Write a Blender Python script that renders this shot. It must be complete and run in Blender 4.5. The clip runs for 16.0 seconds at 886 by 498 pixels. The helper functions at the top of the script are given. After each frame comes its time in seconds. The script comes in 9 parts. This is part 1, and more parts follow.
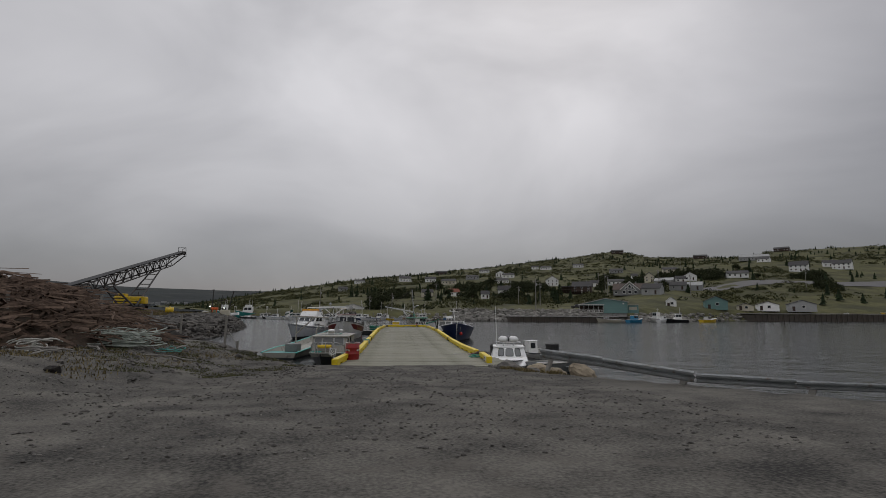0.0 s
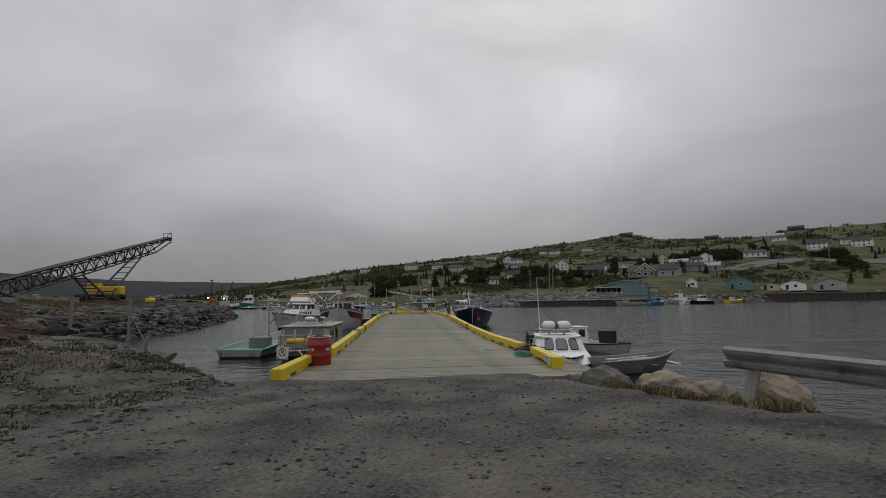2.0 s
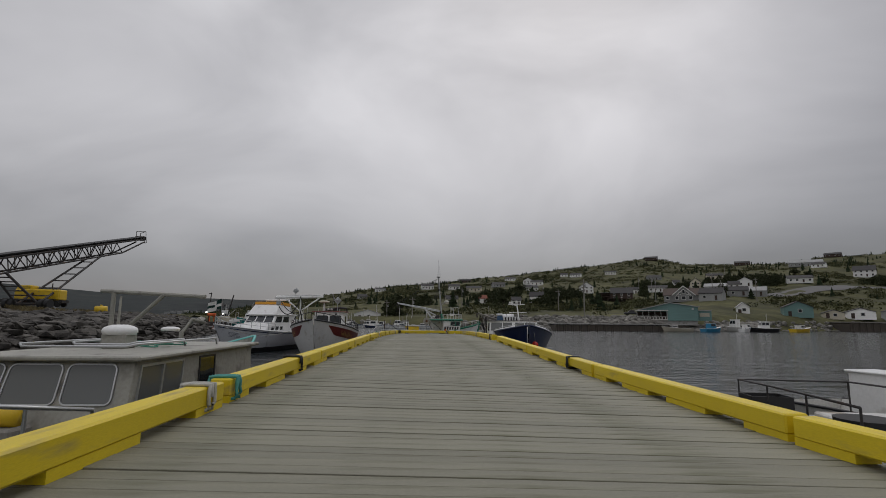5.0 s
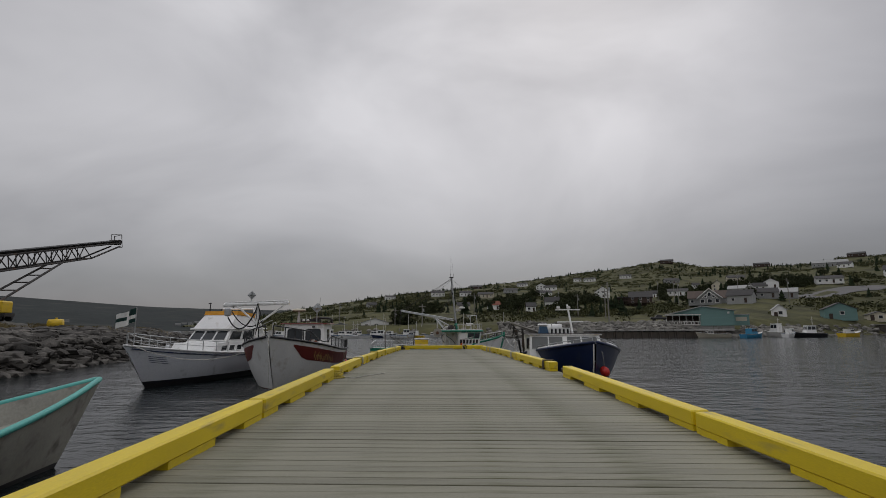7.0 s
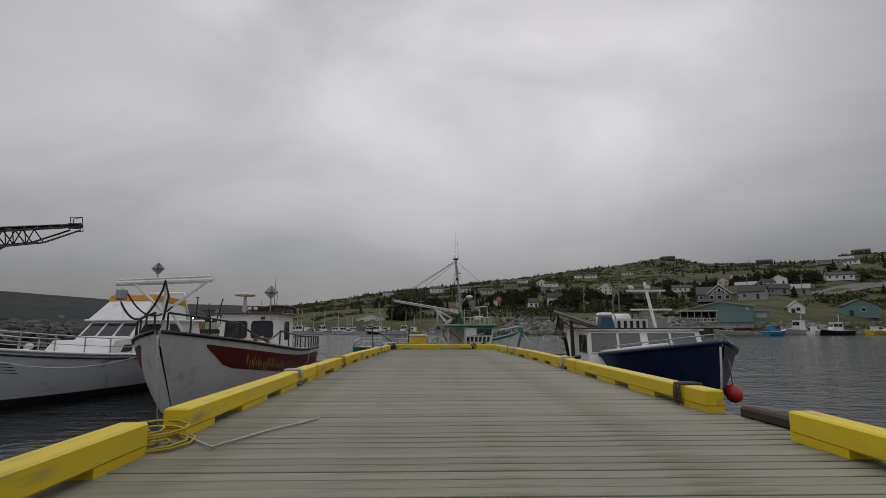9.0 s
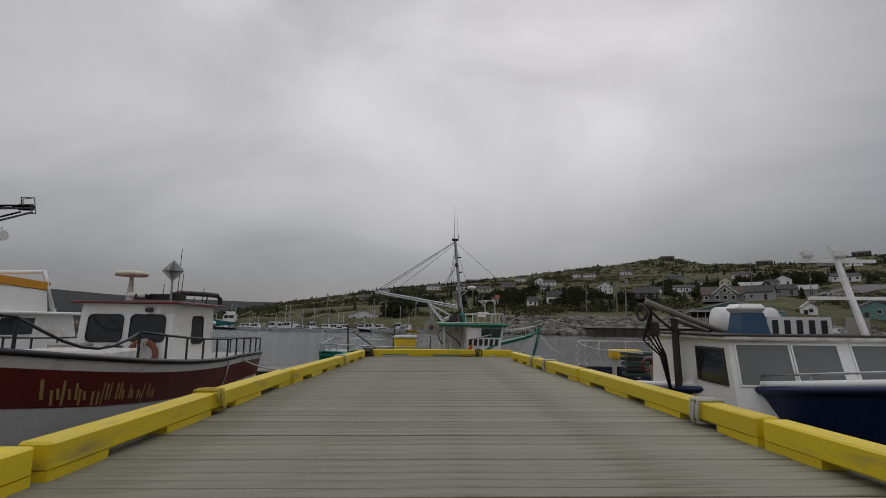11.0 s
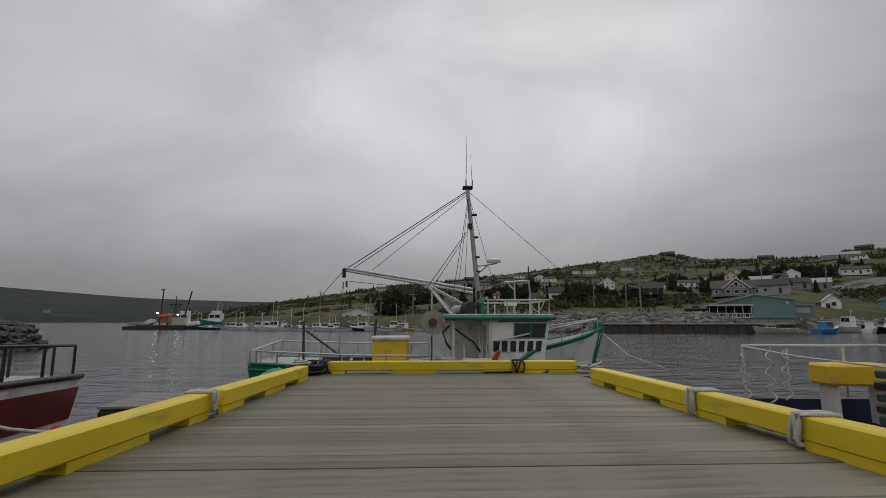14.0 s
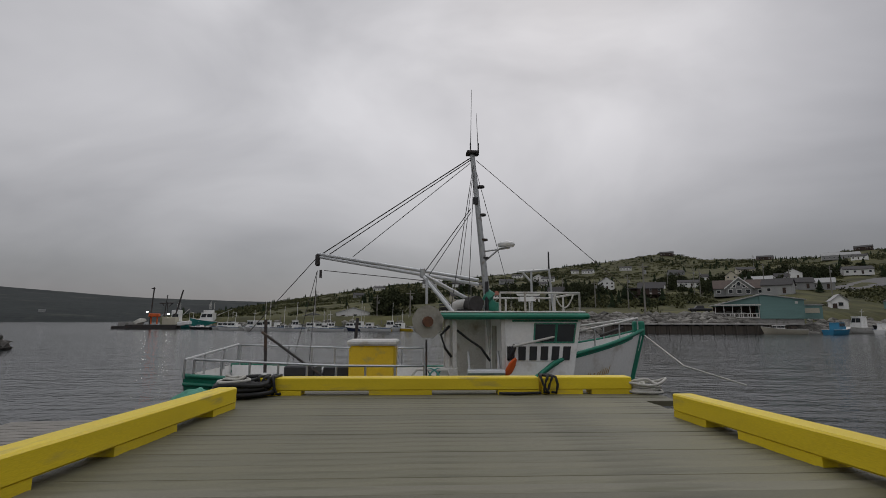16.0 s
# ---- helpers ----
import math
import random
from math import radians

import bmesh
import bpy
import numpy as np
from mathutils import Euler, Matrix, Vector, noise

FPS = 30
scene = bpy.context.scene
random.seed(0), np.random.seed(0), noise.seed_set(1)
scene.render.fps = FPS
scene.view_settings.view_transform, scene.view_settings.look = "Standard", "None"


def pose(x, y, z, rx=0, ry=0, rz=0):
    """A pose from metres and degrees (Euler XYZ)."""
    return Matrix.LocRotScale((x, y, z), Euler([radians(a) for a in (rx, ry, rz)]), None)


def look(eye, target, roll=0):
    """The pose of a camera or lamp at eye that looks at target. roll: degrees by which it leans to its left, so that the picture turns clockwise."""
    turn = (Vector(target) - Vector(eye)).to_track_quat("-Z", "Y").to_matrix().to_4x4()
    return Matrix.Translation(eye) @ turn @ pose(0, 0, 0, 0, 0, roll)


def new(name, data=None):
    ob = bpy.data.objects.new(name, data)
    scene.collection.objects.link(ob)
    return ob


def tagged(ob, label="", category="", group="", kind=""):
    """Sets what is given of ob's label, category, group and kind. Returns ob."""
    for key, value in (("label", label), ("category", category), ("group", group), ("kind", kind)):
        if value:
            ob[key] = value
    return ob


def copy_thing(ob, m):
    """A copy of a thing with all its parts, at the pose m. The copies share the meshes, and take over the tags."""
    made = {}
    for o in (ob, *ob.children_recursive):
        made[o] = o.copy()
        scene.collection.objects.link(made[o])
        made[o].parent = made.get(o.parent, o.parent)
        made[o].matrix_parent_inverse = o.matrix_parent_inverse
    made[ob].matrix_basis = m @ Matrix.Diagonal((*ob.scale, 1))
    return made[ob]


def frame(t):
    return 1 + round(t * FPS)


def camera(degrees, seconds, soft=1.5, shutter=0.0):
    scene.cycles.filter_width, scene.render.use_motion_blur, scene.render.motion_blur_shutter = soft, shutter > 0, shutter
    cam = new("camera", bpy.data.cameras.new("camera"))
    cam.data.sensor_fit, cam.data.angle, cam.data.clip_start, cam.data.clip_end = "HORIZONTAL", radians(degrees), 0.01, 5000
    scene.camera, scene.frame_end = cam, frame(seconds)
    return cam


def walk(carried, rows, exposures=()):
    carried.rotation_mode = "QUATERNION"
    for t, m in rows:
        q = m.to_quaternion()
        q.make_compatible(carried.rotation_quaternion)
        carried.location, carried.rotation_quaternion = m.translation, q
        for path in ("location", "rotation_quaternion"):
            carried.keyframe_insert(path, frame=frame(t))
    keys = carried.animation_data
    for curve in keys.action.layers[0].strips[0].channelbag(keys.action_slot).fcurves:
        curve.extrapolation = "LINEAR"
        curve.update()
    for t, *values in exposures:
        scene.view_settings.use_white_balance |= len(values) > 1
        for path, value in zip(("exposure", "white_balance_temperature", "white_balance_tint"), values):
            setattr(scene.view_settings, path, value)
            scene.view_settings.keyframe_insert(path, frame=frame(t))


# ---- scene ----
cam = camera(84.2, 16.0, soft=0.8)

PATH = [
    (0, (-1.203, -25.942, 2.313), (-1.018, -23.966, 2.562), 0.3),
    (0.5, (-1.121, -23.683, 2.217), (-0.941, -21.705, 2.457), 0.1),
    (1, (-1.053, -21.269, 2.084), (-0.88, -19.289, 2.31), -0.3),
    (1.5, (-0.964, -18.84, 1.937), (-0.797, -16.859, 2.15), -0.3),
    (2, (-0.881, -16.015, 1.781), (-0.719, -14.031, 1.981), -0.9),
    (2.5, (-0.684, -12.709, 1.604), (-0.532, -10.724, 1.794), -0.8),
    (3, (-0.547, -9.396, 1.432), (-0.405, -7.411, 1.628), -0.8),
    (3.5, (-0.55, -6.533, 1.229), (-0.417, -4.547, 1.428), -0.4),
    (4, (-0.628, -3.498, 1.107), (-0.512, -1.51, 1.295), -0.5),
    (4.5, (-0.782, -0.641, 0.984), (-0.679, 1.339, 1.246), 0.5),
    (7, (-0.568, 12.69, 1.361), (-0.514, 14.663, 1.68), -0.3),
    (7.5, (-0.626, 14.901, 1.334), (-0.576, 16.876, 1.645), 0.2),
    (8, (-0.68, 17.054, 1.3), (-0.627, 19.03, 1.606), 0.2),
    (8.5, (-0.649, 19.214, 1.218), (-0.593, 21.19, 1.524), 0.1),
    (9, (-0.574, 21.327, 1.189), (-0.516, 23.302, 1.495), -0.1),
    (11.5, (-0.247, 30.332, 1.22), (-0.177, 32.308, 1.517), 0.6),
    (12, (-0.278, 31.884, 1.168), (-0.205, 33.86, 1.465), 0.3),
    (12.5, (-0.218, 33.785, 1.125), (-0.144, 35.761, 1.421), 0.1),
    (13, (-0.156, 35.543, 1.1), (-0.082, 37.52, 1.394), 0.1),
    (13.5, (-0.238, 36.977, 1.038), (-0.162, 38.954, 1.33), 0.1),
    (14, (-0.238, 38.24, 1.025), (-0.159, 40.217, 1.317), 0.0),
    (14.5, (-0.206, 39.383, 1.038), (-0.123, 41.36, 1.33), -0.0),
    (15, (-0.169, 40.34, 1.035), (-0.084, 42.317, 1.326), -0.0),
    (15.5, (-0.139, 41.138, 1.013), (-0.053, 43.114, 1.306), 0.1),
    (16, (-0.105, 41.805, 1.008), (-0.018, 43.782, 1.3), 0.1),
]
walk(cam, [(t, look(eye, target, roll)) for t, eye, target, roll in PATH])

WATER_Z = -1.3


# ---- light: an overcast sky, thin sun behind the cloud ----
SUN_EL, SUN_ROT = radians(42), radians(20)
world = bpy.data.worlds.new("overcast_sky")
scene.world = world
world.use_nodes = True
wn, wl = world.node_tree.nodes, world.node_tree.links
wn.clear()
w_out = wn.new("ShaderNodeOutputWorld")
w_sky = wn.new("ShaderNodeTexSky")
w_sky.sky_type, w_sky.sun_disc = "NISHITA", False
w_sky.sun_elevation, w_sky.sun_rotation = SUN_EL, SUN_ROT
w_sky_bg = wn.new("ShaderNodeBackground")
w_sky_bg.inputs["Strength"].default_value = 0.006
w_co = wn.new("ShaderNodeTexCoord")
w_sep = wn.new("ShaderNodeSeparateXYZ")
w_map = wn.new("ShaderNodeMapping")
w_map.inputs["Scale"].default_value = (1.0, 1.0, 2.0)
w_n1 = wn.new("ShaderNodeTexNoise")
w_n1.inputs["Scale"].default_value, w_n1.inputs["Detail"].default_value, w_n1.inputs["Roughness"].default_value = 1.7, 5.0, 0.48
w_n1.inputs["Distortion"].default_value = 0.5
w_r1 = wn.new("ShaderNodeValToRGB")
w_r1.color_ramp.elements[0].position, w_r1.color_ramp.elements[0].color = 0.30, (0.350, 0.345, 0.360, 1)
w_r1.color_ramp.elements[1].position, w_r1.color_ramp.elements[1].color = 0.68, (0.612, 0.602, 0.620, 1)
w_r2 = wn.new("ShaderNodeValToRGB")
w_r2.color_ramp.elements[0].color = (0.52, 0.505, 0.515, 1)
w_r2.color_ramp.elements[1].color = (2.15, 2.2, 2.3, 1)
for at, v in ((0.09, 0.61), (0.2, 0.89), (0.36, 1.23), (0.6, 1.27)):
    w_r2.color_ramp.elements.new(at).color = (v, v, v, 1)
w_mul = wn.new("ShaderNodeMix")
w_mul.data_type, w_mul.blend_type = "RGBA", "MULTIPLY"
w_mul.inputs["Factor"].default_value = 1.0
w_east = wn.new("ShaderNodeValToRGB")
w_east.color_ramp.elements[0].position, w_east.color_ramp.elements[0].color = 0.15, (1, 1, 1, 1)
w_east.color_ramp.elements[1].position, w_east.color_ramp.elements[1].color = 0.75, (0.74, 0.74, 0.75, 1)
w_mul2 = wn.new("ShaderNodeMix")
w_mul2.data_type, w_mul2.blend_type = "RGBA", "MULTIPLY"
w_mul2.inputs["Factor"].default_value = 1.0
w_dot = wn.new("ShaderNodeVectorMath")
w_dot.operation = "DOT_PRODUCT"
w_dot.inputs[1].default_value = (0.25, 0.87, 0.43)
w_glow = wn.new("ShaderNodeValToRGB")
w_glow.color_ramp.elements[0].position, w_glow.color_ramp.elements[0].color = 0.88, (1, 1, 1, 1)
w_glow.color_ramp.elements[1].position, w_glow.color_ramp.elements[1].color = 1.0, (1.17, 1.165, 1.16, 1)
w_mul3 = wn.new("ShaderNodeMix")
w_mul3.data_type, w_mul3.blend_type = "RGBA", "MULTIPLY"
w_mul3.inputs["Factor"].default_value = 1.0
w_bg = wn.new("ShaderNodeBackground")
w_bg.inputs["Strength"].default_value = 0.8
w_add = wn.new("ShaderNodeAddShader")
wl.new(w_co.outputs["Generated"], w_map.inputs["Vector"])
wl.new(w_map.outputs[0], w_n1.inputs["Vector"])
wl.new(w_n1.outputs[0], w_r1.inputs[0])
wl.new(w_co.outputs["Generated"], w_sep.inputs[0])
wl.new(w_sep.outputs["Z"], w_r2.inputs[0])
wl.new(w_r1.outputs[0], w_mul.inputs["A"])
wl.new(w_r2.outputs[0], w_mul.inputs["B"])
wl.new(w_sep.outputs["X"], w_east.inputs[0])
wl.new(w_co.outputs["Generated"], w_dot.inputs[0])
wl.new(w_dot.outputs["Value"], w_glow.inputs[0])
wl.new(w_mul.outputs["Result"], w_mul2.inputs["A"])
wl.new(w_east.outputs[0], w_mul2.inputs["B"])
wl.new(w_mul2.outputs["Result"], w_mul3.inputs["A"])
wl.new(w_glow.outputs[0], w_mul3.inputs["B"])
wl.new(w_mul3.outputs["Result"], w_bg.inputs["Color"])
wl.new(w_sky.outputs[0], w_sky_bg.inputs["Color"])
wl.new(w_bg.outputs[0], w_add.inputs[0])
wl.new(w_sky_bg.outputs[0], w_add.inputs[1])
wl.new(w_add.outputs[0], w_out.inputs[0])
sun_data = bpy.data.lights.new("sun", "SUN")
sun_data.energy, sun_data.angle, sun_data.color = 0.3, radians(30), (1.0, 0.98, 0.96)
sun = new("sun", sun_data)
sun.rotation_euler = (radians(90) - SUN_EL, 0, radians(180) - SUN_ROT)


# ---- materials ----
def mat(name, a, b=None, rough=0.6, metal=0.0, scale=3.0, fine=40.0, bump=0.15, stretch=(1, 1, 1), dirt=None, dirt_amount=0.0, depth=0.01, vary=0.0, spec=0.5, island=False):
    """Two tones mixed by coarse and fine noise, an optional third tone for stains, with bump; in metres."""
    m = bpy.data.materials.new(name)
    m.use_nodes = True
    nt = m.node_tree
    n, l = nt.nodes, nt.links
    p = n["Principled BSDF"]
    b = b or tuple(c * 0.8 for c in a)
    co = n.new("ShaderNodeTexCoord")
    mp = n.new("ShaderNodeMapping")
    mp.inputs["Scale"].default_value = stretch
    l.new(co.outputs["Object"], mp.inputs["Vector"])
    big, small = n.new("ShaderNodeTexNoise"), n.new("ShaderNodeTexNoise")
    big.inputs["Scale"].default_value, big.inputs["Detail"].default_value = scale, 4
    small.inputs["Scale"].default_value, small.inputs["Detail"].default_value = fine, 3
    l.new(mp.outputs[0], big.inputs["Vector"])
    l.new(mp.outputs[0], small.inputs["Vector"])
    add = n.new("ShaderNodeMath")
    add.operation = "MULTIPLY_ADD"
    add.inputs[1].default_value = 0.45
    l.new(small.outputs[0], add.inputs[0])
    half = n.new("ShaderNodeMath")
    half.operation = "MULTIPLY"
    half.inputs[1].default_value = 0.55
    l.new(big.outputs[0], half.inputs[0])
    l.new(half.outputs[0], add.inputs[2])
    ramp = n.new("ShaderNodeValToRGB")
    ramp.color_ramp.elements[0].position, ramp.color_ramp.elements[0].color = 0.36, (*b, 1)
    ramp.color_ramp.elements[1].position, ramp.color_ramp.elements[1].color = 0.64, (*a, 1)
    l.new(add.outputs[0], ramp.inputs[0])
    colour = ramp.outputs[0]
    if dirt:
        dn = n.new("ShaderNodeTexNoise")
        dn.inputs["Scale"].default_value, dn.inputs["Detail"].default_value = scale * 1.7, 6
        l.new(mp.outputs[0], dn.inputs["Vector"])
        dr = n.new("ShaderNodeValToRGB")
        dr.color_ramp.elements[0].position, dr.color_ramp.elements[1].position = 0.62 - 0.25 * dirt_amount, 0.78 - 0.2 * dirt_amount
        l.new(dn.outputs[0], dr.inputs[0])
        mx = n.new("ShaderNodeMix")
        mx.data_type = "RGBA"
        mx.inputs["B"].default_value = (*dirt, 1)
        l.new(dr.outputs[0], mx.inputs["Factor"])
        l.new(colour, mx.inputs["A"])
        colour = mx.outputs["Result"]
    if vary:
        info = n.new("ShaderNodeNewGeometry") if island else n.new("ShaderNodeObjectInfo")
        mr = n.new("ShaderNodeMapRange")
        mr.inputs["To Min"].default_value, mr.inputs["To Max"].default_value = 1 - vary, 1 + vary
        l.new(info.outputs["Random Per Island" if island else "Random"], mr.inputs["Value"])
        vm = n.new("ShaderNodeVectorMath")
        vm.operation = "SCALE"
        l.new(colour, vm.inputs[0])
        l.new(mr.outputs[0], vm.inputs["Scale"])
        colour = vm.outputs[0]
    l.new(colour, p.inputs["Base Color"])
    rr = n.new("ShaderNodeMapRange")
    rr.inputs["To Min"].default_value, rr.inputs["To Max"].default_value = max(rough - 0.12, 0.03), min(rough + 0.12, 1)
    l.new(big.outputs[0], rr.inputs["Value"])
    l.new(rr.outputs[0], p.inputs["Roughness"])
    p.inputs["Metallic"].default_value = metal
    p.inputs["Specular IOR Level"].default_value = spec
    if bump:
        bp = n.new("ShaderNodeBump")
        bp.inputs["Strength"].default_value, bp.inputs["Distance"].default_value = bump, depth
        l.new(add.outputs[0], bp.inputs["Height"])
        l.new(bp.outputs[0], p.inputs["Normal"])
    return m


def water_material():
    m = bpy.data.materials.new("harbour_water")
    m.use_nodes = True
    n, l = m.node_tree.nodes, m.node_tree.links
    p = n["Principled BSDF"]
    p.inputs["Base Color"].default_value = (0.012, 0.016, 0.017, 1)
    p.inputs["Roughness"].default_value = 0.12
    p.inputs["IOR"].default_value = 1.33
    co = n.new("ShaderNodeTexCoord")
    last = None
    for scale, stretch, strength, dist, detail in ((0.22, (1, 1.7, 1), 0.3, 0.45, 3), (1.3, (1, 1.8, 1), 0.36, 0.18, 4), (5.0, (1, 1.5, 1), 0.25, 0.06, 3)):
        mp = n.new("ShaderNodeMapping")
        mp.inputs["Scale"].default_value = stretch
        mp.inputs["Rotation"].default_value = (0, 0, 0.35)
        t = n.new("ShaderNodeTexNoise")
        t.inputs["Scale"].default_value, t.inputs["Detail"].default_value = scale, detail
        l.new(co.outputs["Object"], mp.inputs["Vector"])
        l.new(mp.outputs[0], t.inputs["Vector"])
        b = n.new("ShaderNodeBump")
        b.inputs["Strength"].default_value, b.inputs["Distance"].default_value = strength, dist
        l.new(t.outputs[0], b.inputs["Height"])
        if last:
            l.new(last.outputs[0], b.inputs["Normal"])
        last = b
    l.new(last.outputs[0], p.inputs["Normal"])
    return m


def glass_material(name="window_glass", tint=(0.02, 0.024, 0.027)):
    m = bpy.data.materials.new(name)
    m.use_nodes = True
    p = m.node_tree.nodes["Principled BSDF"]
    p.inputs["Base Color"].default_value = (*tint, 1)
    p.inputs["Roughness"].default_value = 0.06
    p.inputs["IOR"].default_value = 1.5
    return m


M_WATER = water_material()
M_GLASS = glass_material()
# grey base colour stands in for sky reflected in and seen through panes
M_SKYGLASS = glass_material("sky_paled_glass", (0.13, 0.135, 0.13))
M_PLANK = mat("weathered_plank", (0.250, 0.240, 0.176), (0.166, 0.160, 0.117), 0.7, scale=1.1, fine=60, bump=0.4, stretch=(0.5, 3, 4), dirt=(0.132, 0.130, 0.078), dirt_amount=0.45, vary=0.12)
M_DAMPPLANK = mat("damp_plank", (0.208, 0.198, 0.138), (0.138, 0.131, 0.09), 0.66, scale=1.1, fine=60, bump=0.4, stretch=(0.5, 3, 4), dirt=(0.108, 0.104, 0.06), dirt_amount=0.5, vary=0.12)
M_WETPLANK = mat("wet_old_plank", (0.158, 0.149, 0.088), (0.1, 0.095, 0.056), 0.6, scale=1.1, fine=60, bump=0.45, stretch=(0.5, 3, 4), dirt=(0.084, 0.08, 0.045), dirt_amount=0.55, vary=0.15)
M_TIMBER = mat("creosoted_timber", (0.10, 0.08, 0.06), (0.05, 0.045, 0.04), 0.85, scale=2, fine=30, stretch=(3, 3, 0.4))
M_CURB = mat("yellow_painted_timber", (0.74, 0.56, 0.012), (0.62, 0.46, 0.010), 0.5, scale=1.5, fine=50, bump=0.3, stretch=(2, 0.4, 2), dirt=(0.36, 0.27, 0.08), dirt_amount=0.1, vary=0.08)
M_YELLOW = mat("yellow_plastic", (0.74, 0.50, 0.02), (0.64, 0.42, 0.015), 0.45, scale=2, fine=30, dirt=(0.35, 0.27, 0.1), dirt_amount=0.15)
M_GRAVEL = mat("wet_gravel", (0.16, 0.15, 0.13), (0.026, 0.025, 0.023), 0.85, scale=0.9, fine=26, bump=0.9, depth=0.03, dirt=(0.115, 0.105, 0.09), dirt_amount=0.2, spec=0.1)
M_ROCK = mat("grey_armour_rock", (0.135, 0.125, 0.11), (0.042, 0.040, 0.038), 0.85, scale=1.2, fine=14, bump=0.7, depth=0.05, vary=0.45, spec=0.1)
M_ROCKS = mat("grey_rock_rest", (0.135, 0.125, 0.11), (0.042, 0.040, 0.038), 0.85, scale=1.2, fine=14, bump=0.7, depth=0.05, vary=0.5, island=True, spec=0.1)
M_SHORE_ROCK = mat("pale_shore_rock", (0.235, 0.225, 0.2), (0.105, 0.1, 0.09), 0.85, scale=0.8, fine=8, bump=0.6, depth=0.1, vary=0.4, island=True, spec=0.1)
M_HILL = mat("hill_grass", (0.126, 0.121, 0.056), (0.058, 0.059, 0.029), 0.95, scale=0.04, fine=0.35, bump=0.9, depth=0.9, dirt=(0.055, 0.055, 0.03), dirt_amount=0.6, spec=0.1)
M_FAR = mat("far_wooded_land", (0.042, 0.048, 0.046), (0.027, 0.031, 0.031), 0.95, scale=0.008, fine=0.09, bump=0.4, depth=3.0, dirt=(0.058, 0.062, 0.054), dirt_amount=0.25, spec=0.1)
M_LEAF = mat("shrub_leaves", (0.105, 0.105, 0.048), (0.050, 0.054, 0.026), 0.9, scale=0.05, fine=3, bump=0.0, vary=0.45, island=True, spec=0.1)
M_TREE = mat("dark_tree_leaves", (0.058, 0.066, 0.032), (0.028, 0.034, 0.017), 0.9, scale=0.1, fine=3, bump=0.0, vary=0.5, island=True, spec=0.1)
M_SPRUCE = mat("spruce_needles", (0.028, 0.040, 0.018), (0.014, 0.022, 0.011), 0.9, scale=0.6, fine=6, bump=0.0, vary=0.35, island=True, spec=0.1)
M_BARK = mat("grey_bark", (0.13, 0.11, 0.085), (0.07, 0.06, 0.05), 0.9, scale=2, fine=20, spec=0.1)
M_DRYGRASS = mat("dry_grass", (0.205, 0.165, 0.085), (0.11, 0.092, 0.048), 0.95, scale=2, fine=20, vary=0.35, island=True, spec=0.1)
M_BRUSH = mat("brown_brush", (0.17, 0.12, 0.088), (0.06, 0.043, 0.034), 0.95, scale=1.2, fine=12, vary=0.45, island=True, spec=0.1)
M_PEBBLE = mat("grey_pebble", (0.17, 0.16, 0.145), (0.07, 0.066, 0.06), 0.85, scale=4, fine=30, vary=0.35, island=True, spec=0.1)
M_EARTH = mat("brown_earth", (0.10, 0.075, 0.055), (0.05, 0.04, 0.03), 0.95, scale=0.8, fine=10, bump=0.8, depth=0.06, spec=0.1)
M_WHITE = mat("white_boat_paint", (0.80, 0.80, 0.78), (0.70, 0.70, 0.68), 0.4, scale=1.2, fine=18, bump=0.05, dirt=(0.50, 0.47, 0.41), dirt_amount=0.12)
M_OFFWHITE = mat("worn_white_paint", (0.62, 0.61, 0.58), (0.48, 0.47, 0.44), 0.55, scale=1.4, fine=20, bump=0.1, dirt=(0.30, 0.25, 0.19), dirt_amount=0.3)
M_GREYHULL = mat("grey_hull_paint", (0.66, 0.68, 0.71), (0.57, 0.59, 0.62), 0.4, scale=0.8, fine=14, bump=0.05, dirt=(0.28, 0.29, 0.29), dirt_amount=0.15)
M_GREYCAB = mat("grey_weathered_fibreglass", (0.37, 0.36, 0.31), (0.27, 0.262, 0.225), 0.6, scale=1.5, fine=22, bump=0.1, dirt=(0.15, 0.14, 0.12), dirt_amount=0.3)
M_MAROON = mat("maroon_paint", (0.17, 0.028, 0.024), (0.12, 0.020, 0.018), 0.42, scale=1, fine=20, bump=0.05, dirt=(0.07, 0.025, 0.02), dirt_amount=0.25)
M_NAVY = mat("navy_hull_paint", (0.012, 0.024, 0.075), (0.008, 0.015, 0.05), 0.35, scale=0.8, fine=16, bump=0.05, dirt=(0.03, 0.035, 0.05), dirt_amount=0.25)
M_BLUE = mat("blue_paint", (0.03, 0.09, 0.17), (0.022, 0.065, 0.13), 0.5, scale=1, fine=18)
M_SKYBLUE = mat("bright_blue_paint", (0.03, 0.22, 0.38), (0.025, 0.17, 0.30), 0.5, scale=1, fine=12)
M_GREEN = mat("sea_green_paint", (0.015, 0.21, 0.13), (0.010, 0.15, 0.095), 0.45, scale=1, fine=18, bump=0.05, dirt=(0.09, 0.14, 0.10), dirt_amount=0.2)
M_DARKGREEN = mat("dark_green_plastic", (0.035, 0.075, 0.062), (0.022, 0.05, 0.042), 0.5, scale=3, fine=30)
M_TEAL = mat("teal_hull_paint", (0.03, 0.26, 0.24), (0.02, 0.19, 0.18), 0.5, scale=0.6, fine=8)
M_TURQ = mat("turquoise_paint", (0.10, 0.46, 0.40), (0.08, 0.36, 0.32), 0.5, scale=1, fine=20)
M_TEALWALL = mat("teal_clapboard", (0.15, 0.265, 0.245), (0.12, 0.215, 0.20), 0.7, scale=0.5, fine=5, bump=0.2, stretch=(0.3, 0.3, 4))
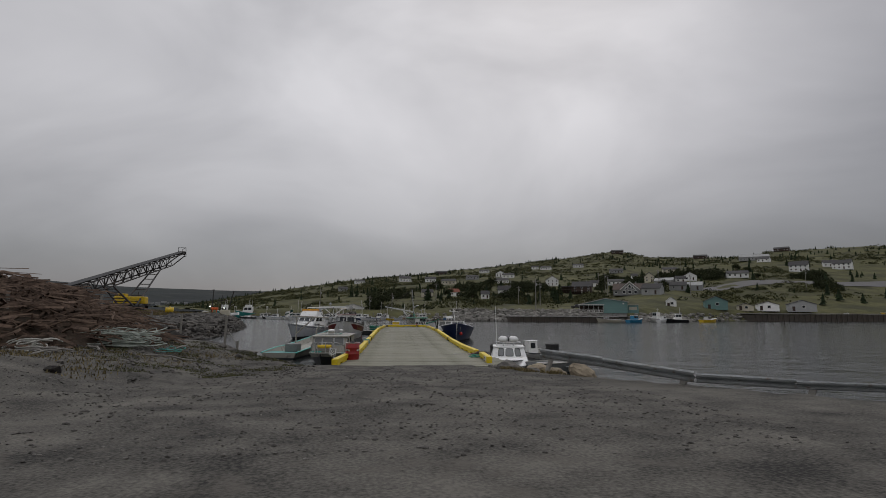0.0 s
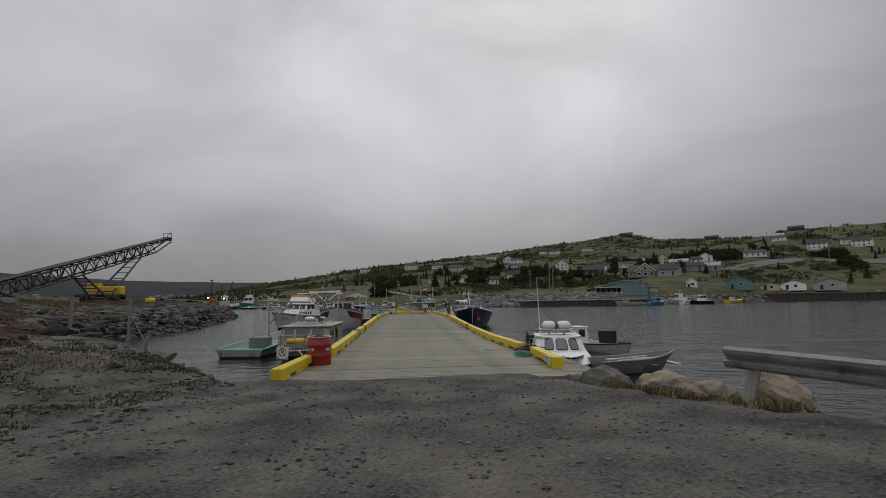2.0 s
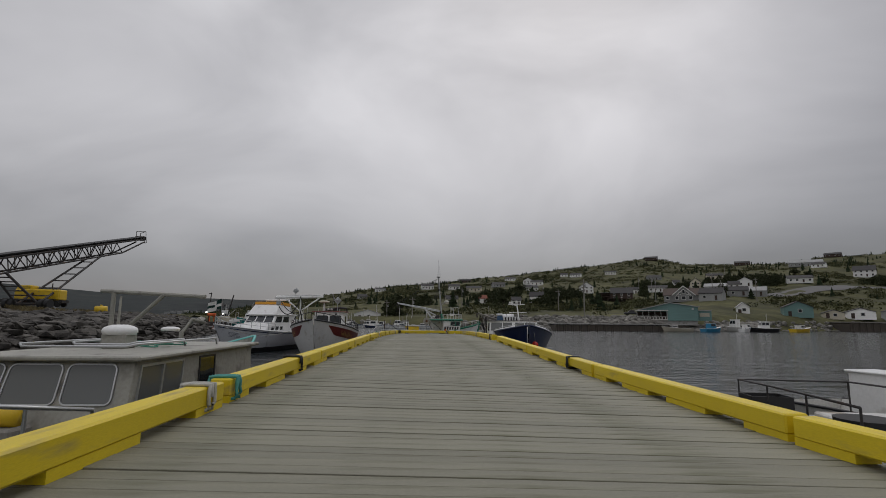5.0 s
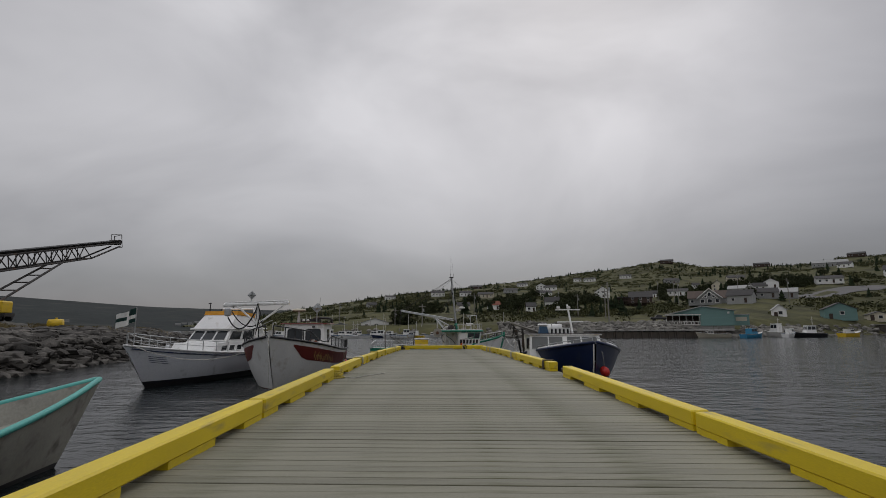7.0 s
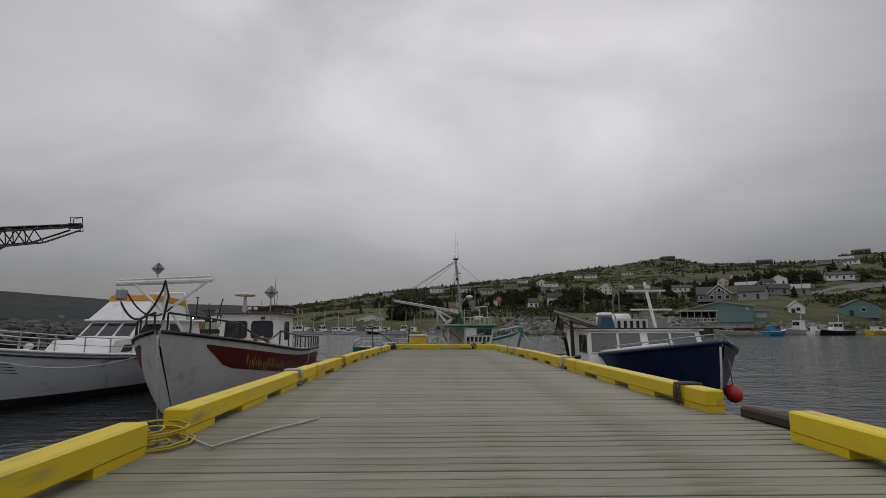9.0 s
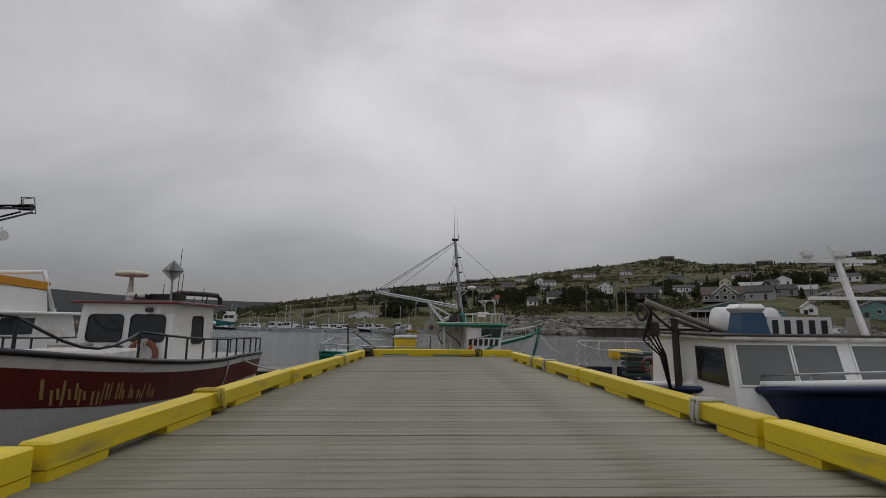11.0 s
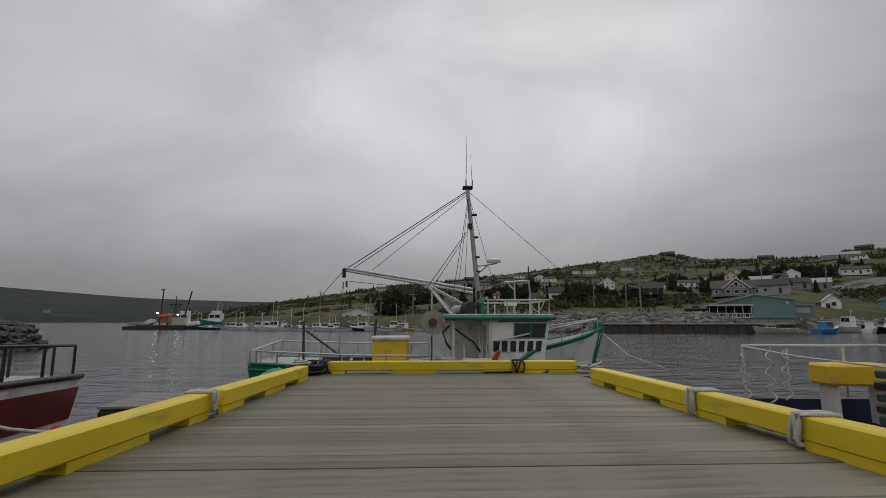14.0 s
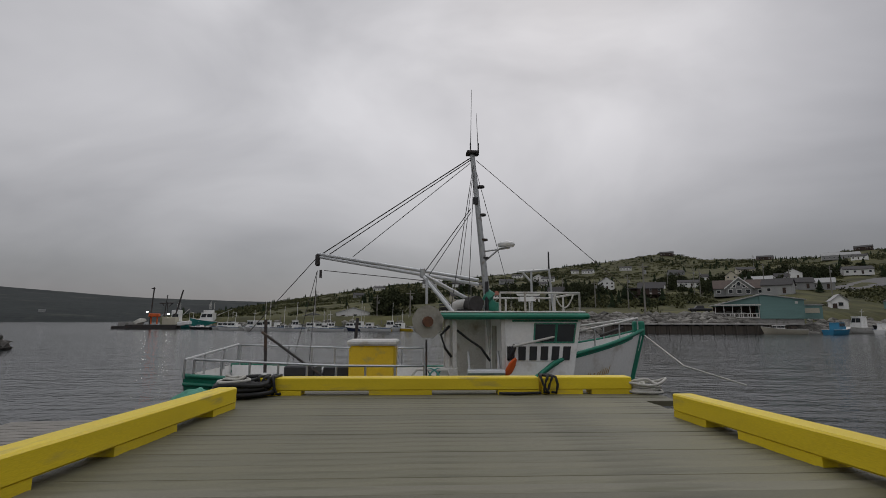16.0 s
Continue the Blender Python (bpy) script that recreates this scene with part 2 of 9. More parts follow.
M_RED = mat("red_drum_paint", (0.30, 0.015, 0.014), (0.22, 0.012, 0.012), 0.5, scale=3, fine=30, bump=0.1, dirt=(0.16, 0.05, 0.03), dirt_amount=0.25)
M_ORANGE = mat("orange_plastic", (0.75, 0.13, 0.02), (0.62, 0.10, 0.016), 0.5, scale=3, fine=30)
M_AMBER = mat("amber_canvas", (0.66, 0.30, 0.02), (0.55, 0.25, 0.016), 0.7, scale=2, fine=40)
M_REDBUOY = mat("red_buoy", (0.60, 0.03, 0.02), (0.5, 0.025, 0.02), 0.4, scale=3, fine=30)
M_BLACK = mat("black_rubber", (0.018, 0.018, 0.018), (0.010, 0.010, 0.010), 0.7, scale=4, fine=40)
M_BLACKPAINT = mat("black_paint", (0.022, 0.022, 0.024), (0.012, 0.012, 0.014), 0.45, scale=2, fine=30)
M_OLDTURQ = mat("faded_turquoise_paint", (0.12, 0.34, 0.31), (0.07, 0.21, 0.2), 0.6, scale=1.5, fine=20, dirt=(0.12, 0.13, 0.12), dirt_amount=0.35)
M_SKIFF = mat("weathered_grey_paint", (0.19, 0.2, 0.19), (0.12, 0.128, 0.125), 0.55, scale=1.2, fine=20, bump=0.1, dirt=(0.27, 0.27, 0.25), dirt_amount=0.2)
M_TANROCK = mat("tan_boulder", (0.33, 0.28, 0.2), (0.16, 0.13, 0.095), 0.9, scale=2.2, fine=24, bump=0.6, depth=0.03, vary=0.3, spec=0.15)
M_PALEROPE = mat("pale_green_rope", (0.47, 0.50, 0.44), (0.25, 0.29, 0.25), 0.9, scale=6, fine=90, bump=0.4)
M_STEEL = mat("galvanised_steel", (0.46, 0.47, 0.47), (0.34, 0.35, 0.35), 0.45, 0.75, scale=3, fine=30, bump=0.05, dirt=(0.22, 0.17, 0.12), dirt_amount=0.15)
M_ALU = mat("dull_aluminium", (0.52, 0.53, 0.53), (0.42, 0.43, 0.43), 0.42, 0.8, scale=2, fine=26, bump=0.05)
M_DARKSTEEL = mat("dark_rusted_steel", (0.060, 0.055, 0.052), (0.030, 0.027, 0.026), 0.75, 0.2, scale=1, fine=9, dirt=(0.10, 0.055, 0.03), dirt_amount=0.25)
M_RUST = mat("rusty_iron", (0.19, 0.085, 0.045), (0.10, 0.05, 0.03), 0.85, 0.1, scale=3, fine=30)
M_ROPE = mat("white_rope", (0.56, 0.55, 0.50), (0.38, 0.37, 0.33), 0.9, scale=10, fine=120, bump=0.4)
M_TURQROPE = mat("turquoise_rope", (0.10, 0.34, 0.30), (0.06, 0.24, 0.21), 0.9, scale=10, fine=120, bump=0.4)
M_YELROPE = mat("yellow_rope", (0.50, 0.40, 0.06), (0.35, 0.27, 0.04), 0.9, scale=10, fine=120, bump=0.4)
M_DARKHULL = mat("dark_grey_hull", (0.075, 0.077, 0.075), (0.045, 0.046, 0.046), 0.55, scale=1.2, fine=20, bump=0.1, dirt=(0.13, 0.13, 0.12), dirt_amount=0.2)
M_BROWNROOF = mat("brown_roof_shingle", (0.125, 0.095, 0.078), (0.085, 0.066, 0.056), 0.9, scale=0.6, fine=5, bump=0.4)
M_FLAGGREEN = mat("dark_green_cloth", (0.02, 0.075, 0.06), (0.015, 0.05, 0.045), 0.85, scale=3, fine=30)
M_GOLD = mat("gold_lettering", (0.50, 0.34, 0.13), (0.40, 0.27, 0.10), 0.5, scale=5, fine=40)
M_NETGREEN = mat("green_net_heap", (0.12, 0.36, 0.26), (0.07, 0.24, 0.17), 0.9, scale=4, fine=30, bump=0.9, depth=0.03)
M_SHINGLE = mat("dark_roof_shingle", (0.075, 0.072, 0.070), (0.045, 0.043, 0.042), 0.9, scale=0.6, fine=5, bump=0.4, stretch=(0.4, 0.4, 3))
M_ROOFPALE = mat("pale_roof_felt", (0.40, 0.40, 0.39), (0.30, 0.30, 0.29), 0.85, scale=0.5, fine=5)
M_BROWNWALL = mat("dark_brown_wood_wall", (0.070, 0.045, 0.034), (0.040, 0.027, 0.022), 0.85, scale=0.5, fine=5, stretch=(0.3, 0.3, 4))
M_SIDING = mat("white_house_siding", (0.82, 0.82, 0.80), (0.74, 0.74, 0.72), 0.7, scale=0.4, fine=4, stretch=(0.3, 0.3, 4), vary=0.1)
M_REDROOF = mat("rust_red_roof", (0.24, 0.085, 0.05), (0.17, 0.06, 0.04), 0.85, scale=0.5, fine=5)
M_CREAM = mat("cream_house_siding", (0.55, 0.51, 0.40), (0.46, 0.42, 0.33), 0.7, scale=0.4, fine=4, vary=0.15)
M_GREYSIDE = mat("grey_house_siding", (0.33, 0.335, 0.33), (0.25, 0.255, 0.25), 0.75, scale=0.4, fine=4, vary=0.2)
M_CONCRETE = mat("worn_concrete", (0.36, 0.35, 0.33), (0.25, 0.245, 0.23), 0.85, scale=0.4, fine=5, dirt=(0.14, 0.14, 0.11), dirt_amount=0.3)
M_POLE = mat("weathered_pole_wood", (0.26, 0.245, 0.215), (0.18, 0.17, 0.15), 0.85, scale=1, fine=12, stretch=(3, 3, 0.4))
M_ASPHALT = mat("pale_road", (0.14, 0.135, 0.13), (0.10, 0.097, 0.093), 0.9, scale=0.2, fine=4)
M_BROWNTANK = mat("brown_plywood", (0.24, 0.17, 0.10), (0.16, 0.115, 0.07), 0.8, scale=1, fine=15)


# ---- building helpers ----
def empty(name, m, label, category, group="", kind=""):
    ob = new(name)
    ob.empty_display_size = 0.3
    ob.matrix_world = m
    return tagged(ob, label, category, group, kind)


def link(name, bm, material, parent=None, label="", smooth=False):
    me = bpy.data.meshes.new(name)
    bm.to_mesh(me)
    bm.free()
    if smooth:
        me.shade_smooth()
    me.materials.append(material)
    ob = new(name, me)
    ob.parent = parent
    return tagged(ob, label)


part = link


def add_box(bm, cx, cy, cz, sx, sy, sz, rot=None, bevel=0.0):
    m = Matrix.LocRotScale((cx, cy, cz), Euler([radians(a) for a in rot]) if rot else None, (sx, sy, sz))
    r = bmesh.ops.create_cube(bm, size=1, matrix=m)
    if bevel:
        edges = list({e for v in r["verts"] for e in v.link_edges})
        bmesh.ops.bevel(bm, geom=edges, offset=bevel, segments=1, affect="EDGES", profile=0.5)
    return bm


def boxm(cx, cy, cz, sx, sy, sz, rot=None, bevel=0.0):
    return add_box(bmesh.new(), cx, cy, cz, sx, sy, sz, rot, bevel)


def add_tube(bm, p0, p1, r0, r1=None, n=8):
    p0, p1 = Vector(p0), Vector(p1)
    d = p1 - p0
    m = Matrix.Translation((p0 + p1) / 2) @ d.to_track_quat("Z", "Y").to_matrix().to_4x4()
    bmesh.ops.create_cone(bm, cap_ends=True, segments=n, radius1=r0, radius2=r0 if r1 is None else r1, depth=d.length, matrix=m)
    return bm


def tubes(segs, r, n=8):
    bm = bmesh.new()
    for p0, p1 in segs:
        add_tube(bm, p0, p1, r, n=n)
    return bm


def add_path(bm, pts, r, n=6):
    """One tube swept along a run of points."""
    pts = [Vector(p) for p in pts]
    rings = []
    for i, p in enumerate(pts):
        d = (pts[min(i + 1, len(pts) - 1)] - pts[max(i - 1, 0)]).normalized()
        s = d.orthogonal().normalized() if abs(d.z) > 0.95 else d.cross(Vector((0, 0, 1))).normalized()
        u = s.cross(d)
        rings.append([bm.verts.new(p + r * (math.cos(a) * s + math.sin(a) * u)) for a in (2 * math.pi * k / n for k in range(n))])
    for a, b in zip(rings, rings[1:]):
        for k in range(n):
            bm.faces.new((a[k], a[(k + 1) % n], b[(k + 1) % n], b[k]))
    bm.faces.new(rings[0][::-1])
    bm.faces.new(rings[-1])
    return bm


def pathm(pts, r, n=6):
    return add_path(bmesh.new(), pts, r, n)


def sag(p0, p1, drop, k=9):
    return [Vector(p0).lerp(Vector(p1), i / k) - Vector((0, 0, drop * 4 * (i / k) * (1 - i / k))) for i in range(k + 1)]


def prism(bm, outline, z0, z1):
    """An upright prism over an outline in the xy plane."""
    lo = [bm.verts.new((x, y, z0)) for x, y in outline]
    hi = [bm.verts.new((x, y, z1)) for x, y in outline]
    n = len(outline)
    for i in range(n):
        bm.faces.new((lo[i], lo[(i + 1) % n], hi[(i + 1) % n], hi[i]))
    bm.faces.new(lo[::-1])
    bm.faces.new(hi)
    return bm


def hexa(bm, lower, upper):
    """A block between two four-cornered outlines of 3D points."""
    lo = [bm.verts.new(p) for p in lower]
    hi = [bm.verts.new(p) for p in upper]
    for i in range(4):
        bm.faces.new((lo[i], lo[(i + 1) % 4], hi[(i + 1) % 4], hi[i]))
    bm.faces.new(lo[::-1])
    bm.faces.new(hi)
    bmesh.ops.recalc_face_normals(bm, faces=bm.faces)
    return bm


def slab_on(bm, a, b, c, d, u0, u1, v0, v1, out, thick):
    """A thin plate on the wall a, b, c, d (lower left, lower right, upper right, upper left), from u0 to u1 and v0 to v1, standing out."""
    a, b, c, d = (Vector(p) for p in (a, b, c, d))
    nrm = (b - a).cross(d - a).normalized()

    def at(u, v):
        return (a.lerp(b, u)).lerp(d.lerp(c, u), v)
    q = [at(u0, v0), at(u1, v0), at(u1, v1), at(u0, v1)]
    return hexa(bm, [p + nrm * (out - thick) for p in q], [p + nrm * out for p in q])


def window_on(parent, wall, u0, u1, v0, v1, frame_mat, glass=None, rim=0.035, out=0.02):
    """A framed window on a wall quad, as a part with its pane as a sub-part."""
    a, b, c, d = (Vector(p) for p in wall)
    wu, wv = rim / (b - a).length, rim / (d - a).length
    bm = bmesh.new()
    for box in ((u0 - wu, u1 + wu, v0 - wv, v0), (u0 - wu, u1 + wu, v1, v1 + wv), (u0 - wu, u0, v0, v1), (u1, u1 + wu, v0, v1)):
        slab_on(bm, *wall, *box, out, out + 0.03)
    w = part("window", bm, frame_mat, parent)
    part("pane", slab_on(bmesh.new(), *wall, u0, u1, v0, v1, out * 0.5, out * 0.5 + 0.02), glass or M_GLASS, w)
    return w


def lump(bm, x, y, z, sx, sy, sz, rnd, sub=1, rough=0.25):
    """An irregular stone or clump."""
    m = Matrix.LocRotScale((x, y, z), Euler((rnd.uniform(-0.5, 0.5), rnd.uniform(-0.5, 0.5), rnd.uniform(0, 6.3))), (sx, sy, sz))
    r = bmesh.ops.create_icosphere(bm, subdivisions=sub, radius=1)
    for v in r["verts"]:
        v.co = m @ (v.co * (1 + rnd.uniform(-rough, rough)))
    return bm


def interp(x, table):
    return float(np.interp(x, [k[0] for k in table], [k[1] for k in table]))


# ---- lie of the land ----
def shore_y(x):
    """The far shore's waterline."""
    return 158 + 5 * math.sin(x * 0.045) + interp(x, ((-120, 75), (-60, 34), (-15, 10), (10, -2), (30, -18), (45, -22), (74, -14), (95, -6), (115, 3), (140, 4), (200, 2), (400, -10)))


SKYLINE = ((-40, 0), (-24, 6), (-17, 24), (-12, 37), (-7, 47), (-3, 54), (3, 61), (7, 67), (12, 73), (17, 81), (22, 88), (25.5, 94), (27, 95), (29, 90), (30.5, 84), (35, 80), (40, 77), (42.5, 83), (50, 82), (65, 70), (90, 40))


def hill_z(x, y):
    r, b = math.hypot(x, y - 40), math.degrees(math.atan2(x, y - 40))
    s = y - shore_y(x)
    if s < 0:
        return WATER_Z + max(s * 0.4, -3)
    top = interp(b, SKYLINE)
    back = max(r - s, 60)
    u = min(s / max(760 - back, 100), 1.25)
    rise = u ** interp(b, ((0, 1.15), (21, 1.4), (25, 1.5), (30, 1.25), (34, 1.05), (38, 0.9), (43, 0.9), (60, 1.1))) if u < 1 else 1 - (u - 1) * 0.8
    bumps = 2.2 * noise.noise((x * 0.012, y * 0.012, 3.0)) + 0.9 * noise.noise((x * 0.05, y * 0.05, 9.0))
    return WATER_Z + min(s * 0.45, 3.2) + top * rise + bumps * min(s / 60, 1)


def bank_shore(y):
    """The x of the waterline of the gravel bank and the near landing, left of the wharf."""
    return interp(y, ((-4.4, -3.4), (-3, -4.4), (-1.5, -5.6), (0.5, -7.4), (1.5, -8.4), (3, -10.6), (5, -13.8), (7, -17.6), (15, -23), (23, -25.5), (30, -25.5), (45, -25.5), (66, -29.5), (84, -34), (92, -43), (97, -70), (100, -170)))


def rail_shore(y):
    """The x of the waterline right of the landing."""
    return interp(-y, ((4.2, 4.7), (9, 6.4), (13, 8.6), (20, 12), (60, 40), (140, 150)))


def road_z(y):
    return 0.055 * max(-5 - y, 0) if y > -45 else 2.2


def near_z(x, y):
    if y < -4.4 and x > 0:
        d = rail_shore(y) - x
        base = road_z(y)
        return WATER_Z + (base - WATER_Z) * (min(max(d / 2.6, 0), 1) ** 0.75) + min(d, 0) * 0.5 * (d > -5) - 2.5 * (d <= -5)
    d = bank_shore(y) - x
    k = min(max((-6.5 - x) / 6, 0), 1)
    berm = road_z(y) + 0.75 * k * k * (3 - 2 * k)
    bank = min(max(d * 0.17, 0), 0.9) + interp(y, ((12, 0), (30, 0.1), (60, 0.4), (80, 0.3), (100, 0.2))) * min(max(d / 6, 0), 1) + interp(y, ((10, 0), (30, 0.9), (80, 1.2), (100, 0.3))) * min(max((d - 10) / 14, 0), 1)
    w = min(max((y + 1) / 8, 0), 1)
    base = berm * (1 - w) + bank * w
    if y < -4.4:
        d = max(d, 4)
    if d < 0:
        return max(WATER_Z + d * 0.5, WATER_Z - 2.5)
    edge = min(d / 1.6, 1)
    rough = 0.05 + 0.07 * min(max((-4.5 - x) / 2, 0), 1)
    return WATER_Z + (base - WATER_Z) * edge ** 0.6 + rough * noise.noise((x * 0.8, y * 0.8, 0)) * edge


def sheet(name, xs, ys, f, material, label, kind="structure"):
    nx = len(xs)
    verts = [(x, y, f(x, y)) for y in ys for x in xs]
    faces = [(j * nx + i, j * nx + i + 1, (j + 1) * nx + i + 1, (j + 1) * nx + i) for j in range(len(ys) - 1) for i in range(nx - 1)]
    me = bpy.data.meshes.new(name)
    me.from_pydata(verts, [], faces)
    me.shade_smooth()
    me.materials.append(material)
    return tagged(new(name, me), label, "", "", kind)


def polar(name, radii, bearings, f, material, label):
    nb = len(bearings)
    verts = []
    for r in radii:
        for b in bearings:
            x, y = r * math.sin(radians(b)), 40 + r * math.cos(radians(b))
            verts.append((x, y, f(x, y)))
    faces = [(i * nb + j, (i + 1) * nb + j, (i + 1) * nb + j + 1, i * nb + j + 1) for i in range(len(radii) - 1) for j in range(nb - 1)]
    me = bpy.data.meshes.new(name)
    me.from_pydata(verts, [], [fc[::-1] for fc in faces])
    me.shade_smooth()
    me.materials.append(material)
    return tagged(new(name, me), label, "", "", "structure")


def far_z(x, y):
    r, b = math.hypot(x, y - 40), math.degrees(math.atan2(x, y - 40))
    top = interp(b, ((-110, 95), (-60, 118), (-41, 103), (-33, 86), (-25, 76), (-17, 72), (-10, 72), (10, 60)))
    u = (r - 1150) / 750
    return WATER_Z - 1 + (top * max(min(u, 1), -0.05) ** 0.8 if u > 0 else u * 4) + (3 * noise.noise((x * 0.006, y * 0.006, 1.0)) if u > 0.05 else 0)


bm = bmesh.new()
bmesh.ops.create_grid(bm, x_segments=8, y_segments=8, size=3200, matrix=Matrix.Translation((0, 900, WATER_Z)))
tagged(link("water", bm, M_WATER), "dark rippled harbour water under a grey sky", "", "", "structure")
polar("hillside", [105 + 4 * i for i in range(30)] + list(np.geomspace(226, 1150, 60)), np.linspace(-27, 96, 260), hill_z, M_HILL, "grassy green hillside rising from the harbour shore")
polar("far_land", np.linspace(1140, 2050, 40), np.linspace(-115, 15, 160), far_z, M_FAR, "dark wooded ridge across the bay")
sheet("ground", list(np.arange(-170, -40, 5)) + list(np.arange(-40, 14, 0.6)) + list(np.arange(14, 176, 6)), list(np.arange(-140, -30, 5)) + list(np.arange(-30, 12, 0.5)) + list(np.arange(12, 108, 1.5)), near_z, M_GRAVEL, "wet grey gravel landing and bank beside the wharf")


# ---- the wharf ----
def deck_z(y):
    return interp(y, ((-5, -0.05), (0, -0.02), (27, 0.05), (38, 0.0), (51, -0.22)))


def cross_fall(y):
    """How far the deck's right-hand edge lies below its left-hand one."""
    return interp(y, ((-1.5, 0.0), (2, 0.1), (6, 0.19), (14, 0.19), (21, 0.08), (27, 0.0)))


Y0, Y1 = -4.7, 51.0
wharf = empty("wharf", Matrix(), "long timber wharf with a worn plank deck", "wharf", "", "structure")
for x in (-3.1, 0.0, 3.1):
    part("stringer", boxm(x, (Y0 + Y1) / 2 + 0.6, -0.56, 0.3, Y1 - Y0 - 1.2, 0.3), M_TIMBER, wharf)
for y in np.arange(Y0 + 1.0, Y1, 5.0):
    part("crossbeam", boxm(0, y, -0.86, 7.0, 0.3, 0.3), M_TIMBER, wharf)
    for x in (-3.3, -1.1, 1.1, 3.3):
        bm = bmesh.new()
        add_tube(bm, (x, y, -4.0), (x, y, -0.72), 0.16, 0.15, 10)
        part("pile", bm, M_TIMBER, wharf)


def curb(x0, y0, x1, y1, width=0.26, z0=None, height=0.27):
    """A yellow curb timber raised on short blocks."""
    run = math.hypot(x1 - x0, y1 - y0)
    a = math.degrees(math.atan2(-(x1 - x0), y1 - y0))
    za, zb = (deck_z(y) - (cross_fall(y) if x0 > 0 else 0) for y in (y0, y1))
    zc = (za + zb) / 2
    tilt = math.degrees(math.atan2(zb - za, run))
    ob = empty("curb", pose((x0 + x1) / 2, (y0 + y1) / 2, zc, tilt, 0, a), "yellow painted timber wharf curb on short blocks", "curb", "wharf curbs")
    part("beam", boxm(0, 0, height / 2 + 0.045, width, run, height - 0.06, None, 0.018), M_CURB, ob)
    k = max(round(run / 2.1) + 1, 2)
    for i in range(k):
        size = 0.7 if i in (0, k - 1) else 1.05
        part("block", boxm(0, (i / (k - 1) - 0.5) * (run - 0.7), 0.035, width - 0.02, size, 0.085), M_CURB, ob)
    return ob


XC = 3.2
for x, runs in ((-XC, ((0.0, 8.3), (8.55, 14.2), (14.35, 20.4), (20.5, 26.0), (26.7, 32.6))), (XC, ((1.0, 7.2), (7.3, 13.0), (13.1, 19.6), (19.7, 26.4), (27.9, 33.7), (33.8, 39.6), (39.7, 44.4), (44.5, 48.05)))):
    for y0, y1 in runs:
        curb(x, y0, x + random.uniform(-0.02, 0.02), y1)
curb(-3.78, -4.4, -3.5, -1.0)
curb(-3.16, 32.7, -3.05, 38.9)
curb(-3.0, 39.0, -2.88, 44.6)
curb(-2.87, 44.75, -2.78, 48.95)
curb(XC - 0.16, -3.55, XC - 0.03, -0.75)
END_Y = 50.4
curb(-2.78, END_Y, 1.9, END_Y, 0.3)
curb(1.95, END_Y + 0.02, 3.5, END_Y + 0.02, 0.3)


# ---- boats: hulls run along +y from the stern, z = 0 is the waterline ----
class Hull:
    def __init__(self, length, beam, stern, mid, bow, draft=0.5, rake=0.7, stern_w=0.82, full=2.3, flare=0.75, low=0.3, rise=0.3, power=2.0):
        self.length, self.beam, self.stern, self.mid, self.bow, self.draft = length, beam, stern, mid, bow, draft
        self.rake, self.stern_w, self.full, self.flare, self.low = rake, stern_w, full, flare, low
        self.rise, self.power = rise, power

    def sheer(self, s):
        return self.mid + (self.bow - self.mid) * max(0, (s - self.rise) / (1 - self.rise)) ** self.power + (self.stern - self.mid) * max(0, (0.3 - s) / 0.3) ** 1.5

    def half(self, s):
        w = self.stern_w + (1 - self.stern_w) * min(1, s / 0.4) ** 0.7
        return max(self.beam / 2 * w * (1 - max(0, (s - 0.42) / 0.58) ** self.full), 0.03)

    def pt(self, s, v, side, off=0.0):
        top, k = self.sheer(s), max(0, (s - 0.35) / 0.65)
        e = self.low + (self.flare - self.low) * k
        x = self.half(s) * max(v, 0.0) ** e + off
        keel = -self.draft * (1 - s ** 8)
        y = self.length * s - self.rake * (1 - v) * s ** 5 + (0.16 * self.draft * (1 - v) if s < 0.01 else 0)
        return Vector((side * x, y + (off if s > 0.995 else 0), keel + (top - keel) * v))

    def v_at(self, s, z):
        keel = -self.draft * (1 - s ** 8)
        return (z - keel) / (self.sheer(s) - keel)


def hull_strip(h, v0, v1, nv=5, s0=0.0, s1=1.0, ns=26, off=0.0, sides=(1, -1), transom=False):
    """The skin of a hull between two height fractions, given as numbers or functions of s."""
    f0, f1 = (v0 if callable(v0) else (lambda s: v0)), (v1 if callable(v1) else (lambda s: v1))
    bm = bmesh.new()
    for side in sides:
        rows = []
        for i in range(ns + 1):
            s = s0 + (s1 - s0) * (1 - (1 - i / ns) ** 1.25)
            rows.append([bm.verts.new(h.pt(s, f0(s) + (f1(s) - f0(s)) * j / nv, side, off)) for j in range(nv + 1)])
        for a, b in zip(rows, rows[1:]):
            for j in range(nv):
                q = (a[j], b[j], b[j + 1], a[j + 1])
                bm.faces.new(q if side > 0 else q[::-1])
    if transom:
        lo, hi = f0(0), f1(0)
        ring = [h.pt(0, lo + (hi - lo) * j / nv, 1, off) for j in range(nv + 1)] + [h.pt(0, hi - (hi - lo) * j / nv, -1, off) for j in range(nv + 1)]
        bm.faces.new([bm.verts.new(p - Vector((0, off, 0))) for p in ring])
    return bm


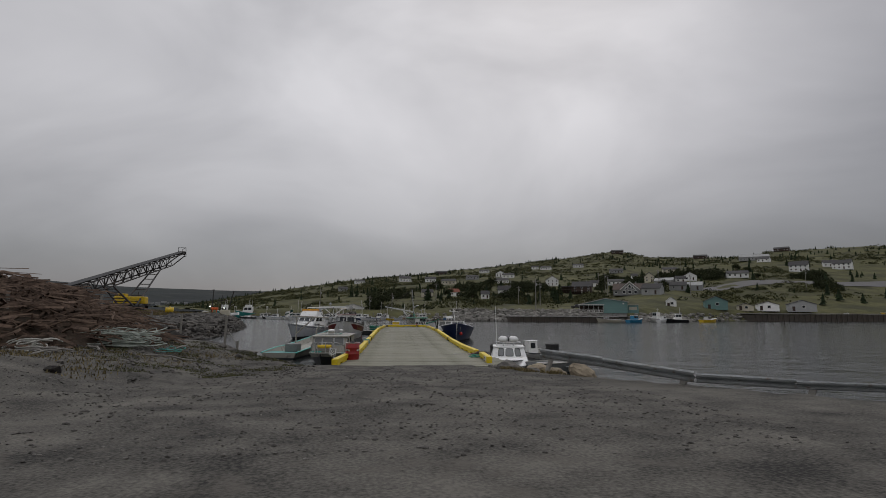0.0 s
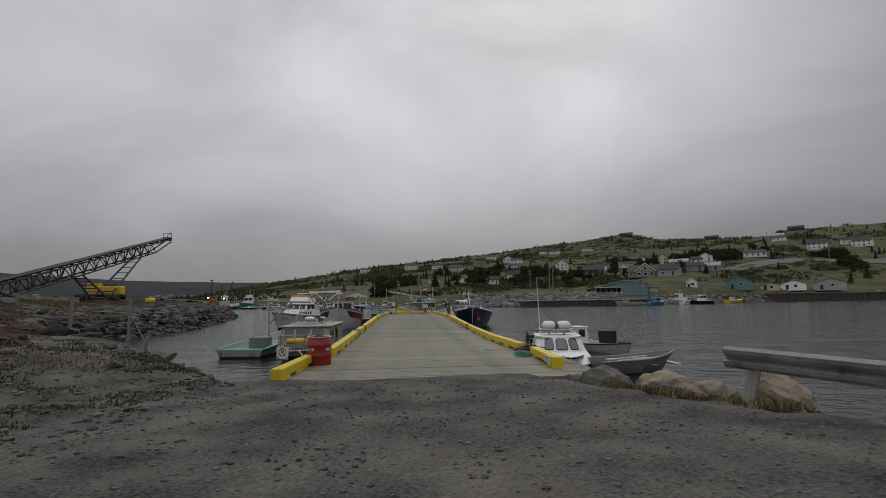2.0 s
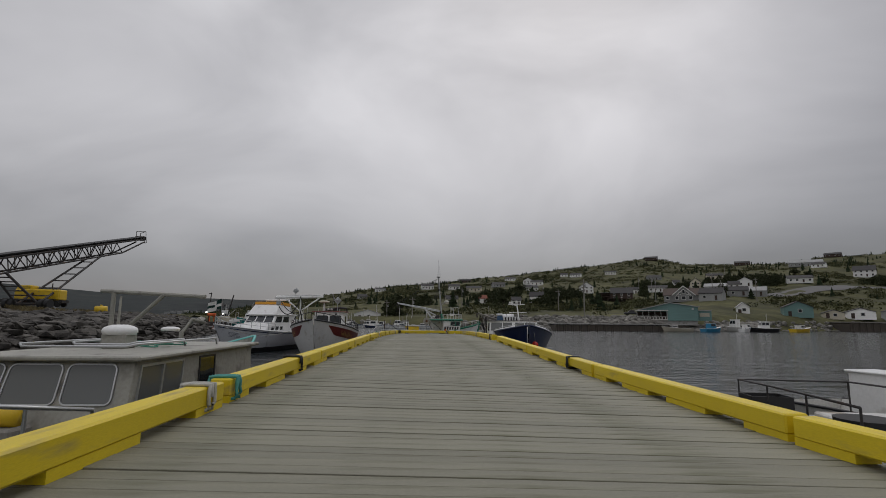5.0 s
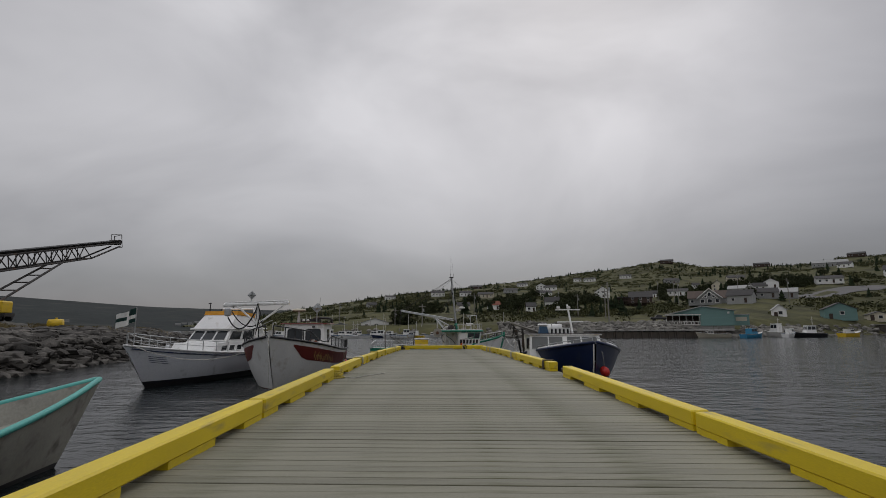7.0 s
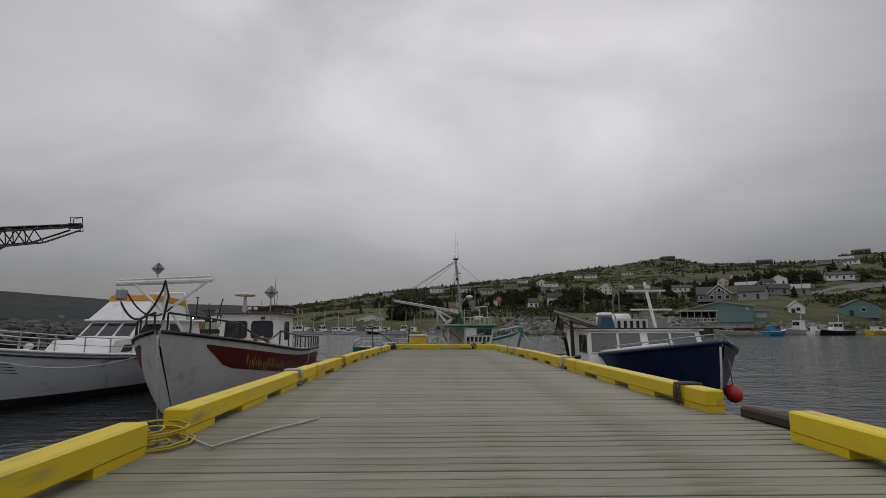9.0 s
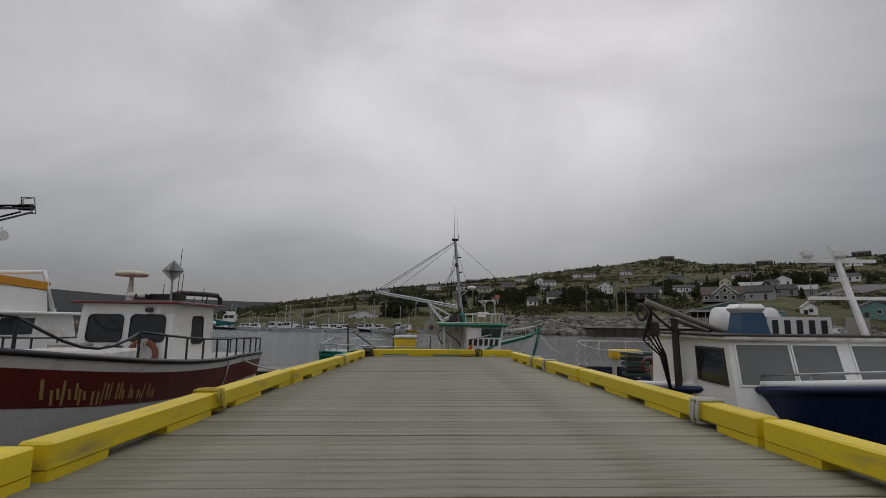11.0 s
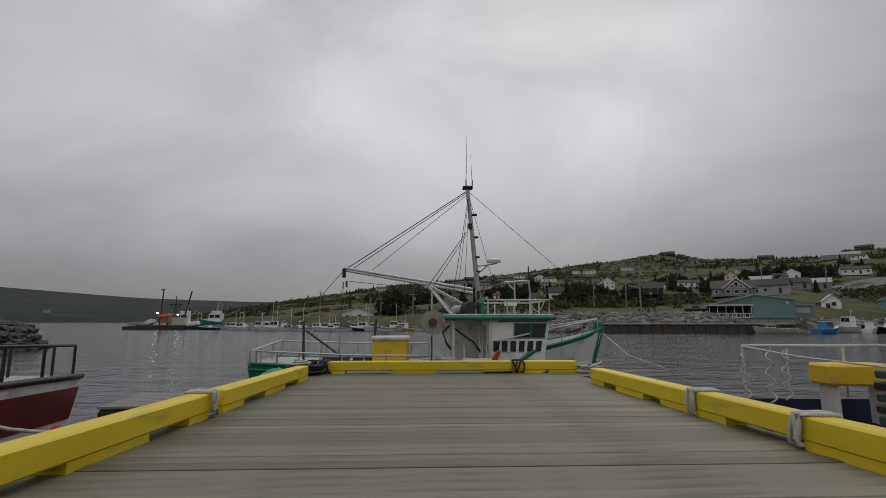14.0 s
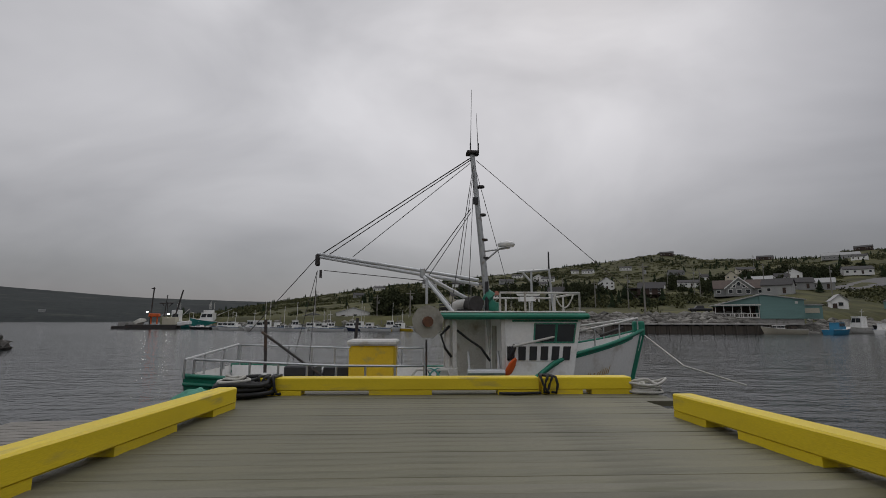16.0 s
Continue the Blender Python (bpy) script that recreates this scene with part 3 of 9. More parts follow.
def hull_deck(h, drop, s0=0.01, s1=0.97, inset=0.05, ns=20):
    bm = bmesh.new()
    rows = []
    for i in range(ns + 1):
        s = s0 + (s1 - s0) * i / ns
        z = h.sheer(s) - drop
        v = h.v_at(s, z)
        p = h.pt(s, v, 1, -inset)
        rows.append((bm.verts.new(p), bm.verts.new((0, p.y, p.z + 0.03)), bm.verts.new((-p.x, p.y, p.z))))
    for a, b in zip(rows, rows[1:]):
        for j in range(2):
            bm.faces.new((a[j], b[j], b[j + 1], a[j + 1])[::-1])
    return bm


def gunwale(h, r=0.05, s0=0.0, s1=1.0, up=0.0, out=0.0, v=1.0, n=6):
    bm = bmesh.new()
    for side in (1, -1):
        add_path(bm, [h.pt(s0 + (s1 - s0) * i / 24, v, side, out) + Vector((0, 0, up)) for i in range(25)], r, n)
    return bm


def basic_hull(ob, h, topside, bottom, rim, deck, bulwark=0.5, boot=0.12, rim_r=0.06):
    """Bottom paint, topsides, inner skin, deck and rubbing strake of one boat."""
    b0 = lambda s: max(h.v_at(s, boot), 0.02)
    part("bottom", hull_strip(h, 0.0, b0, 4, transom=True), bottom, ob, smooth=True)
    hull = part("hull", hull_strip(h, b0, 1.0, 8, transom=True), topside, ob, smooth=True)
    inner = hull_strip(h, lambda s: h.v_at(s, h.sheer(s) - bulwark), 1.0, 2, 0.004, 0.985, off=-0.07)
    bmesh.ops.reverse_faces(inner, faces=inner.faces)
    part("bulwark", inner, topside if topside is not M_NAVY else M_BLACKPAINT, ob, smooth=True)
    part("deck", hull_deck(h, bulwark), deck, ob)
    part("gunwale", gunwale(h, rim_r, 0, 0.995), rim, ob, smooth=True)
    return hull


def railing(ob, pts, height, r, material, mid=True, lean=0.0):
    """Rail posts, each a part, under one swept top rail and a lower one."""
    tops = []
    for p in pts:
        p = Vector(p)
        q = p + Vector((math.copysign(lean, p.x) if lean else 0, 0, height))
        tops.append(q)
        part("rail_post", add_tube(bmesh.new(), p, q, r), material, ob)
    part("top_rail", pathm(tops, r * 1.15), material, ob, smooth=True)
    if mid:
        part("middle_rail", pathm([Vector(p).lerp(q, 0.5) for p, q in zip(pts, tops)], r * 0.8), material, ob, smooth=True)


def cabin_box(ob, lower, upper, wall, roof, roof_h=0.07, over=0.12, name="cabin"):
    """A cabin with four walls between two outlines (front left, front right, back right, back left), and a roof slab."""
    cab = part(name, hexa(bmesh.new(), lower, upper), wall, ob)
    c = sum((Vector(p) for p in upper), Vector()) / 4
    lo = []
    for p in upper:
        d = Vector(p) - c
        lo.append(Vector(p) + Vector((math.copysign(over, d.x), math.copysign(over, d.y), 0.004)))
    bm = hexa(bmesh.new(), lo, [p + Vector((0, 0, roof_h)) for p in lo])
    bmesh.ops.bevel(bm, geom=list(bm.edges), offset=roof_h * 0.3, segments=1, affect="EDGES")
    part("roof", bm, roof, ob)
    return cab


def coil(ob_name, x, y, z, r, material, label, rnd, turns=5, loops=26, rope=0.02, spread=0.5):
    """A loose heap of rope."""
    pts = []
    for i in range(turns * loops):
        a = 2 * math.pi * i / loops
        rr = r * (0.45 + spread * noise.noise((i * 0.045, x, y)) + 0.25 * math.sin(i * 0.05))
        pts.append((x + rr * math.cos(a) + 0.15 * r * noise.noise((i * 0.1, 3, y)), y + rr * math.sin(a), z + rope + 0.35 * r * (i / (turns * loops)) * (1 + noise.noise((i * 0.2, 1, x)))))
    return tagged(link(ob_name, pathm(pts, rope, 5), material, smooth=True), label, "rope")


def ring(bm, m, r, tube, n=20, k=8):
    vs = [[bm.verts.new(m @ Vector(((r + tube * math.cos(b)) * math.cos(a), (r + tube * math.cos(b)) * math.sin(a), tube * math.sin(b)))) for b in (2 * math.pi * j / k for j in range(k))] for a in (2 * math.pi * i / n for i in range(n))]
    for i in range(n):
        for j in range(k):
            bm.faces.new((vs[i][j], vs[(i + 1) % n][j], vs[(i + 1) % n][(j + 1) % k], vs[i][(j + 1) % k]))
    return bm


def dome(bm, x, y, z, r, h, n=14, k=4):
    """A low radar dome."""
    prof = [(r * 0.9, 0), (r, h * 0.3)] + [(r * math.cos(a), h * 0.45 + h * 0.55 * math.sin(a)) for a in (math.pi / 2 * i / k for i in range(k))]
    rings = [[bm.verts.new((x + rr * math.cos(2 * math.pi * i / n), y + rr * math.sin(2 * math.pi * i / n), z + zz)) for i in range(n)] for rr, zz in prof]
    for a, b in zip(rings, rings[1:]):
        for i in range(n):
            bm.faces.new((a[i], a[(i + 1) % n], b[(i + 1) % n], b[i]))
    bm.faces.new(rings[0][::-1])
    bm.faces.new(rings[-1])
    return bm


def diamond(x, y, z, r):
    """An octahedral radar reflector with crossed plates."""
    bm = bmesh.new()
    for ax in range(3):
        a, b = ((1, 0, 0), (0, 1, 0), (0, 0, 1))[ax], ((0, 1, 0), (0, 0, 1), (1, 0, 0))[ax]
        q = [Vector((x, y, z)) + r * Vector(a), Vector((x, y, z)) + r * Vector(b), Vector((x, y, z)) - r * Vector(a), Vector((x, y, z)) - r * Vector(b)]
        nrm = Vector(a).cross(Vector(b)) * 0.006
        hexa(bm, [p - nrm for p in q], [p + nrm for p in q])
    return bm


def round_window(parent, wall, u0, u1, v0, v1, frame_mat=None, glass=None, rim=0.03, out=0.03, r=0.28):
    """A window with rounded corners in a rubber surround, as a part with its pane as a sub-part."""
    a, b, c, d = (Vector(p) for p in wall)
    nrm = (b - a).cross(d - a).normalized()
    wide, tall = (b - a).length, (d - a).length

    def outline(grow):
        su, sv = (u1 - u0) * wide / 2 + grow, (v1 - v0) * tall / 2 + grow
        rad = r * min(su, sv) + grow
        pts = []
        for k in range(4):
            cx, cy = (su - rad, sv - rad) if k == 0 else (-su + rad, sv - rad) if k == 1 else (-su + rad, -sv + rad) if k == 2 else (su - rad, -sv + rad)
            for j in range(5):
                t = math.pi / 2 * (k + j / 4)
                pts.append(((u0 + u1) / 2 + (cx + rad * math.cos(t)) / wide, (v0 + v1) / 2 + (cy + rad * math.sin(t)) / tall))
        return [a.lerp(b, u).lerp(d.lerp(c, u), v) for u, v in pts]

    def plate(bm, pts, lo, hi):
        low, top = [bm.verts.new(p + nrm * lo) for p in pts], [bm.verts.new(p + nrm * hi) for p in pts]
        bm.faces.new(low[::-1])
        bm.faces.new(top)
        for i in range(len(pts)):
            bm.faces.new((low[i], low[(i + 1) % len(pts)], top[(i + 1) % len(pts)], top[i]))
        return bm
    bm = bmesh.new()
    inner, outer = outline(0.0), outline(rim)
    n = len(inner)
    rings = [[bm.verts.new(p + nrm * z) for p in pts] for pts, z in ((outer, -0.02), (outer, out), (inner, out), (inner, -0.02))]
    for q0, q1 in zip(rings, rings[1:]):
        for i in range(n):
            bm.faces.new((q0[i], q0[(i + 1) % n], q1[(i + 1) % n], q1[i]))
    w = part("window", bm, frame_mat or M_BLACK, parent)
    part("pane", plate(bmesh.new(), inner, -0.02, out * 0.55), glass or M_GLASS, w)
    return w


# -- white fishing boat with a maroon band --
def maroon_boat():
    ob = empty("fishing_boat", pose(-8.1, 47.3, WATER_Z, 0, 0, 182.6), "white fishing boat with a maroon band and small wheelhouse", "boat", "boats at the wharf")
    h = Hull(13.1, 4.6, 1.38, 1.5, 2.35, 0.8, 1.3, 0.80, 3.9, 0.46, 0.18)
    basic_hull(ob, h, M_WHITE, M_MAROON, M_BLACKPAINT, M_OFFWHITE, 0.35, 0.02, 0.055)
    band_top = lambda s: 0.915
    band_low = lambda s: 0.915 - (0.915 - h.v_at(s, h.sheer(s) - 0.72 - 0.1 * s)) * min(1, (0.93 - s) / 0.05 + 0.12)
    part("band", hull_strip(h, band_low, band_top, 4, 0.0, 0.93, off=0.012), M_MAROON, ob, "maroon painted band", True)
    part("rubbing_bar", hull_strip(h, 0.60, 0.635, 1, 0.25, 0.62, off=0.06, sides=(-1,)), M_BLACK, ob, "black rubbing bar")
    rnd = random.Random(4)
    for side in (1, -1):
        s = 0.64
        while s < 0.835:
            w, tall = rnd.choice((0.0025, 0.0035, 0.004)), rnd.choice((0.0, 0.012, 0.05, 0.06))
            low_v = -0.055 if rnd.random() < 0.8 else -0.09
            q = [h.pt(s + du, 0.785 + dv + 0.12 * (s - 0.72), side, 0.026) for du, dv in ((0, low_v), (w, low_v), (w + 0.004, tall), (0.004, tall))]
            bm = bmesh.new()
            bm.faces.new([bm.verts.new(p) for p in (q if side > 0 else q[::-1])])
            part("lettering_bar", bm, M_GOLD, ob)
            s += w + rnd.choice((0.0025, 0.003, 0.0045, 0.009))
    # wheelhouse
    z0, z1, y0, y1, w = 1.2, 2.93, 2.95, 5.75, 1.16
    low = [(w, y1, z0), (-w, y1, z0), (-w, y0, z0), (w, y0, z0)]
    top = [(w * 0.96, y1 - 0.12, z1), (-w * 0.96, y1 - 0.12, z1), (-w * 0.97, y0 + 0.04, z1), (w * 0.97, y0 + 0.04, z1)]
    cabin_box(ob, low, top, M_WHITE, M_MAROON, 0.06, 0.2, "wheelhouse")
    front, side = (low[0], low[1], top[1], top[0]), (low[1], low[2], top[2], top[1])
    for u0, u1 in ((0.10, 0.46), (0.555, 0.915)):
        round_window(ob, front, u0, u1, 0.46, 0.83)
    round_window(ob, side, 0.44, 0.70, 0.40, 0.82)
    part("notice", slab_on(bmesh.new(), *front, 0.86, 0.99, 0.865, 0.955, 0.02, 0.03), M_OFFWHITE, ob, "white notice with unreadable bars")
    part("lamp_box", boxm(-0.55, y1 - 0.02, 2.78, 0.16, 0.08, 0.1, None, 0.01), M_DARKSTEEL, ob)
    window_on(ob, (low[3], low[0], top[0], top[3]), 0.3, 0.6, 0.45, 0.84, M_BLACKPAINT)
    for lab, c in (("life_ring", -0.55),):
        lr = part(lab, ring(bmesh.new(), pose(c, y1 + 0.1, 1.68, 90, 0, 0), 0.31, 0.075), M_REDROOF, ob, "faded red life ring", True)
        part("ring_rope", pathm([(c + 0.12 * math.cos(a * 1.9), y1 + 0.17, 1.75 + 0.3 * math.sin(a)) for a in np.linspace(0, 9, 30)], 0.018, 5), M_ROPE, lr, smooth=True)
    part("pipe", pathm([(-0.2, y1 + 0.05, 1.3), (-0.2, y1 + 0.06, 1.72), (0.0, y1 + 0.06, 1.86), (0.35, y1 + 0.06, 1.88)], 0.03), M_BLACK, ob)
    part("exhaust", pathm([(-0.2, 3.7, 3.1), (-0.2, 3.7, 3.28), (-0.25, 3.4, 3.34), (-0.7, 2.75, 3.34), (-1.0, 2.4, 3.32), (-1.05, 2.32, 3.22), (-1.06, 2.3, 2.95)], 0.075, 8), M_DARKSTEEL, ob, "black rusted exhaust pipe", True)
    part("roof_rack", add_box(boxm(-0.2, 4.0, 3.18, 0.8, 0.5, 0.16), 0.3, 4.4, 3.16, 0.3, 0.3, 0.14), M_BLACKPAINT, ob)
    rad = part("radar", dome(bmesh.new(), 0.55, 4.6, 3.72, 0.42, 0.16), M_CREAM, ob, "yellowed radar dome", True)
    part("radar_post", add_tube(bmesh.new(), (0.55, 4.6, 3.05), (0.55, 4.6, 3.74), 0.1, 0.05), M_OFFWHITE, rad)
    dm = part("radar_reflector", diamond(-0.5, 4.5, 3.9, 0.31), M_ALU, ob, "diamond radar reflector")
    part("reflector_pole", add_tube(bmesh.new(), (-0.5, 4.5, 3.05), (-0.5, 4.5, 3.62), 0.03), M_STEEL, dm)
    for x, y, t in ((-0.62, 4.4, 4.55), (-0.72, 4.4, 3.85), (-1.0, 3.6, 3.5), (0.2, 3.5, 3.6)):
        part("aerial", add_tube(bmesh.new(), (x, y, 3.05), (x - 0.03, y, t), 0.014, 0.008, 5), M_BLACKPAINT, ob)
    for x in (-0.15, 0.1):
        part("lamp", dome(bmesh.new(), x, 5.4, 3.1, 0.09, 0.13, 10, 3), M_OFFWHITE, ob, smooth=True)
    # rails
    for side in (1, -1):
        pts = [h.pt(s, 1.0, side, -0.05) for s in np.linspace(0.02, 0.70, 11)]
        railing(ob, pts, 0.52, 0.024, M_BLACKPAINT, False)
        pts = [h.pt(s, 1.0, side, -0.06) for s in np.linspace(0.86, 0.985, 5)]
        railing(ob, pts, 0.5, 0.026, M_BLACKPAINT, False)
        part("hand_rail", pathm([h.pt(s, 1.0, side, -0.06) + Vector((0, 0, 0.50 - 0.35 * math.sin((s - 0.7) / 0.16 * math.pi))) for s in np.linspace(0.70, 0.86, 8)], 0.026), M_BLACKPAINT, ob, smooth=True)
    railing(ob, [(x, 0.25, h.sheer(0)) for x in (-1.5, -0.8, 0, 0.8, 1.5)], 0.52, 0.024, M_BLACKPAINT, False)
    # hoisting gantry across the foredeck
    gy, gz = 9.6, 3.94
    g = part("gantry", tubes((((-1.1, gy + 0.35, gz), (2.35, gy - 0.55, gz - 0.06)),), 0.09, 10), M_WHITE, ob, "white steel hoisting gantry")
    part("gantry_top", tubes((((-1.05, gy + 0.35, gz + 0.12), (2.3, gy - 0.55, gz + 0.06)),), 0.03), M_WHITE, g)
    for p0, p1 in (((0.5, gy, 1.5), (0.5, gy, gz)), ((0.5, gy, 2.9), (-0.9, gy + 0.3, gz - 0.05)), ((0.5, gy, 2.9), (1.7, gy - 0.35, gz - 0.05)), ((0.5, gy, 3.3), (0.5, gy - 2.4, 1.6))):
        part("strut", add_tube(bmesh.new(), p0, p1, 0.05), M_WHITE, g)
    part("hauler", boxm(2.1, gy - 0.4, gz - 0.42, 0.3, 0.28, 0.4, None, 0.06), M_STEEL, g, "grey line hauler")
    part("hose", pathm([(2.1, gy - 0.4, gz - 0.3)] + sag((2.15, gy - 0.35, gz - 0.5), (0.55, gy + 0.1, gz - 0.3), 0.85, 12) + [(0.5, gy + 0.1, gz), (0.35, gy + 0.1, gz - 0.5), (0.55, gy, 2.4)], 0.035, 7), M_BLACK, g, "black hydraulic hose", True)
    part("hose", pathm(sag((1.9, gy - 0.4, gz - 0.4), (0.2, gy + 0.1, 3.1), 0.5, 12), 0.028, 7), M_BLACK, g, "black hydraulic hose", True)
    dm = part("radar_reflector", diamond(0.9, gy - 0.2, gz + 0.42, 0.22), M_ALU, ob, "diamond radar reflector")
    part("reflector_pole", add_tube(bmesh.new(), (0.9, gy - 0.2, gz), (0.9, gy - 0.2, gz + 0.3), 0.02), M_STEEL, dm)
    g.location.x = dm.location.x = 1.0
    part("hatch", boxm(-0.1, 7.6, 1.62, 1.9, 1.3, 0.55, None, 0.05), M_OFFWHITE, ob, "white hatch box")
    part("bin", boxm(0.75, 6.5, 1.6, 0.7, 0.6, 0.75, None, 0.04), M_GREYCAB, ob, "grey fish bin")
    part("winch", add_tube(bmesh.new(), (-0.5, 10.4, 1.95), (0.5, 10.4, 1.95), 0.22, n=14), M_GREYCAB, ob, "grey deck winch")
    part("stem_post", add_tube(bmesh.new(), (0, 12.65, 2.2), (0, 12.65, 2.62), 0.1, n=10), M_OFFWHITE, ob)
    part("fender", lump(bmesh.new(), -1.75, 0.5, 0.35, 0.26, 0.26, 0.3, random.Random(1), 2, 0.03), M_REDBUOY, ob, "red ball fender", True)
    part("mooring_rope", pathm(sag((-1.9, 3.2, 1.5), (-4.85, 2.6, 1.42), 0.45), 0.022), M_ROPE, ob, smooth=True)
    part("mooring_rope", pathm([(0, 13.0, 2.25), (-0.05, 13.02, 1.2), (-0.1, 12.9, 0.2), (-0.1, 12.8, -0.2)], 0.013), M_ROPE, ob, smooth=True)
    part("mooring_rope", pathm([h.pt(0.36, 1.0, -1, 0.02), h.pt(0.36, 0.8, -1, 0.05), h.pt(0.37, 0.3, -1, 0.05)], 0.022), M_ROPE, ob, smooth=True)
    return ob


# -- grey and white cabin cruiser --
def cruiser():
    ob = empty("cabin_cruiser", pose(-11.9, 47.0, WATER_Z, 0, 0, 170), "grey hulled cabin cruiser with a white flybridge, rafted outside", "boat", "boats at the wharf")
    h = Hull(12.2, 3.5, 1.25, 1.35, 2.0, 0.6, 1.5, 0.9, 2.2, 0.5, 0.2)
    basic_hull(ob, h, M_GREYHULL, M_BLACKPAINT, M_WHITE, M_WHITE, 0.08, 0.30, 0.05)
    part("blue_line", gunwale(h, 0.03, 0, 0.98, v=0.93, out=0.01), M_NAVY, ob, smooth=True)
    for k in range(4):
        part("lettering_bar", hull_strip(h, 0.68 + 0.04 * k, 0.69 + 0.04 * k, 1, 0.85 + 0.004 * k, 0.93, 4, off=0.012, sides=(-1,)), M_NAVY, ob)
    z0, zc, y0, y1, w = 1.3, 1.95, 2.2, 7.7, 1.35
    low = [(w, y1, z0), (-w, y1, z0), (-w, y0, z0), (w, y0, z0)]
    top = [(w * 0.95, y1 - 0.5, zc), (-w * 0.95, y1 - 0.5, zc), (-w * 0.95, y0, zc), (w * 0.95, y0, zc)]
    part("trunk_cabin", hexa(bmesh.new(), low, top), M_WHITE, ob)
    side = (low[1], low[2], top[2], top[1])
    for u in (0.1, 0.24, 0.38):
        window_on(ob, side, u, u + 0.09, 0.35, 0.75, M_WHITE)
    l2 = [(1.2, 6.4, zc), (-1.2, 6.4, zc), (-1.2, 2.2, zc), (1.2, 2.2, zc)]
    t2 = [(1.12, 5.75, 2.65), (-1.12, 5.75, 2.65), (-1.12, 2.3, 2.65), (1.12, 2.3, 2.65)]
    cabin_box(ob, l2, t2, M_WHITE, M_WHITE, 0.08, 0.2, "saloon")
    fr = (l2[0], l2[1], t2[1], t2[0])
    for i in range(3):
        window_on(ob, fr, 0.05 + 0.31 * i, 0.05 + 0.31 * i + 0.27, 0.18, 0.88, M_WHITE)
    for u in (0.05, 0.38):
        window_on(ob, (l2[1], l2[2], t2[2], t2[1]), u, u + 0.27, 0.2, 0.85, M_WHITE)
    l3 = [(1.15, 5.9, 2.735), (-1.15, 5.9, 2.735), (-1.15, 3.2, 2.735), (1.15, 3.2, 2.735)]
    t3 = [(1.0, 5.1, 3.5), (-1.0, 5.1, 3.5), (-1.05, 3.2, 3.35), (1.05, 3.2, 3.35)]
    part("flybridge", hexa(bmesh.new(), l3, t3), M_WHITE, ob)
    l4 = [(1.04, 5.14, 3.5), (-1.04, 5.14, 3.5), (-1.08, 3.2, 3.37), (1.08, 3.2, 3.37)]
    part("windshield", hexa(bmesh.new(), l4, [Vector(p) + Vector((0, -0.08, 0.22)) for p in l4]), M_AMBER, ob, "amber windshield strip")
    part("radar_arch", pathm([(1.15, 3.0, 2.7), (1.0, 3.3, 3.9), (-1.0, 3.3, 3.9), (-1.15, 3.0, 2.7)], 0.07), M_WHITE, ob, smooth=True)
    rnd = random.Random(8)
    def cloth(u0, u1, v0, v1, lift):
        bm = bmesh.new()
        nx, nz = 12, 6
        g = [[bm.verts.new((-0.4 + 0.95 * (u0 + (u1 - u0) * i / nx), 12.1 + lift + 0.1 * math.sin((u0 + (u1 - u0) * i / nx) * 9), 3.62 - 0.62 * (v0 + (v1 - v0) * j / nz) - 0.3 * (u0 + (u1 - u0) * i / nx))) for j in range(nz + 1)] for i in range(nx + 1)]
        for i in range(nx):
            for j in range(nz):
                bm.faces.new((g[i][j], g[i + 1][j], g[i + 1][j + 1], g[i][j + 1]))
        bmesh.ops.solidify(bm, geom=list(bm.faces), thickness=0.008)
        return bm
    fl = part("flag", cloth(0, 1, 0, 1, 0), M_WHITE, ob, "white flag with dark green bands")
    for u0, u1, v0, v1 in ((0.0, 0.42, 0.0, 0.45), (0.55, 1.0, 0.35, 0.6), (0.0, 0.35, 0.72, 1.0)):
        part("flag_band", cloth(u0, u1, v0, v1, 0.012), M_FLAGGREEN, fl)
    part("flagstaff", add_tube(bmesh.new(), (-0.4, 12.1, 2.0), (-0.4, 12.1, 3.65), 0.02), M_STEEL, ob)
    for side in (1, -1):
        railing(ob, [h.pt(s, 1.0, side, -0.12) for s in np.linspace(0.55, 0.985, 7)], 0.55, 0.02, M_ALU, True)
    part("anchor_locker", boxm(0.0, 9.8, 1.68, 0.7, 0.6, 0.16, None, 0.04), M_WHITE, ob)
    part("hatch", boxm(0.0, 8.5, 1.58, 0.6, 0.6, 0.12, None, 0.03), M_WHITE, ob)
    part("searchlight", lump(bmesh.new(), 0.3, 9.0, 1.8, 0.14, 0.14, 0.12, rnd, 2, 0.02), M_ALU, ob, smooth=True)
    part("mooring_rope", pathm(sag((-0.2, 12.0, 2.0), (-4.6, 8.5, 1.9), 0.7), 0.02), M_ROPE, ob, smooth=True)
    return ob


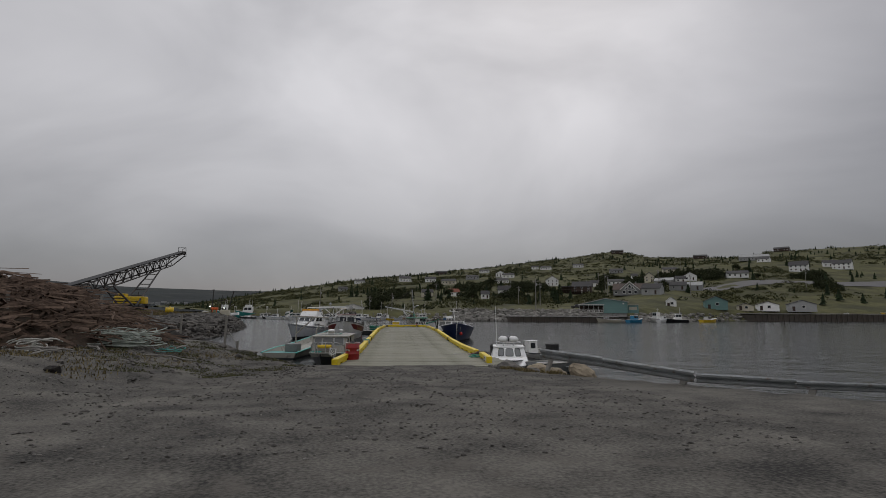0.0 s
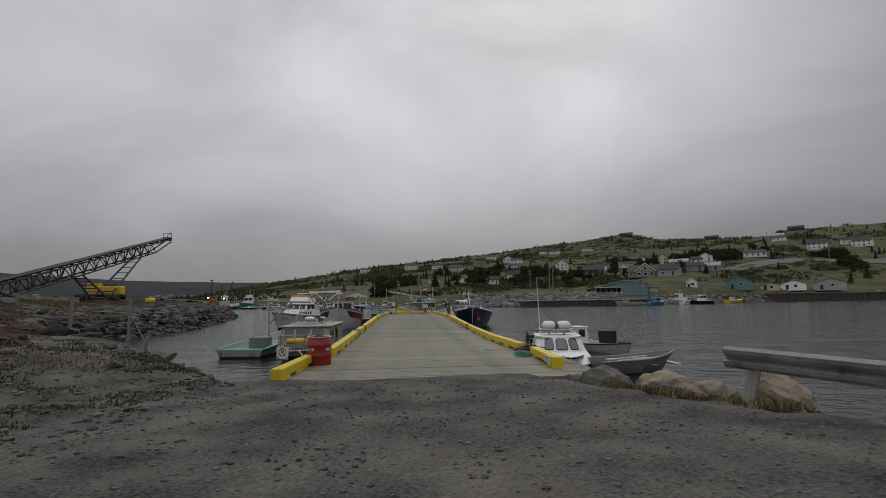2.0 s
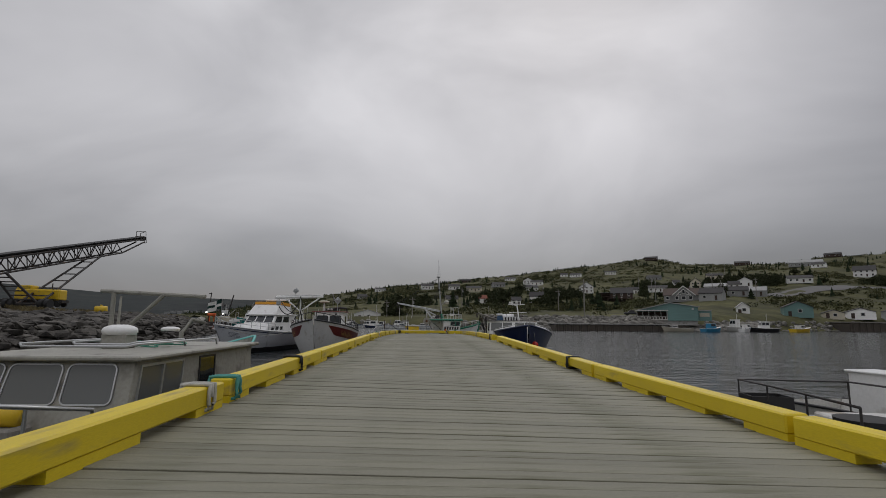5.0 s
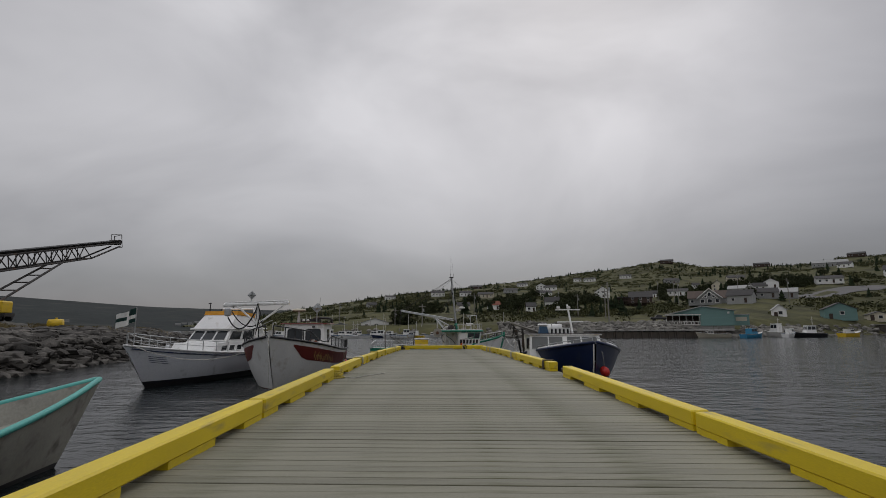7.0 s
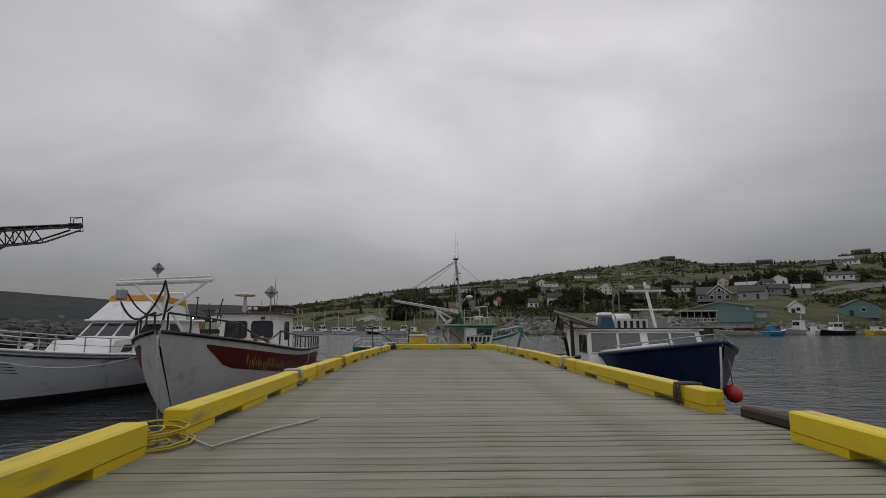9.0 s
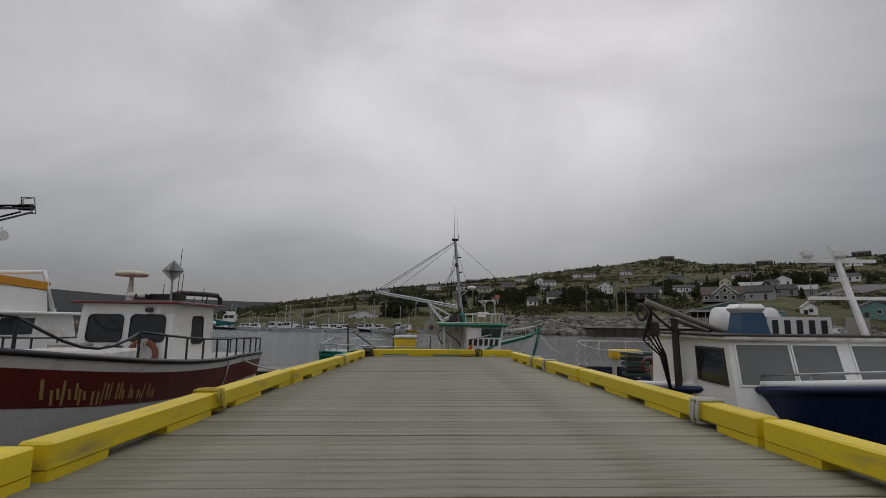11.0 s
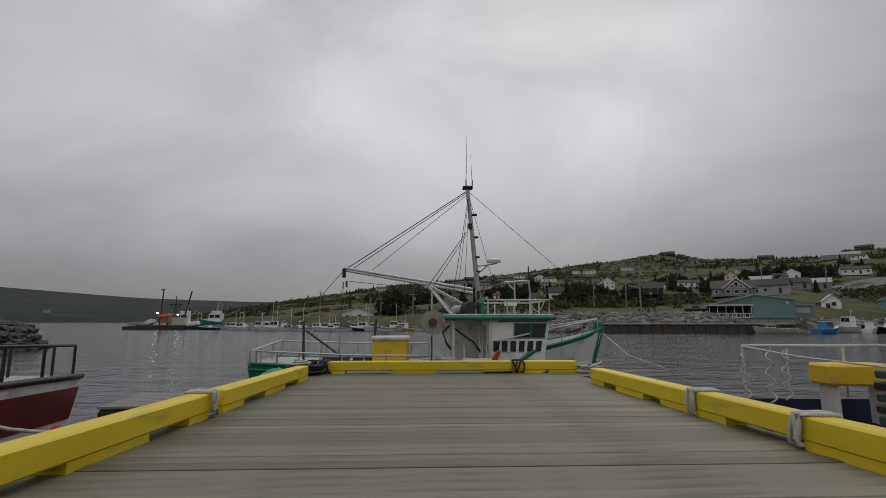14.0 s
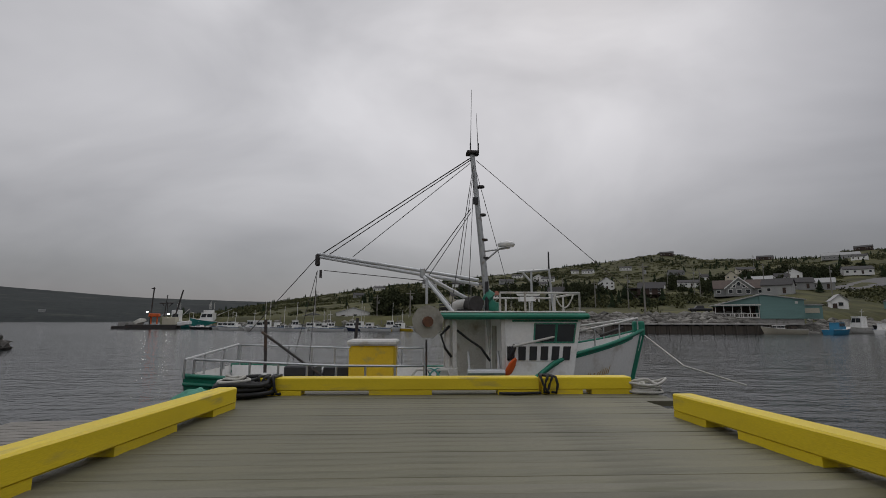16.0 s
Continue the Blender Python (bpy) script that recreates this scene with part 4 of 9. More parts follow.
# -- navy blue longliner --
def navy_boat():
    ob = empty("fishing_boat", pose(7.0, 46.7, WATER_Z, 0, 0, 176), "navy blue fishing boat with a low white cabin", "boat", "boats at the wharf")
    h = Hull(14.5, 5.1, 1.0, 1.16, 2.1, 0.7, 0.7, 0.70, 2.7, 0.5, 0.2, 0.42, 1.4)
    basic_hull(ob, h, M_NAVY, M_BLACKPAINT, M_NAVY, M_BROWNTANK, 0.5, 0.1, 0.06)
    part("foredeck", hull_deck(h, 0.06, 0.58, 0.975), M_WHITE, ob)
    for side_ in (1, -1):
        part("toe_rail", pathm([h.pt(0.56 + 0.36 * i / 24, 1.0, side_, -0.08) + Vector((0, 0, 0.07)) for i in range(25)], 0.06), M_WHITE, ob, smooth=True)
    y0, y1, z0, z1 = 8.38, 11.32, 1.1, 2.3
    x0, x1 = -1.15, 2.22
    low = [(x1, y1 + 0.1, z0), (x0, y1 + 0.1, z0), (x0, y0, z0), (x1, y0, z0)]
    top = [(x1 - 0.08, y1 - 0.25, z1), (x0 + 0.08, y1 - 0.25, z1), (x0 + 0.05, y0, z1), (x1 - 0.05, y0, z1)]
    cabin_box(ob, low, top, M_WHITE, M_OFFWHITE, 0.06, 0.1)
    part("roof_felt", boxm((x0 + x1) / 2, (y0 + y1) / 2 - 0.1, z1 + 0.08, x1 - x0 + 0.1, y1 - y0 - 0.1, 0.03, None, 0.01), M_DARKSTEEL, ob, "dark roof covering")
    part("hauler_post", add_tube(bmesh.new(), (x1 + 0.05, 9.7, 1.2), (x1 + 0.1, 9.75, 2.62), 0.065, 0.055, 10), M_DARKSTEEL, ob, "dark hauler post wound with hoses")
    fr, side = (low[0], low[1], top[1], top[0]), (low[3], low[0], top[0], top[3])
    for u0, u1 in ((0.03, 0.255), (0.275, 0.465), (0.53, 0.72), (0.74, 0.955)):
        window_on(ob, fr, u0, u1, 0.5, 0.95, M_WHITE, M_SKYGLASS, rim=0.025)
    window_on(ob, side, 0.655, 0.94, 0.5, 0.88, M_BLACKPAINT)
    window_on(ob, (low[1], low[2], top[2], top[1]), 0.15, 0.5, 0.42, 0.86, M_BLACKPAINT)
    part("roof_edge", boxm((x0 + x1) / 2, y0 - 0.02, z1 + 0.02, x1 - x0, 0.12, 0.1, None, 0.02), M_WHITE, ob)
    mst = part("mast", add_tube(bmesh.new(), (0.05, y1 - 0.12, 1.5), (0.28, y1 - 0.6, 3.75), 0.05, 0.045, 10), M_WHITE, ob, "white slanted mast")
    part("crosstree", boxm(0.27, y1 - 0.56, 3.5, 1.15, 0.08, 0.05), M_WHITE, mst)
    part("crosstree", boxm(0.2, y1 - 0.43, 2.93, 1.2, 0.08, 0.05), M_WHITE, mst)
    for dx in (0.75, -0.05):
        part("floodlamp", boxm(0.27 + dx * 0.6, y1 - 0.52, 3.6, 0.17, 0.09, 0.13, (25, 0, 20 * dx), 0.02), M_OFFWHITE, mst)
    raft = part("liferaft", add_tube(bmesh.new(), (0.3, 9.15, 2.58), (1.3, 9.15, 2.58), 0.27, n=20), M_WHITE, ob, "white liferaft canister", True)
    part("cradle", add_box(boxm(0.5, 9.15, 2.3, 0.1, 0.5, 0.12), 1.1, 9.15, 2.3, 0.1, 0.5, 0.12), M_STEEL, raft)
    part("strap", ring(bmesh.new(), pose(0.8, 9.15, 2.58, 0, 90, 0), 0.275, 0.015, 20, 6), M_BLACKPAINT, raft)
    lo = [(1.62, 10.5, 2.28), (1.14, 10.5, 2.28), (1.14, 10.05, 2.28), (1.62, 10.05, 2.28)]
    hi = [(1.55, 10.45, 2.72), (1.22, 10.45, 2.72), (1.22, 10.1, 2.72), (1.55, 10.1, 2.72)]
    part("roof_bin", hexa(bmesh.new(), lo, hi), M_BLUE, ob, "blue canvas covered compass binnacle")
    part("bin_lid", boxm(1.4, 10.27, 2.79, 0.44, 0.46, 0.14, None, 0.06), M_WHITE, ob)
    sg = part("number_board", boxm(0.6, 10.3, 2.5, 1.0, 0.04, 0.32), M_WHITE, ob, "white board with dark number bars")
    for i in range(5):
        part("number_bar", boxm(0.98 - 0.19 * i, 10.325, 2.5, 0.09, 0.012, 0.22), M_BLACKPAINT, sg)
    part("drum", add_tube(bmesh.new(), (-0.4, 10.2, 2.27), (-0.4, 10.2, 2.66), 0.15, n=14), M_GREYCAB, ob, "grey keg")
    # hauling derrick over the roof edge
    dv = part("derrick", pathm([(0.9, 9.3, 2.33), (1.6, 9.6, 2.47), (2.5, 9.95, 2.76), (2.9, 10.1, 2.9)], 0.05, 8), M_POLE, ob, "grey wooden hauling derrick", True)
    part("ram", add_tube(bmesh.new(), (1.3, 9.3, 2.33), (2.4, 9.75, 2.64), 0.04), M_POLE, dv)
    for k in range(4):
        part("hose", pathm([(2.75, 9.9, 2.82), (2.65 + 0.05 * k, 9.6, 2.55 - 0.1 * k), (2.46 + 0.03 * k, 9.66, 2.0), (2.36 + 0.02 * k, 9.62 + 0.05 * k, 1.25)], 0.018), M_BLACK, dv, "black hydraulic hose", True)
    part("hose", pathm(sag((1.5, 9.5, 2.48), (2.9, 10.0, 2.87), 0.3, 10), 0.02), M_BLACK, dv, smooth=True)
    part("hydraulic_box", boxm(2.62, 9.6, 2.45, 0.16, 0.2, 0.26, None, 0.03), M_DARKSTEEL, dv)
    part("pulley", ring(bmesh.new(), pose(2.95, 10.0, 2.72, 0, 90, 20), 0.12, 0.03, 18, 6), M_DARKSTEEL, dv, smooth=True)
    for side_ in (1, -1):
        railing(ob, [h.pt(s, 1.0, side_, -0.1) for s in np.linspace(0.76, 0.985, 5)], 0.2, 0.016, M_STEEL, False)
    # working deck behind the cabin, stern rails and gear
    railing(ob, [(x, 0.12, 1.05) for x in (1.7, 0.95, 0.0, -0.9, -1.7)], 0.86, 0.022, M_OFFWHITE, False)
    for side_ in (1, -1):
        part("side_rail", pathm([(side_ * 1.7, 0.12, 1.9), (side_ * 2.0, 2.0, 1.85), (side_ * 2.3, 5.0, 1.85), (side_ * 2.35, 8.3, 1.95)], 0.012), M_OFFWHITE, ob, smooth=True)
    for x, y in ((1.72, 0.2), (1.0, 0.15), (1.55, 0.6)):
        part("post_rope", pathm([(x + 0.05 * math.cos(a * 2.3), y + 0.05 * math.sin(a * 1.9), 1.0 + 0.09 * a) for a in np.linspace(0, 10, 40)], 0.014), M_ROPE, ob, "white rope wound on a rail post", True)
    part("fish_box", boxm(0.15, 0.45, 1.47, 1.05, 0.55, 0.34, None, 0.04), M_YELLOW, ob, "yellow insulated fish box")
    for x in (0.6, -0.4):
        part("box_leg", boxm(x * 0.8 + 0.05, 0.45, 0.98, 0.04, 0.4, 0.64), M_OFFWHITE, ob)
    for i in range(5):
        part("fish_tray", boxm(0.2 + 0.02 * (i % 2), 1.75, 0.92 + 0.165 * i, 0.82, 0.6, 0.12, (0, 0, 3 * i - 5), 0.02), M_BLACKPAINT if i % 2 else M_DARKGREEN, ob, "stacked dark green fish tray")
    part("life_ring", ring(bmesh.new(), pose(0.15, 2.5, 1.28, 80, 0, 30), 0.2, 0.05), M_MAROON, ob, "faded red life ring", True)
    part("hatch", boxm(0.0, 3.7, 1.1, 1.0, 0.12, 0.55, (12, 0, 4), 0.02), M_BROWNTANK, ob, "brown plywood hatch board")
    side = [h.pt(s, 1.0, -1, -0.06) for s in np.linspace(0.13, 0.55, 15)]
    wob = random.Random(18)
    bm = bmesh.new()
    for a, b in zip(side, side[1:]):
        lift, fat = wob.uniform(0.3, 0.4), wob.uniform(0.1, 0.16)
        c = (a + b) / 2
        add_box(bm, c.x + fat / 2, c.y, c.z + lift / 2 - 0.12, fat, (b - a).length + 0.04, lift + 0.24, (wob.uniform(-3, 3), wob.uniform(-6, 6), 0), 0.04)
    part("net_screen", bm, M_BLACK, ob, "black netting lashed along the bulwark")
    part("pen_board", boxm(-0.9, 5.4, 0.95, 2.2, 1.6, 0.3, None, 0.03), M_BLACKPAINT, ob)
    part("rope_coil", ring(ring(bmesh.new(), pose(-1.0, 0.12, 1.72, 85, 0, 10), 0.15, 0.02), pose(-1.03, 0.12, 1.68, 85, 0, 10), 0.13, 0.018), M_ROPE, ob, smooth=True)
    buoy = part("buoy", lump(bmesh.new(), -0.48, 13.8, 0.9, 0.19, 0.19, 0.22, random.Random(2), 2, 0.03), M_REDBUOY, ob, "red buoy at the bow", True)
    part("lanyard", pathm([(-0.2, 14.0, 2.02), (-0.42, 13.85, 1.6), (-0.48, 13.8, 1.05)], 0.014), M_ROPE, buoy, smooth=True)
    part("mooring_rope", pathm([(0.1, 14.55, 2.0), (0.12, 14.5, 1.2), (0.12, 14.2, 0.4), (0.1, 13.9, -0.1)], 0.025), M_ROPE, ob, smooth=True)
    return ob


# -- green and white fishing boat across the end --
def green_boat():
    ob = empty("fishing_boat", pose(-5.4, 54.7, WATER_Z, 0, 0, -90), "white fishing boat with green trim, mast and long boom", "boat", "boats at the wharf")
    h = Hull(11.2, 3.9, 1.1, 0.98, 2.05, 0.7, 0.6, 0.72, 2.5, 0.55, 0.2)
    h.sheer = lambda s: interp(s, ((0, 1.1), (0.3, 0.98), (0.695, 0.98), (0.755, 1.43), (0.79, 1.54), (0.87, 1.72), (0.93, 1.87), (1, 2.12)))
    basic_hull(ob, h, M_WHITE, M_GREEN, M_GREEN, M_OFFWHITE, 0.32, 0.1, 0.05)
    part("green_stern", hull_strip(h, 0.05, 0.995, 4, 0.0, 0.12, 4, off=0.012, transom=True), M_GREEN, ob, "green painted stern")
    part("green_stem", hull_strip(h, 0.0, 0.99, 6, 0.984, 1.0, 6, off=0.014), M_GREEN, ob, "green painted stem")
    part("sheer_band", hull_strip(h, lambda s: 0.985 - 0.035 * min(1, max(0, (s - 0.62) / 0.1)), 0.99, 2, 0.60, 0.96, off=0.015), M_GREEN, ob, "green sheer band")
    part("rub_rail", gunwale(h, 0.045, 0.0, 0.62, v=0.9, out=0.02), M_GREEN, ob, smooth=True)
    rnd = random.Random(5)
    s = 0.78
    while s < 0.9:
        q = [h.pt(s + du, 0.66 + dv, 1, 0.02) for du, dv in ((0, 0), (0.003, 0), (0.005, rnd.choice((0.06, 0.09))), (0.002, 0.06))]
        bm = bmesh.new()
        bm.faces.new([bm.verts.new(p) for p in q])
        part("lettering_bar", bm, M_GOLD, ob)
        s += rnd.choice((0.006, 0.008, 0.011))
    # cabin, pier side is local +x
    y0, ym, y1, z0, z1, w = 5.95, 7.2, 9.05, 0.7, 2.36, 1.45
    low = [(w, y1 - 0.15, z0), (-w, y1 - 0.15, z0), (-w, ym, z0), (w, ym, z0)]
    top = [(w - 0.05, y1 + 0.05, z1), (-w + 0.05, y1 + 0.05, z1), (-w + 0.05, ym, z1), (w - 0.05, ym, z1)]
    part("wheelhouse", hexa(bmesh.new(), [(w, y1 - 0.3, z0), (-w, y1 - 0.3, z0), low[2], low[3]], [(w - 0.05, y1, z1), (-w + 0.05, y1, z1), top[2], top[3]]), M_WHITE, ob)
    wall = ((w, ym, z0), (w, y1 - 0.3, z0), (w - 0.05, y1, z1), (w - 0.05, ym, z1))
    window_on(ob, wall, 0.42, 0.68, 0.69, 0.93, M_GREEN, rim=0.03)
    window_on(ob, wall, 0.71, 0.93, 0.69, 0.93, M_GREEN, rim=0.03)
    part("trim", slab_on(bmesh.new(), *wall, 0.12, 0.96, 0.965, 0.99, 0.02, 0.03), M_GREEN, ob)
    board = part("number_panel", slab_on(bmesh.new(), *wall, 0.04, 0.98, 0.42, 0.645, 0.008, 0.02), M_WHITE, ob, "white panel with dark number bars")
    for i in range(6):
        u = 0.05 + 0.152 * i
        part("number_bar", slab_on(bmesh.new(), *wall, u, u + 0.10, 0.435, 0.625, 0.022, 0.02), M_BLACKPAINT, board)
    fr = ((w, y1 - 0.3, z0), (-w, y1 - 0.3, z0), (-w + 0.05, y1, z1), (w - 0.05, y1, z1))
    for u in (0.06, 0.37, 0.68):
        window_on(ob, fr, u, u + 0.25, 0.6, 0.92, M_GREEN)
    part("cabin_roof", boxm(0, 7.45, z1 + 0.07, 2 * w + 0.3, 3.55, 0.14, None, 0.05), M_GREEN, ob, "green cabin roof")
    part("roof_top", boxm(0, 7.45, z1 + 0.165, 2 * w + 0.1, 3.4, 0.05, None, 0.02), M_OFFWHITE, ob)
    part("bulkhead", boxm(0, ym - 0.02, (z0 + z1) / 2, 2 * w - 0.1, 0.06, z1 - z0), M_WHITE, ob)
    part("back_wall", boxm(-w + 0.05, (y0 + ym) / 2, (z0 + z1) / 2, 0.08, ym - y0, z1 - z0), M_OFFWHITE, ob)
    part("door", boxm(0.45, ym - 0.06, 1.45, 0.62, 0.04, 1.5, None, 0.01), M_GREYCAB, ob, "grey cabin door")
    for y in (y0 - 0.05, y0 + 0.12, 7.2):
        part("pillar", boxm(w - 0.05, y, (z0 + z1) / 2, 0.09, 0.1, z1 - z0, None, 0.01), M_OFFWHITE, ob)
    part("side_box", boxm(w - 0.15, y0 - 0.05, 0.95, 0.3, 0.5, 0.62, None, 0.02), M_OFFWHITE, ob)
    part("line_roller", add_tube(bmesh.new(), (w + 0.12, 6.35, 1.16), (w + 0.12, 7.2, 1.16), 0.09, n=12), M_ALU, ob, "aluminium line roller")
    for y in (6.42, 7.12):
        part("roller_arm", add_tube(bmesh.new(), (w - 0.1, y, 1.15), (w - 0.35, y, 1.6), 0.03), M_ALU, ob)
    part("hose", pathm([(w - 0.3, 6.15, 2.1), (w - 0.2, 6.4, 1.9), (w - 0.2, 6.7, 1.7), (w - 0.1, 6.9, 1.4)], 0.03), M_BLACK, ob, smooth=True)
    part("hose", pathm([(w, 5.95, 2.2), (w + 0.08, 5.75, 2.0), (w + 0.06, 5.85, 1.7), (w, 6.0, 1.5)], 0.03), M_BLACK, ob, smooth=True)
    part("oilskin", lump(bmesh.new(), w + 0.02, 7.32, 1.22, 0.05, 0.09, 0.3, rnd, 2, 0.15), M_ORANGE, ob, "orange oilskins hung on the wall", True)
    part("oilskin", lump(bmesh.new(), w + 0.03, 7.38, 1.6, 0.05, 0.08, 0.22, rnd, 2, 0.15), M_BLACKPAINT, ob, smooth=True)
    # roof rail, horn, exhaust
    railing(ob, [(w - 0.1, y, z1 + 0.2) for y in (7.15, 7.75, 8.45, 9.05)], 0.42, 0.026, M_OFFWHITE, False)
    railing(ob, [(-w + 0.1, y, z1 + 0.2) for y in (7.15, 7.75, 8.45, 9.05)], 0.42, 0.026, M_OFFWHITE, False)
    railing(ob, [(x, 9.05, z1 + 0.2) for x in (-w + 0.1, 0, w - 0.1)], 0.42, 0.026, M_OFFWHITE, False)
    part("mooring_rope", pathm(sag((w - 0.08, 8.45, 2.95), (w - 0.08, 8.9, 2.95), 0.32), 0.018), M_ROPE, ob, smooth=True)
    part("funnel", pathm([(0.4, 7.12, z1 + 0.15), (0.4, 7.12, z1 + 0.4), (0.4, 7.06, z1 + 0.56), (0.4, 6.92, z1 + 0.64)], 0.16, 12), M_GREEN, ob, "green ventilator funnel", True)
    part("winch_drum", add_tube(bmesh.new(), (0.9, 6.65, z1 + 0.38), (0.4, 6.5, z1 + 0.38), 0.19, n=16), M_DARKSTEEL, ob, "dark winch drum")
    part("exhaust", add_tube(bmesh.new(), (0.5, 6.95, z1 + 0.2), (0.5, 6.95, z1 + 0.95), 0.05), M_BLACKPAINT, ob)
    part("roof_clutter", pathm([(0.6 * math.cos(a), 6.2 + 0.4 * math.sin(a * 1.3), z1 + 0.22 + 0.02 * a) for a in np.linspace(0, 9, 40)], 0.03), M_BLACK, ob, smooth=True)
    part("roof_float", lump(bmesh.new(), 0.3, 6.35, z1 + 0.3, 0.35, 0.4, 0.13, rnd, 2, 0.1), M_OFFWHITE, ob, smooth=True)
    part("net_hauler", add_tube(bmesh.new(), (w + 0.25, 5.45, 2.3), (w + 0.05, 5.4, 2.3), 0.38, 0.30, 9), M_GREYCAB, ob, "large grey net hauler wheel")
    part("hauler_hub", add_tube(bmesh.new(), (w + 0.36, 5.46, 2.3), (w + 0.2, 5.42, 2.3), 0.12, n=10), M_RUST, ob)
    part("hauler_hanger", add_tube(bmesh.new(), (w + 0.15, 5.42, 2.7), (w + 0.05, 5.42, 3.3), 0.03), M_STEEL, ob)
    part("chain", add_tube(bmesh.new(), (w + 0.2, 5.42, 1.9), (w + 0.15, 5.42, 0.9), 0.022), M_DARKSTEEL, ob)
    # mast and boom
    mx, my = -0.35, 6.75
    mst = part("mast", add_tube(bmesh.new(), (mx, 7.25, 1.0), (mx, my - 0.05, 6.95), 0.10, 0.07, 12), M_STEEL, ob, "grey steel mast")
    part("masthead", boxm(mx, my - 0.05, 7.0, 0.34, 0.34, 0.08, None, 0.02), M_DARKSTEEL, mst)
    for dy, t in ((-0.1, 8.9), (0.12, 8.2)):
        part("aerial", add_tube(bmesh.new(), (mx, my + dy, 7.0), (mx, my + dy * 0.6, t), 0.012, 0.005, 5), M_BLACKPAINT, mst)
        part("aerial_mount", add_tube(bmesh.new(), (mx, my + dy, 6.95), (mx, my + dy, 7.3), 0.02), M_BLACKPAINT, mst)
    rd = part("radar", dome(bmesh.new(), mx + 0.1, 7.6, 4.33, 0.24, 0.16), M_WHITE, mst, "white radar dome", True)
    part("radar_arm", tubes((((mx, 6.95, 4.2), (mx + 0.1, 7.7, 4.3)), ((mx, 6.98, 3.9), (mx + 0.1, 7.4, 4.26))), 0.025), M_STEEL, rd)
    for z in (4.0, 4.5, 5.2, 6.0):
        part("clamp", add_tube(bmesh.new(), (mx, 7.06 - 0.05 * z + 0.17, z), (mx, 7.06 - 0.05 * z + 0.17, z + 0.05), 0.105, n=12), M_DARKSTEEL, mst)
    part("mast_lamp", boxm(mx + 0.1, my + 0.02, 5.6, 0.12, 0.14, 0.18), M_BLACKPAINT, mst)
    tip = (-1.3, 2.3, 4.15)
    bm_ = part("boom", tubes((((mx, 6.85, 3.3), tip), ((mx, 6.85, 3.42), (tip[0], tip[1], tip[2] + 0.08))), 0.045, 10), M_ALU, mst, "long pale boom")
    part("boom_block", boxm(tip[0], tip[1], tip[2] - 0.1, 0.16, 0.12, 0.34, None, 0.03), M_DARKSTEEL, bm_)
    part("hook", boxm(tip[0], tip[1] + 0.1, tip[2] - 0.5, 0.08, 0.06, 0.22), M_DARKSTEEL, bm_)
    for p0, p1, r in ((tip, (mx, my - 0.12, 6.85), 0.016), ((tip[0], tip[1] + 0.3, tip[2] + 0.05), (mx, my - 0.1, 6.8), 0.013), ((tip[0], tip[1] + 1.0, tip[2]), (mx, my - 0.12, 6.7), 0.010), (tip, (-1.5, 0.4, 2.0), 0.011), ((tip[0], tip[1], tip[2] - 0.4), (-1.4, 1.7, 1.2), 0.009), ((tip[0], tip[1], tip[2] - 0.4), (-1.2, 2.2, 1.2), 0.009), ((tip[0], tip[1] + 0.2, tip[2] - 0.4), (-0.4, 6.4, 3.3), 0.011), ((mx, my, 6.8), (1.2, 6.0, 2.6), 0.010), ((mx, my, 6.6), (1.3, 6.4, 2.6), 0.008), ((mx, my, 6.7), (-1.2, 6.3, 2.6), 0.008), ((mx, my, 6.7), (-1.3, 8.0, 2.6), 0.008), ((mx, my + 0.05, 6.8), (-0.2, 11.2, 2.9), 0.009), ((mx, my - 0.1, 5.4), (0.6, 5.35, 3.5), 0.012), ((mx, my - 0.1, 5.3), (0.6, 5.45, 3.4), 0.010)):
        part("stay", add_tube(bmesh.new(), p0, p1, r, n=5), M_DARKSTEEL, mst)
    part("davit", tubes((((0.7, 5.35, 3.45), (0.3, 7.0, 2.6)), ((0.75, 5.35, 3.4), (1.3, 6.1, 2.45)), ((0.7, 5.35, 3.45), (-0.9, 6.2, 2.6))), 0.05), M_ALU, ob, "aluminium hauling davit")
    part("davit_head", boxm(0.7, 5.32, 3.5, 0.16, 0.14, 0.24, None, 0.03), M_STEEL, ob)
    # antenna frame on the cabin roof
    part("aerial_frame", tubes((((-0.6, 8.35, 2.5), (-0.6, 8.35, 3.7)), ((-0.6, 8.95, 2.5), (-0.6, 8.85, 3.75)), ((-0.6, 8.0, 3.68), (-0.6, 8.85, 3.74)), ((-0.6, 8.35, 3.4), (-0.6, 8.1, 3.66))), 0.03), M_ALU, ob, "aluminium aerial frame")
    part("searchlight", add_box(boxm(-0.6, 8.25, 3.05, 0.3, 0.6, 0.08, None, 0.03), -0.6, 8.2, 2.92, 0.25, 0.4, 0.12), M_WHITE, ob)
    part("aerial", add_tube(bmesh.new(), (-0.6, 8.85, 3.75), (-0.6, 8.85, 4.25), 0.025, 0.02), M_BLACKPAINT, ob)
    # bow rails and stern rails
    for side in (1, -1):
        pts = [h.pt(s, 1.0, side, -0.06) for s in (0.66, 0.77, 0.85, 0.92, 0.98)]
        tops = [Vector((p.x, p.y, z)) for p, z in zip(pts, (1.75, 2.0, 2.16, 2.28, 2.4))]
        part("bow_rail", pathm(tops, 0.03), M_OFFWHITE, ob, smooth=True)
        for p, q in list(zip(pts, tops))[1:]:
            part("rail_post", add_tube(bmesh.new(), p, q, 0.02), M_ALU, ob)
